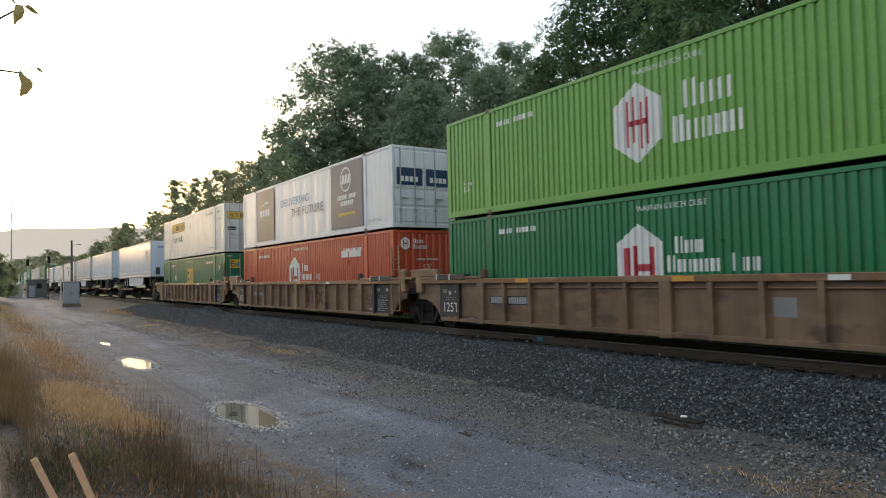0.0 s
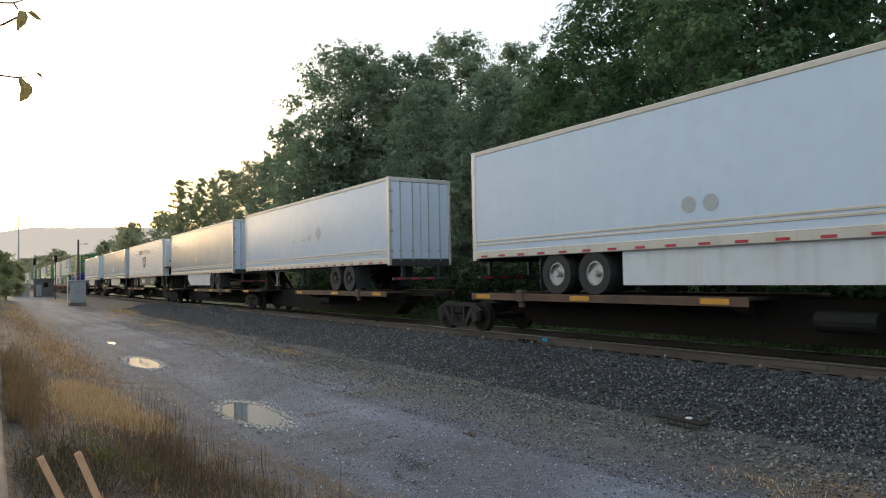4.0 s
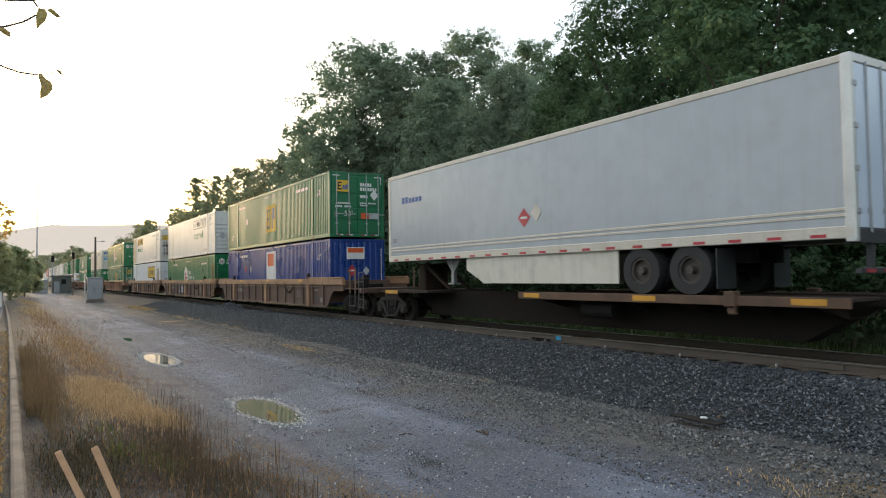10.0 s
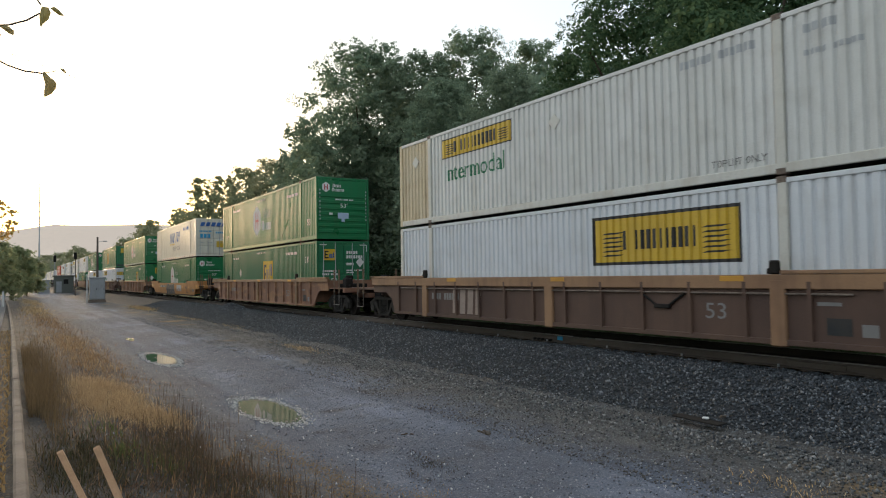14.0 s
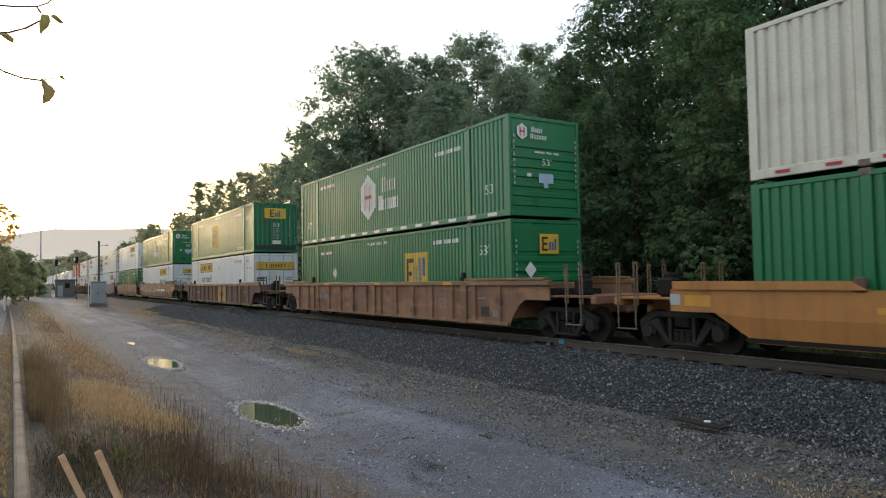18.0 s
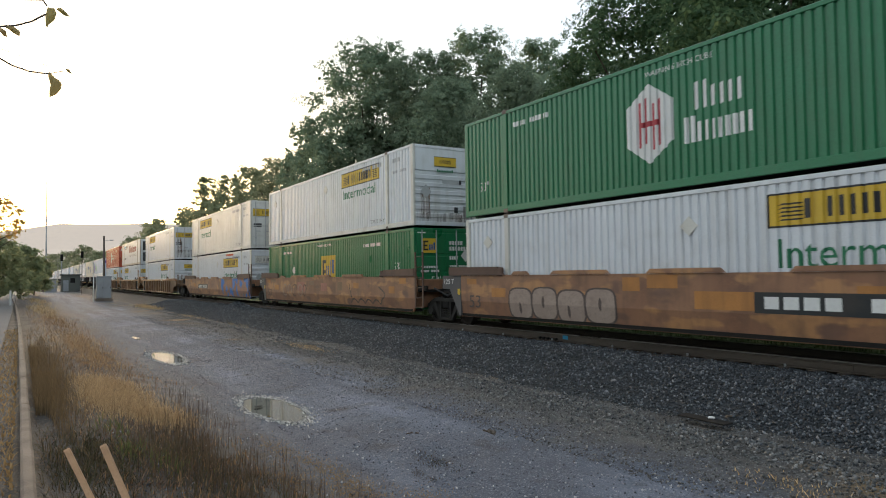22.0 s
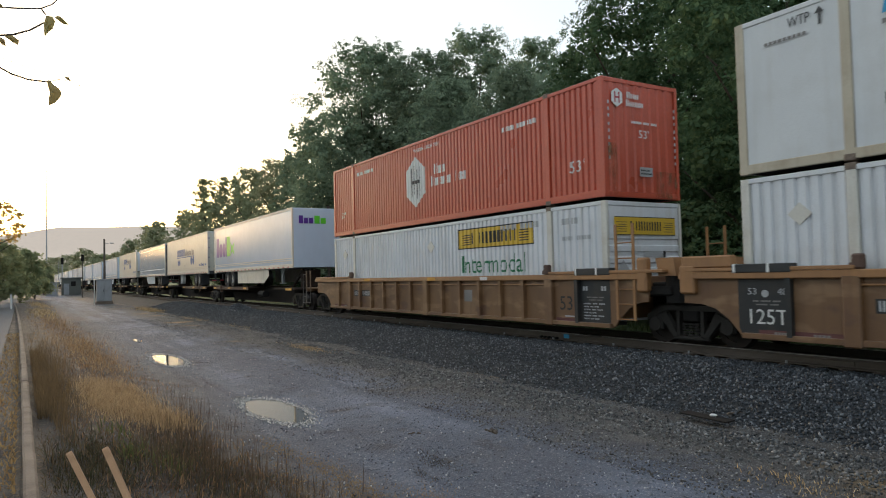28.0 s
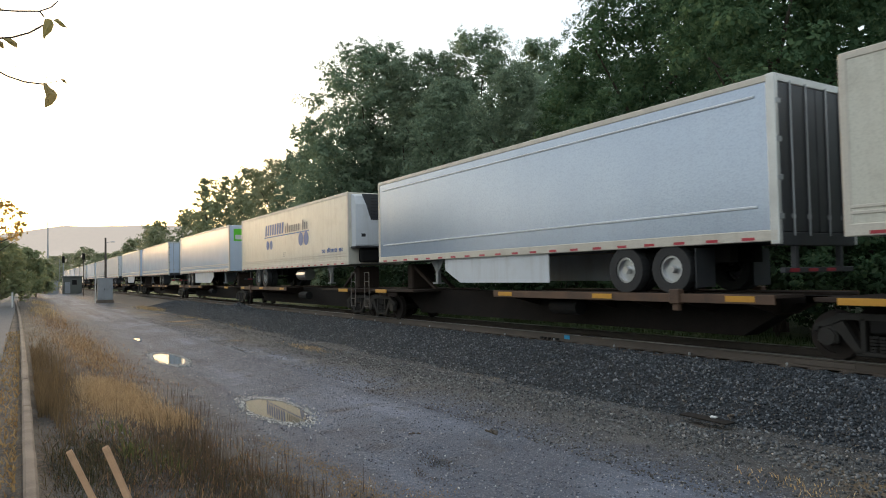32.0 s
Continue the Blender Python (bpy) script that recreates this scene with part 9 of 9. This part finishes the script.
part("lamp_head", Shape().box(-0.08, 0.28, 0.65, 1.1, 7.35, 7.47, 0.03), M_GALV, pole)

p2 = thing("utility_pole", "dark timber pole with a lamp arm among the trees", "utility pole", m=pose(-46.5, 19.0, 0.2))
part("shaft", Shape().cyl((0, 0, -0.2), (0, 0, 7.2), 0.15, 10, 0.11), M_POLE, p2)
part("arm", Shape().cyl((0, 0, 6.6), (0.1, -1.3, 6.8), 0.035, 6), M_GALV, p2)
part("lamp_head", Shape().box(-0.1, 0.3, -1.75, -1.3, 6.72, 6.85, 0.03), M_GALV, p2)

p3 = thing("signal_post", "thin dark steel post beside the hut", "post", m=pose(-118.0, 8.0, 0.0))
part("shaft", Shape().cyl((0, 0, -0.2), (0, 0, 6.6), 0.06, 8), M_POLE, p3)
part("head", Shape().box(-0.12, 0.12, -0.2, 0.2, 5.6, 6.6, 0.03), M_DARKIRON, p3)

hut = thing("equipment_hut", "small olive grey railway hut with a flat roof", "hut", m=pose(-150.0, 8.2, 0.0))
part("wall", Shape().box(-1.6, 1.6, -1.6, 1.6, -0.1, 3.1, 0.03), M_HUT, hut)
part("roof", Shape().box(-1.8, 1.8, -1.8, 1.8, 3.1, 3.35, 0.04), M_HUT, hut)
part("vent", Shape().box(1.6, 1.66, -0.1, 0.7, 1.7, 2.6, 0.02), M_DARKIRON, hut)
part("door", Shape().box(1.6, 1.65, -1.3, -0.4, 0.1, 2.2, 0.02), M_BOX, hut)

cb2 = thing("signal_cabinet", "pale grey equipment cabinet beside the hut", "cabinet", m=pose(-150.0, 4.9, 0.0))
part("body", Shape().box(-0.8, 0.8, -1.0, 1.0, -0.1, 2.4, 0.03), M_BOX, cb2)
part("roof", Shape().box(-0.9, 0.9, -1.1, 1.1, 2.4, 2.52, 0.03), M_BOX, cb2)

mast = thing("radio_mast", "slender galvanised radio mast with small aerials", "mast", m=pose(-160.0, 4.4, 0.0))
part("shaft", Shape().cyl((0, 0, -0.2), (0, 0, 10.0), 0.2, 10, 0.14).cyl((0, 0, 10.0), (0, 0, 25.4), 0.12, 8, 0.05), M_GALV, mast)
part("base", Shape().box(-0.7, 0.7, -0.7, 0.7, -0.2, 0.35, 0.03), M_CONCRETE, mast)
for zz in (25.0, 23.6, 22.0, 18.0):
    part("aerial", Shape().cyl((0, -0.25, zz), (0, 0.25, zz), 0.03, 6).cyl((0, 0.25, zz - 0.3), (0, 0.25, zz + 0.4), 0.025, 6), M_GALV, mast)

sig = thing("signal_gantry", "lattice signal ladder mast by the track", "signal", m=pose(-162.0, 6.9, 0.0))
part("post", Shape().cyl((0, 0.35, -0.2), (0, 0.35, 7.6), 0.1, 8), M_GALV, sig)
for i in range(12):
    part("rung", Shape().box(-0.03, 0.03, -0.35, 0.3, 1.0 + i * 0.5, 1.05 + i * 0.5), M_GALV, sig)
part("rail", Shape().cyl((0, -0.35, 0.8), (0, -0.35, 7.0), 0.035, 6), M_GALV, sig)
part("head", Shape().box(-0.15, 0.15, 0.1, 0.6, 6.2, 7.6, 0.05), M_DARKIRON, sig)

for i, (x, y) in enumerate(((-58.0, -0.6), (-84.0, -0.75))):
    bp = thing("marker_post", "short pale post beside the path", "post", "posts beside the path", m=pose(x, y, 0.4))
    part("shaft", Shape().box(-0.06, 0.06, -0.06, 0.06, 0, 1.15 + 0.9 * i, 0.015), M_WMARK if i == 0 else M_GALV, bp)
    part("cap", Shape().box(-0.08, 0.08, -0.08, 0.08, 1.15 + 0.9 * i, 1.2 + 0.9 * i, 0.01), M_GALV, bp)


# hill ridge
hv, hf = [], []
for i in range(61):
    a = 150 + i * 1.1
    e = 4.2 + 0.28 * noise.noise((a * 0.11, 0, 3)) + 0.05 * noise.noise((a * 1.2, 0, 8)) - max(0, (a - 177.5)) * 0.2 - max(0, 172 - a) * 0.035
    d = 2600
    ca, sa = math.cos(radians(a)), math.sin(radians(a))
    for k, (dd, zz) in enumerate(((d - 700, -20), (d - 250, 0.5), (d, 1.0), (d + 500, 0.6))):
        hv.append((ca * dd, sa * dd, zz if zz < 0 else CZ + zz * d * math.tan(radians(max(0.3, e)))))
for i in range(60):
    for k in range(3):
        hf.append((i * 4 + k, i * 4 + k + 1, (i + 1) * 4 + k + 1, (i + 1) * 4 + k))
hm = bpy.data.meshes.new("hill_backdrop")
hm.from_pydata(hv, [], hf)
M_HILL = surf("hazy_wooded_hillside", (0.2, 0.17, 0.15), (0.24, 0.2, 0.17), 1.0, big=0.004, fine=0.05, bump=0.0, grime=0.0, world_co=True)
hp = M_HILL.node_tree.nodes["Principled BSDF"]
# The ridge glows by itself to stand in for evening haze.
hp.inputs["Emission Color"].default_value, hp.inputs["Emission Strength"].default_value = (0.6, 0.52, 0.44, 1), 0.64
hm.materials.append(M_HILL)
tagged(new("hill_backdrop", hm), "long low wooded ridge with evening haze painted as a pale glow", "hill", kind="structure")

# ---- twig with a few leaves hanging near the camera
M_TWIGLEAF = leaf_material("dull_olive_leaves", ((0.44, 0.4, 0.22), (0.5, 0.43, 0.24)), 0.65)
M_TWIG = plain("thin_dark_twig", (0.06, 0.045, 0.035), 0.8)
TWIGS = []


def twig(name_label, leaves, stems):
    """Leaves as thin folded blades and stems, in a plane across the view close to the camera; origin at their branch."""
    tw = thing("twig", name_label, "twig", "twigs near the camera", pose(-1.6, -0.12, 2.72))
    for pts in leaves:
        s = Shape()
        n = len(pts)
        cy, cz = sum(p[0] for p in pts) / n, sum(p[1] for p in pts) / n
        for dx in (0.0, 0.0012):
            s.v += [(dx, y + 0.12, z - 2.72) for y, z in pts] + [(dx + 0.006, cy + 0.12, cz - 2.72)]
        for i in range(n):
            j = (i + 1) % n
            s.f += [(i, j, n), (n + 1 + j, n + 1 + i, 2 * n + 1), (j, i, n + 1 + i, n + 1 + j)]
        part("leaf", s, M_TWIGLEAF, tw)
    for pts, r in stems:
        s = Shape()
        for (a, b), (c, d) in zip(pts, pts[1:]):
            s.cyl((0.0005, a + 0.12, b - 2.72), (0.0005, c + 0.12, d - 2.72), r, 5, r * 0.9)
        part("stem", s, M_TWIG, tw)
    return tw


upper_twig = twig("thin twig with olive leaves hanging near the camera", [[(0.0440, 2.7999), (0.0561, 2.7997), (0.0601, 2.7898), (0.0560, 2.7749), (0.0459, 2.7638), (0.0438, 2.7576), (0.0408, 2.7606), (0.0399, 2.7804)], [(0.0591, 2.7991), (0.0662, 2.8039), (0.0734, 2.7992), (0.0847, 2.7881), (0.0754, 2.7877)], [(-0.0302, 2.7466), (-0.0159, 2.7501), (-0.0034, 2.7407), (-0.0044, 2.7313), (-0.0140, 2.7355), (-0.0217, 2.7412)], [(-0.0368, 2.7433), (-0.0274, 2.7380), (-0.0255, 2.7257), (-0.0321, 2.7281), (-0.0387, 2.7361)], [(-0.0406, 2.8109), (-0.0321, 2.8080), (-0.0311, 2.8013), (-0.0387, 2.8022)]], [([(-0.0903, 2.7190), (-0.0350, 2.7459), (-0.0111, 2.7521), (0.0171, 2.7660), (0.0409, 2.7853)], 0.0019), ([(-0.0904, 2.7970), (-0.0349, 2.8029), (-0.0062, 2.8059), (0.0350, 2.8135), (0.0430, 2.8021)], 0.0017), ([(0.0350, 2.8135), (0.0551, 2.8255), (0.0674, 2.8409)], 0.0013)])
lower_twig = twig("thin twig with a broad olive leaf hanging near the camera", [[(0.0456, 2.6654), (0.0496, 2.6670), (0.0586, 2.6565), (0.0657, 2.6526), (0.0708, 2.6450), (0.0697, 2.6355), (0.0615, 2.6228), (0.0484, 2.6143), (0.0485, 2.6283), (0.0505, 2.6414), (0.0465, 2.6561)], [(0.0760, 2.6787), (0.0842, 2.6774), (0.0893, 2.6686), (0.0811, 2.6723)]], [([(-0.0903, 2.7023), (-0.0350, 2.6811), (-0.0160, 2.6711), (0.0129, 2.6635), (0.0456, 2.6630)], 0.0017), ([(0.0456, 2.6630), (0.0709, 2.6721)], 0.0008), ([(-0.0903, 2.7134), (-0.0350, 2.7015), (0.0709, 2.6721), (0.1144, 2.6598)], 0.0004)])
SWAY = [
    (0, 0.009, 0.015), (1, 0.007, 0.016), (2, 0.002, 0.005), (3, -0.007, -0.002), (6, 0.003, 0.016), (7, 0.001, 0.011), (8, -0.005, -0.001), (9, -0.002, -0.001), (10, -0.001, 0.007), (11, 0.003, 0.011), (12, 0.011, 0.033), (13, 0.002, 0.019), (14, 0.002, 0.011), (17, -0.000, 0.006), (18, -0.004, 0.005), (19, -0.002, 0.004), (20, -0.002, 0.006), (21, -0.003, 0.011), (22, -0.001, 0.009), (24, -0.003, 0.004), (25, -0.004, 0.006), (28, -0.000, 0.000), (29, -0.001, -0.002), (30, -0.003, 0.002), (31, -0.006, 0.000), (32, -0.011, -0.009),
]
TWIGS.append((lower_twig, [(t, pose(-1.6, -0.12 + a, 2.72 + b)) for t, a, b in SWAY]))
TWIGS.append((upper_twig, [(t, pose(-1.6, -0.12 + 0.6 * a, 2.72 + 1.1 * b)) for t, a, b in SWAY]))


def motions():
    """All that moves: the train along its track, the twigs a little in the wind."""
    for ob, x, y, z in MOVING:
        walk(ob, [(t, pose(x + s, y, z)) for t, s in TRAVEL])
    for ob, rows in TWIGS:
        walk(ob, rows)


motions()
